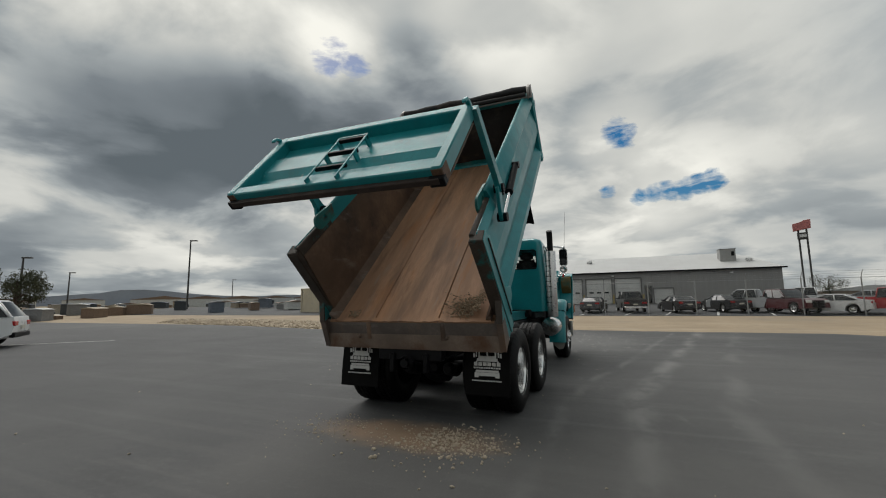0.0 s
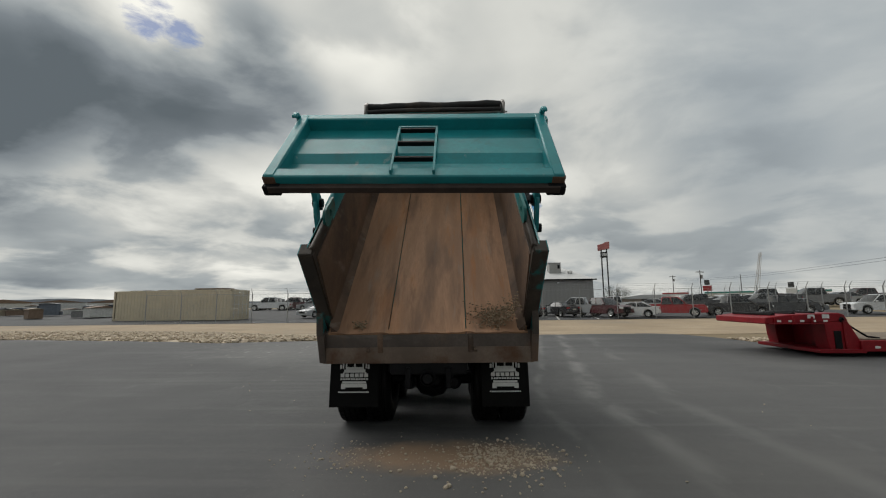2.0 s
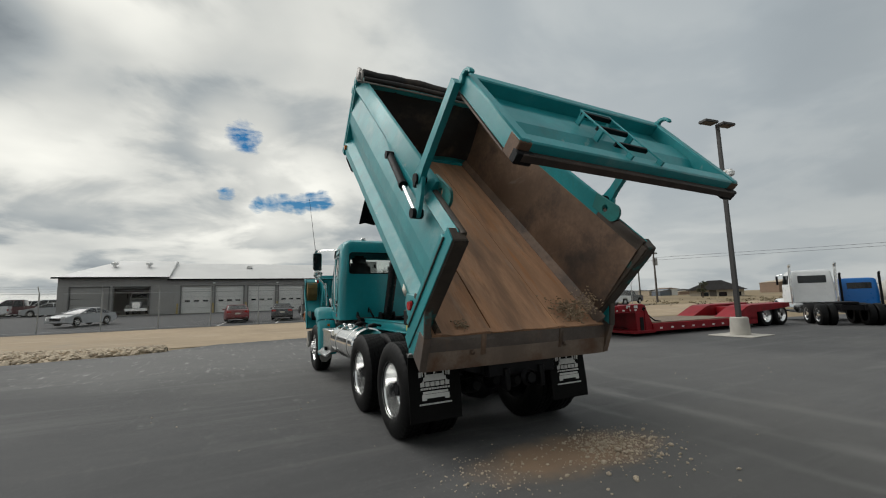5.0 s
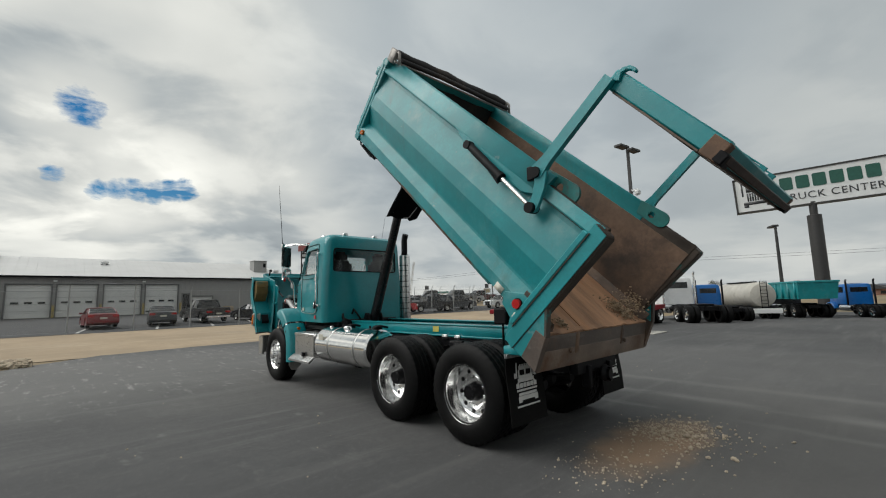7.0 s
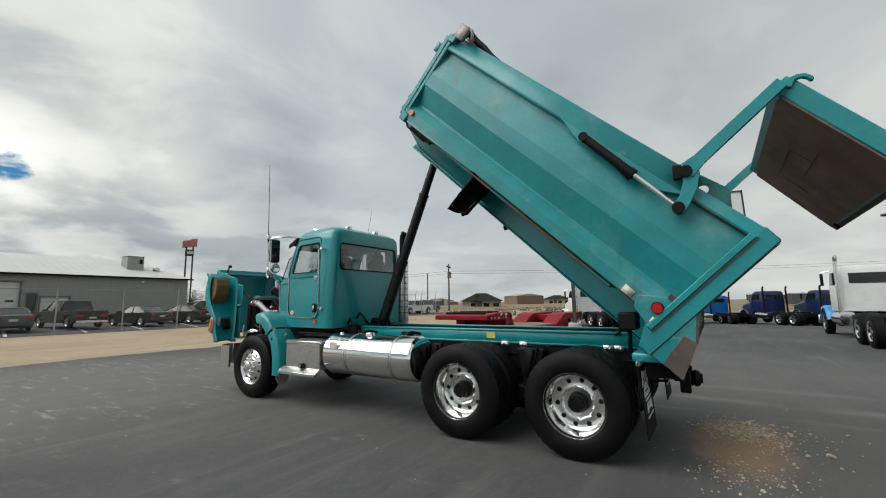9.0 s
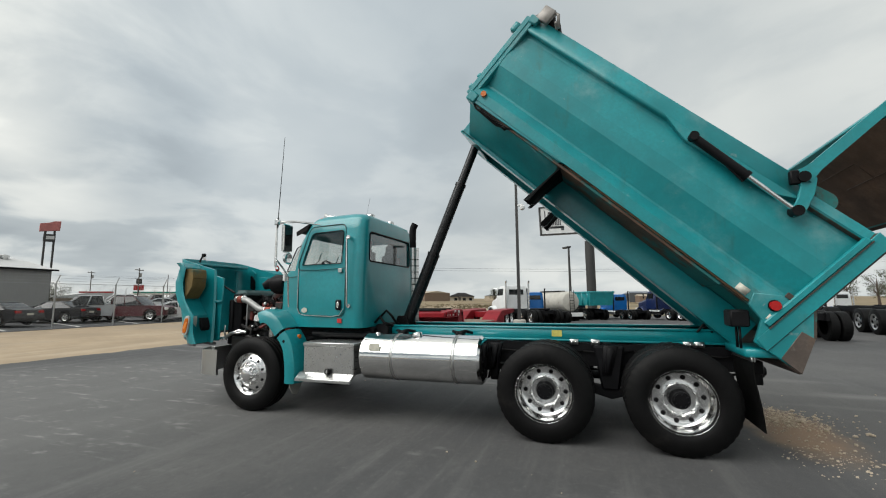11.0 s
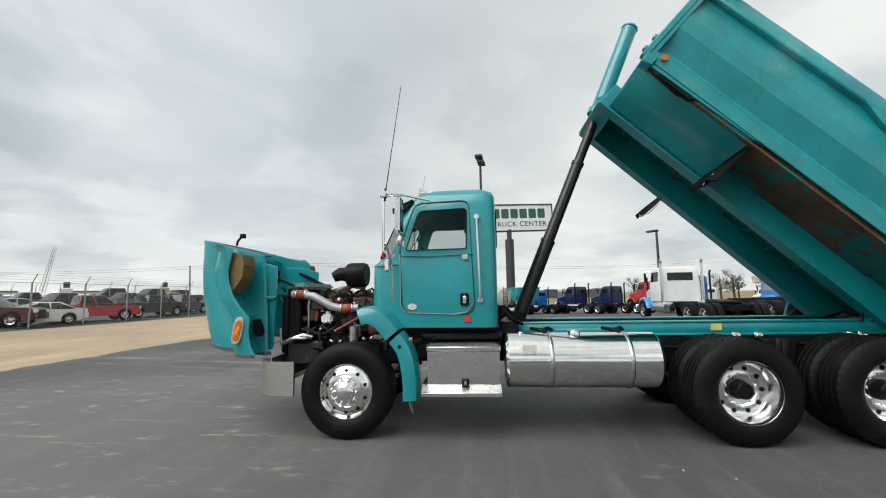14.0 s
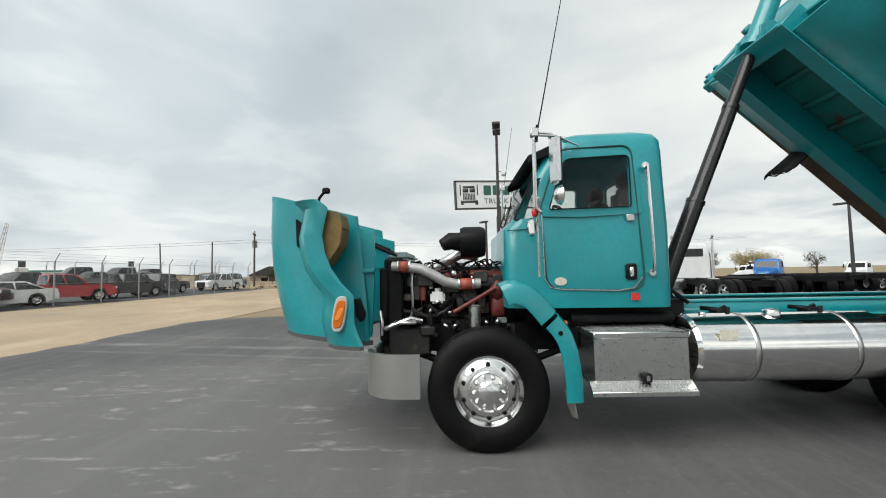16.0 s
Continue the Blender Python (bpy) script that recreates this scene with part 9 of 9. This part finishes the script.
def leaf_cloud(centres, n, size, seed):
    r = random.Random(seed)
    vs, fs = [], []
    for i in range(n):
        c, rad = centres[r.randrange(len(centres))]
        d = Vector((r.gauss(0, 1), r.gauss(0, 1), r.gauss(0, 0.8)))
        p = Vector(c) + d.normalized() * rad * r.uniform(0.45, 1.05)
        e = Euler((r.uniform(0, 6.28), r.uniform(0, 6.28), r.uniform(0, 6.28))).to_matrix()
        s = size * r.uniform(0.6, 1.3)
        k = len(vs)
        vs += [tuple(p + e @ Vector(q) * s) for q in ((-0.5, 0, 0), (0, -0.28, 0.06), (0.5, 0, 0), (0, 0.28, 0.06))]
        fs.append((k, k + 1, k + 2, k + 3))
    me = bpy.data.meshes.new("leaf")
    me.from_pydata(vs, [], fs)
    b = bmesh.new()
    b.from_mesh(me)
    return b


def tree(x, y, h, w, leaf, label, seed, n=2600):
    r = random.Random(seed)
    t = thing("tree", label, "tree", "trees", m=pose(x, y, gz(y) - 0.035))
    b = pipe(B(), [(0, 0, 0), (0.05, 0, h * 0.25), (0, 0.05, h * 0.5), (0.05, 0, h * 0.8)], [h * 0.04, h * 0.032, h * 0.02, h * 0.008], 8)
    centres = []
    for i in range(14):
        a, z = r.uniform(0, 6.28), h * r.uniform(0.35, 0.9)
        e = Vector((w * 0.5 * math.cos(a) * r.uniform(0.3, 0.85), w * 0.5 * math.sin(a) * r.uniform(0.3, 0.85), z))
        pipe(b, [(0, 0, z * 0.6), e * 0.5 + Vector((0, 0, z * 0.35)), e], [h * 0.012, h * 0.009, h * 0.004], 5)
        centres.append((e, w * r.uniform(0.13, 0.22)))
    part("trunk", b, BARK, t)
    tagged(part("crown", leaf_cloud(centres, n, h * 0.035, seed), leaf, t, smooth=False), kind="stuff")


tree(-53.6, 16.2, 5.1, 5.4, LEAF, "dark bushy tree by the far lot", 1, 6000)
tree(52.4, -34.9, 3.4, 5.6, LEAF2, "broad round tree with yellowing leaves", 2, 6000)
for i, (x, y, h, w) in enumerate(((60, -40, 4.5, 3.0), (64, -36, 5.0, 3.2), (68, -44, 4.2, 3.0), (70, -34, 4.6, 3.4), (56, -46, 4.0, 3.0), (75, -40, 5.2, 3.5), (80, -46, 5.0, 3.6), (90, -30, 5.0, 3.5))):
    tree(x, y, h, w, LEAF, "dark evergreen tree in the far row", 10 + i, 900)
for i, (x, y, h, w) in enumerate(((110, 26, 3.6, 4.5), (125, 12, 3.8, 5.0), (58, 33, 2.6, 1.6), (26, 62, 3.2, 4.5), (135, 30, 3.5, 5), (150, 25, 4, 5), (160, 10, 4, 5), (-85, 30, 3.2, 4.0))):
    tree(x, y, h, w, LEAF, "small dark tree in the far field", 40 + i, 2400)
spots = []
rnd = random.Random(15)
for i in range(260):
    x, y = rnd.uniform(34, 75), rnd.uniform(12, 34)
    spots.append(((x, y, 0.15), rnd.uniform(0.15, 0.45)))
BRUSH = material("dry_brush", (0.17, 0.14, 0.085), 0.95, spread=0.35, scale=3)
centres = [(Vector(p), r * 1.2) for p, r in spots]
tagged(part("dry_brush", leaf_cloud(centres, 9000, 0.22, 6), BRUSH, smooth=False), "low dry brush in the field", "brush", kind="stuff")
b = B()
rings = []
for i in range(60):
    az = radians(-95 + 2.0 * i)
    hgt = 18 + 27 * math.exp(-((math.degrees(az) + 59.5) / 6.5) ** 2) + 10 * math.exp(-((math.degrees(az) + 44) / 6) ** 2) + 5 * noise.noise((i * 0.35, 2, 0)) + 2.5 * noise.noise((i * 1.1, 5, 0))
    hgt *= max(0.12, 1 - max(0, math.degrees(az) + 25) / 30)
    d = 1500
    rings.append([(d * math.sin(az), d * math.cos(az), -5), (d * math.sin(az), d * math.cos(az), hgt), ((d + 150) * math.sin(az), (d + 150) * math.cos(az), -5)])
loft(b, rings, closed=False)
# the haze of distance is put into the hills' pale blue colour
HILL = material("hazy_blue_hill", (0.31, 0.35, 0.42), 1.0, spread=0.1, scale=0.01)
tagged(part("far_hills", b, HILL), "low hills on the horizon, tinted blue for haze", "hills", kind="structure")
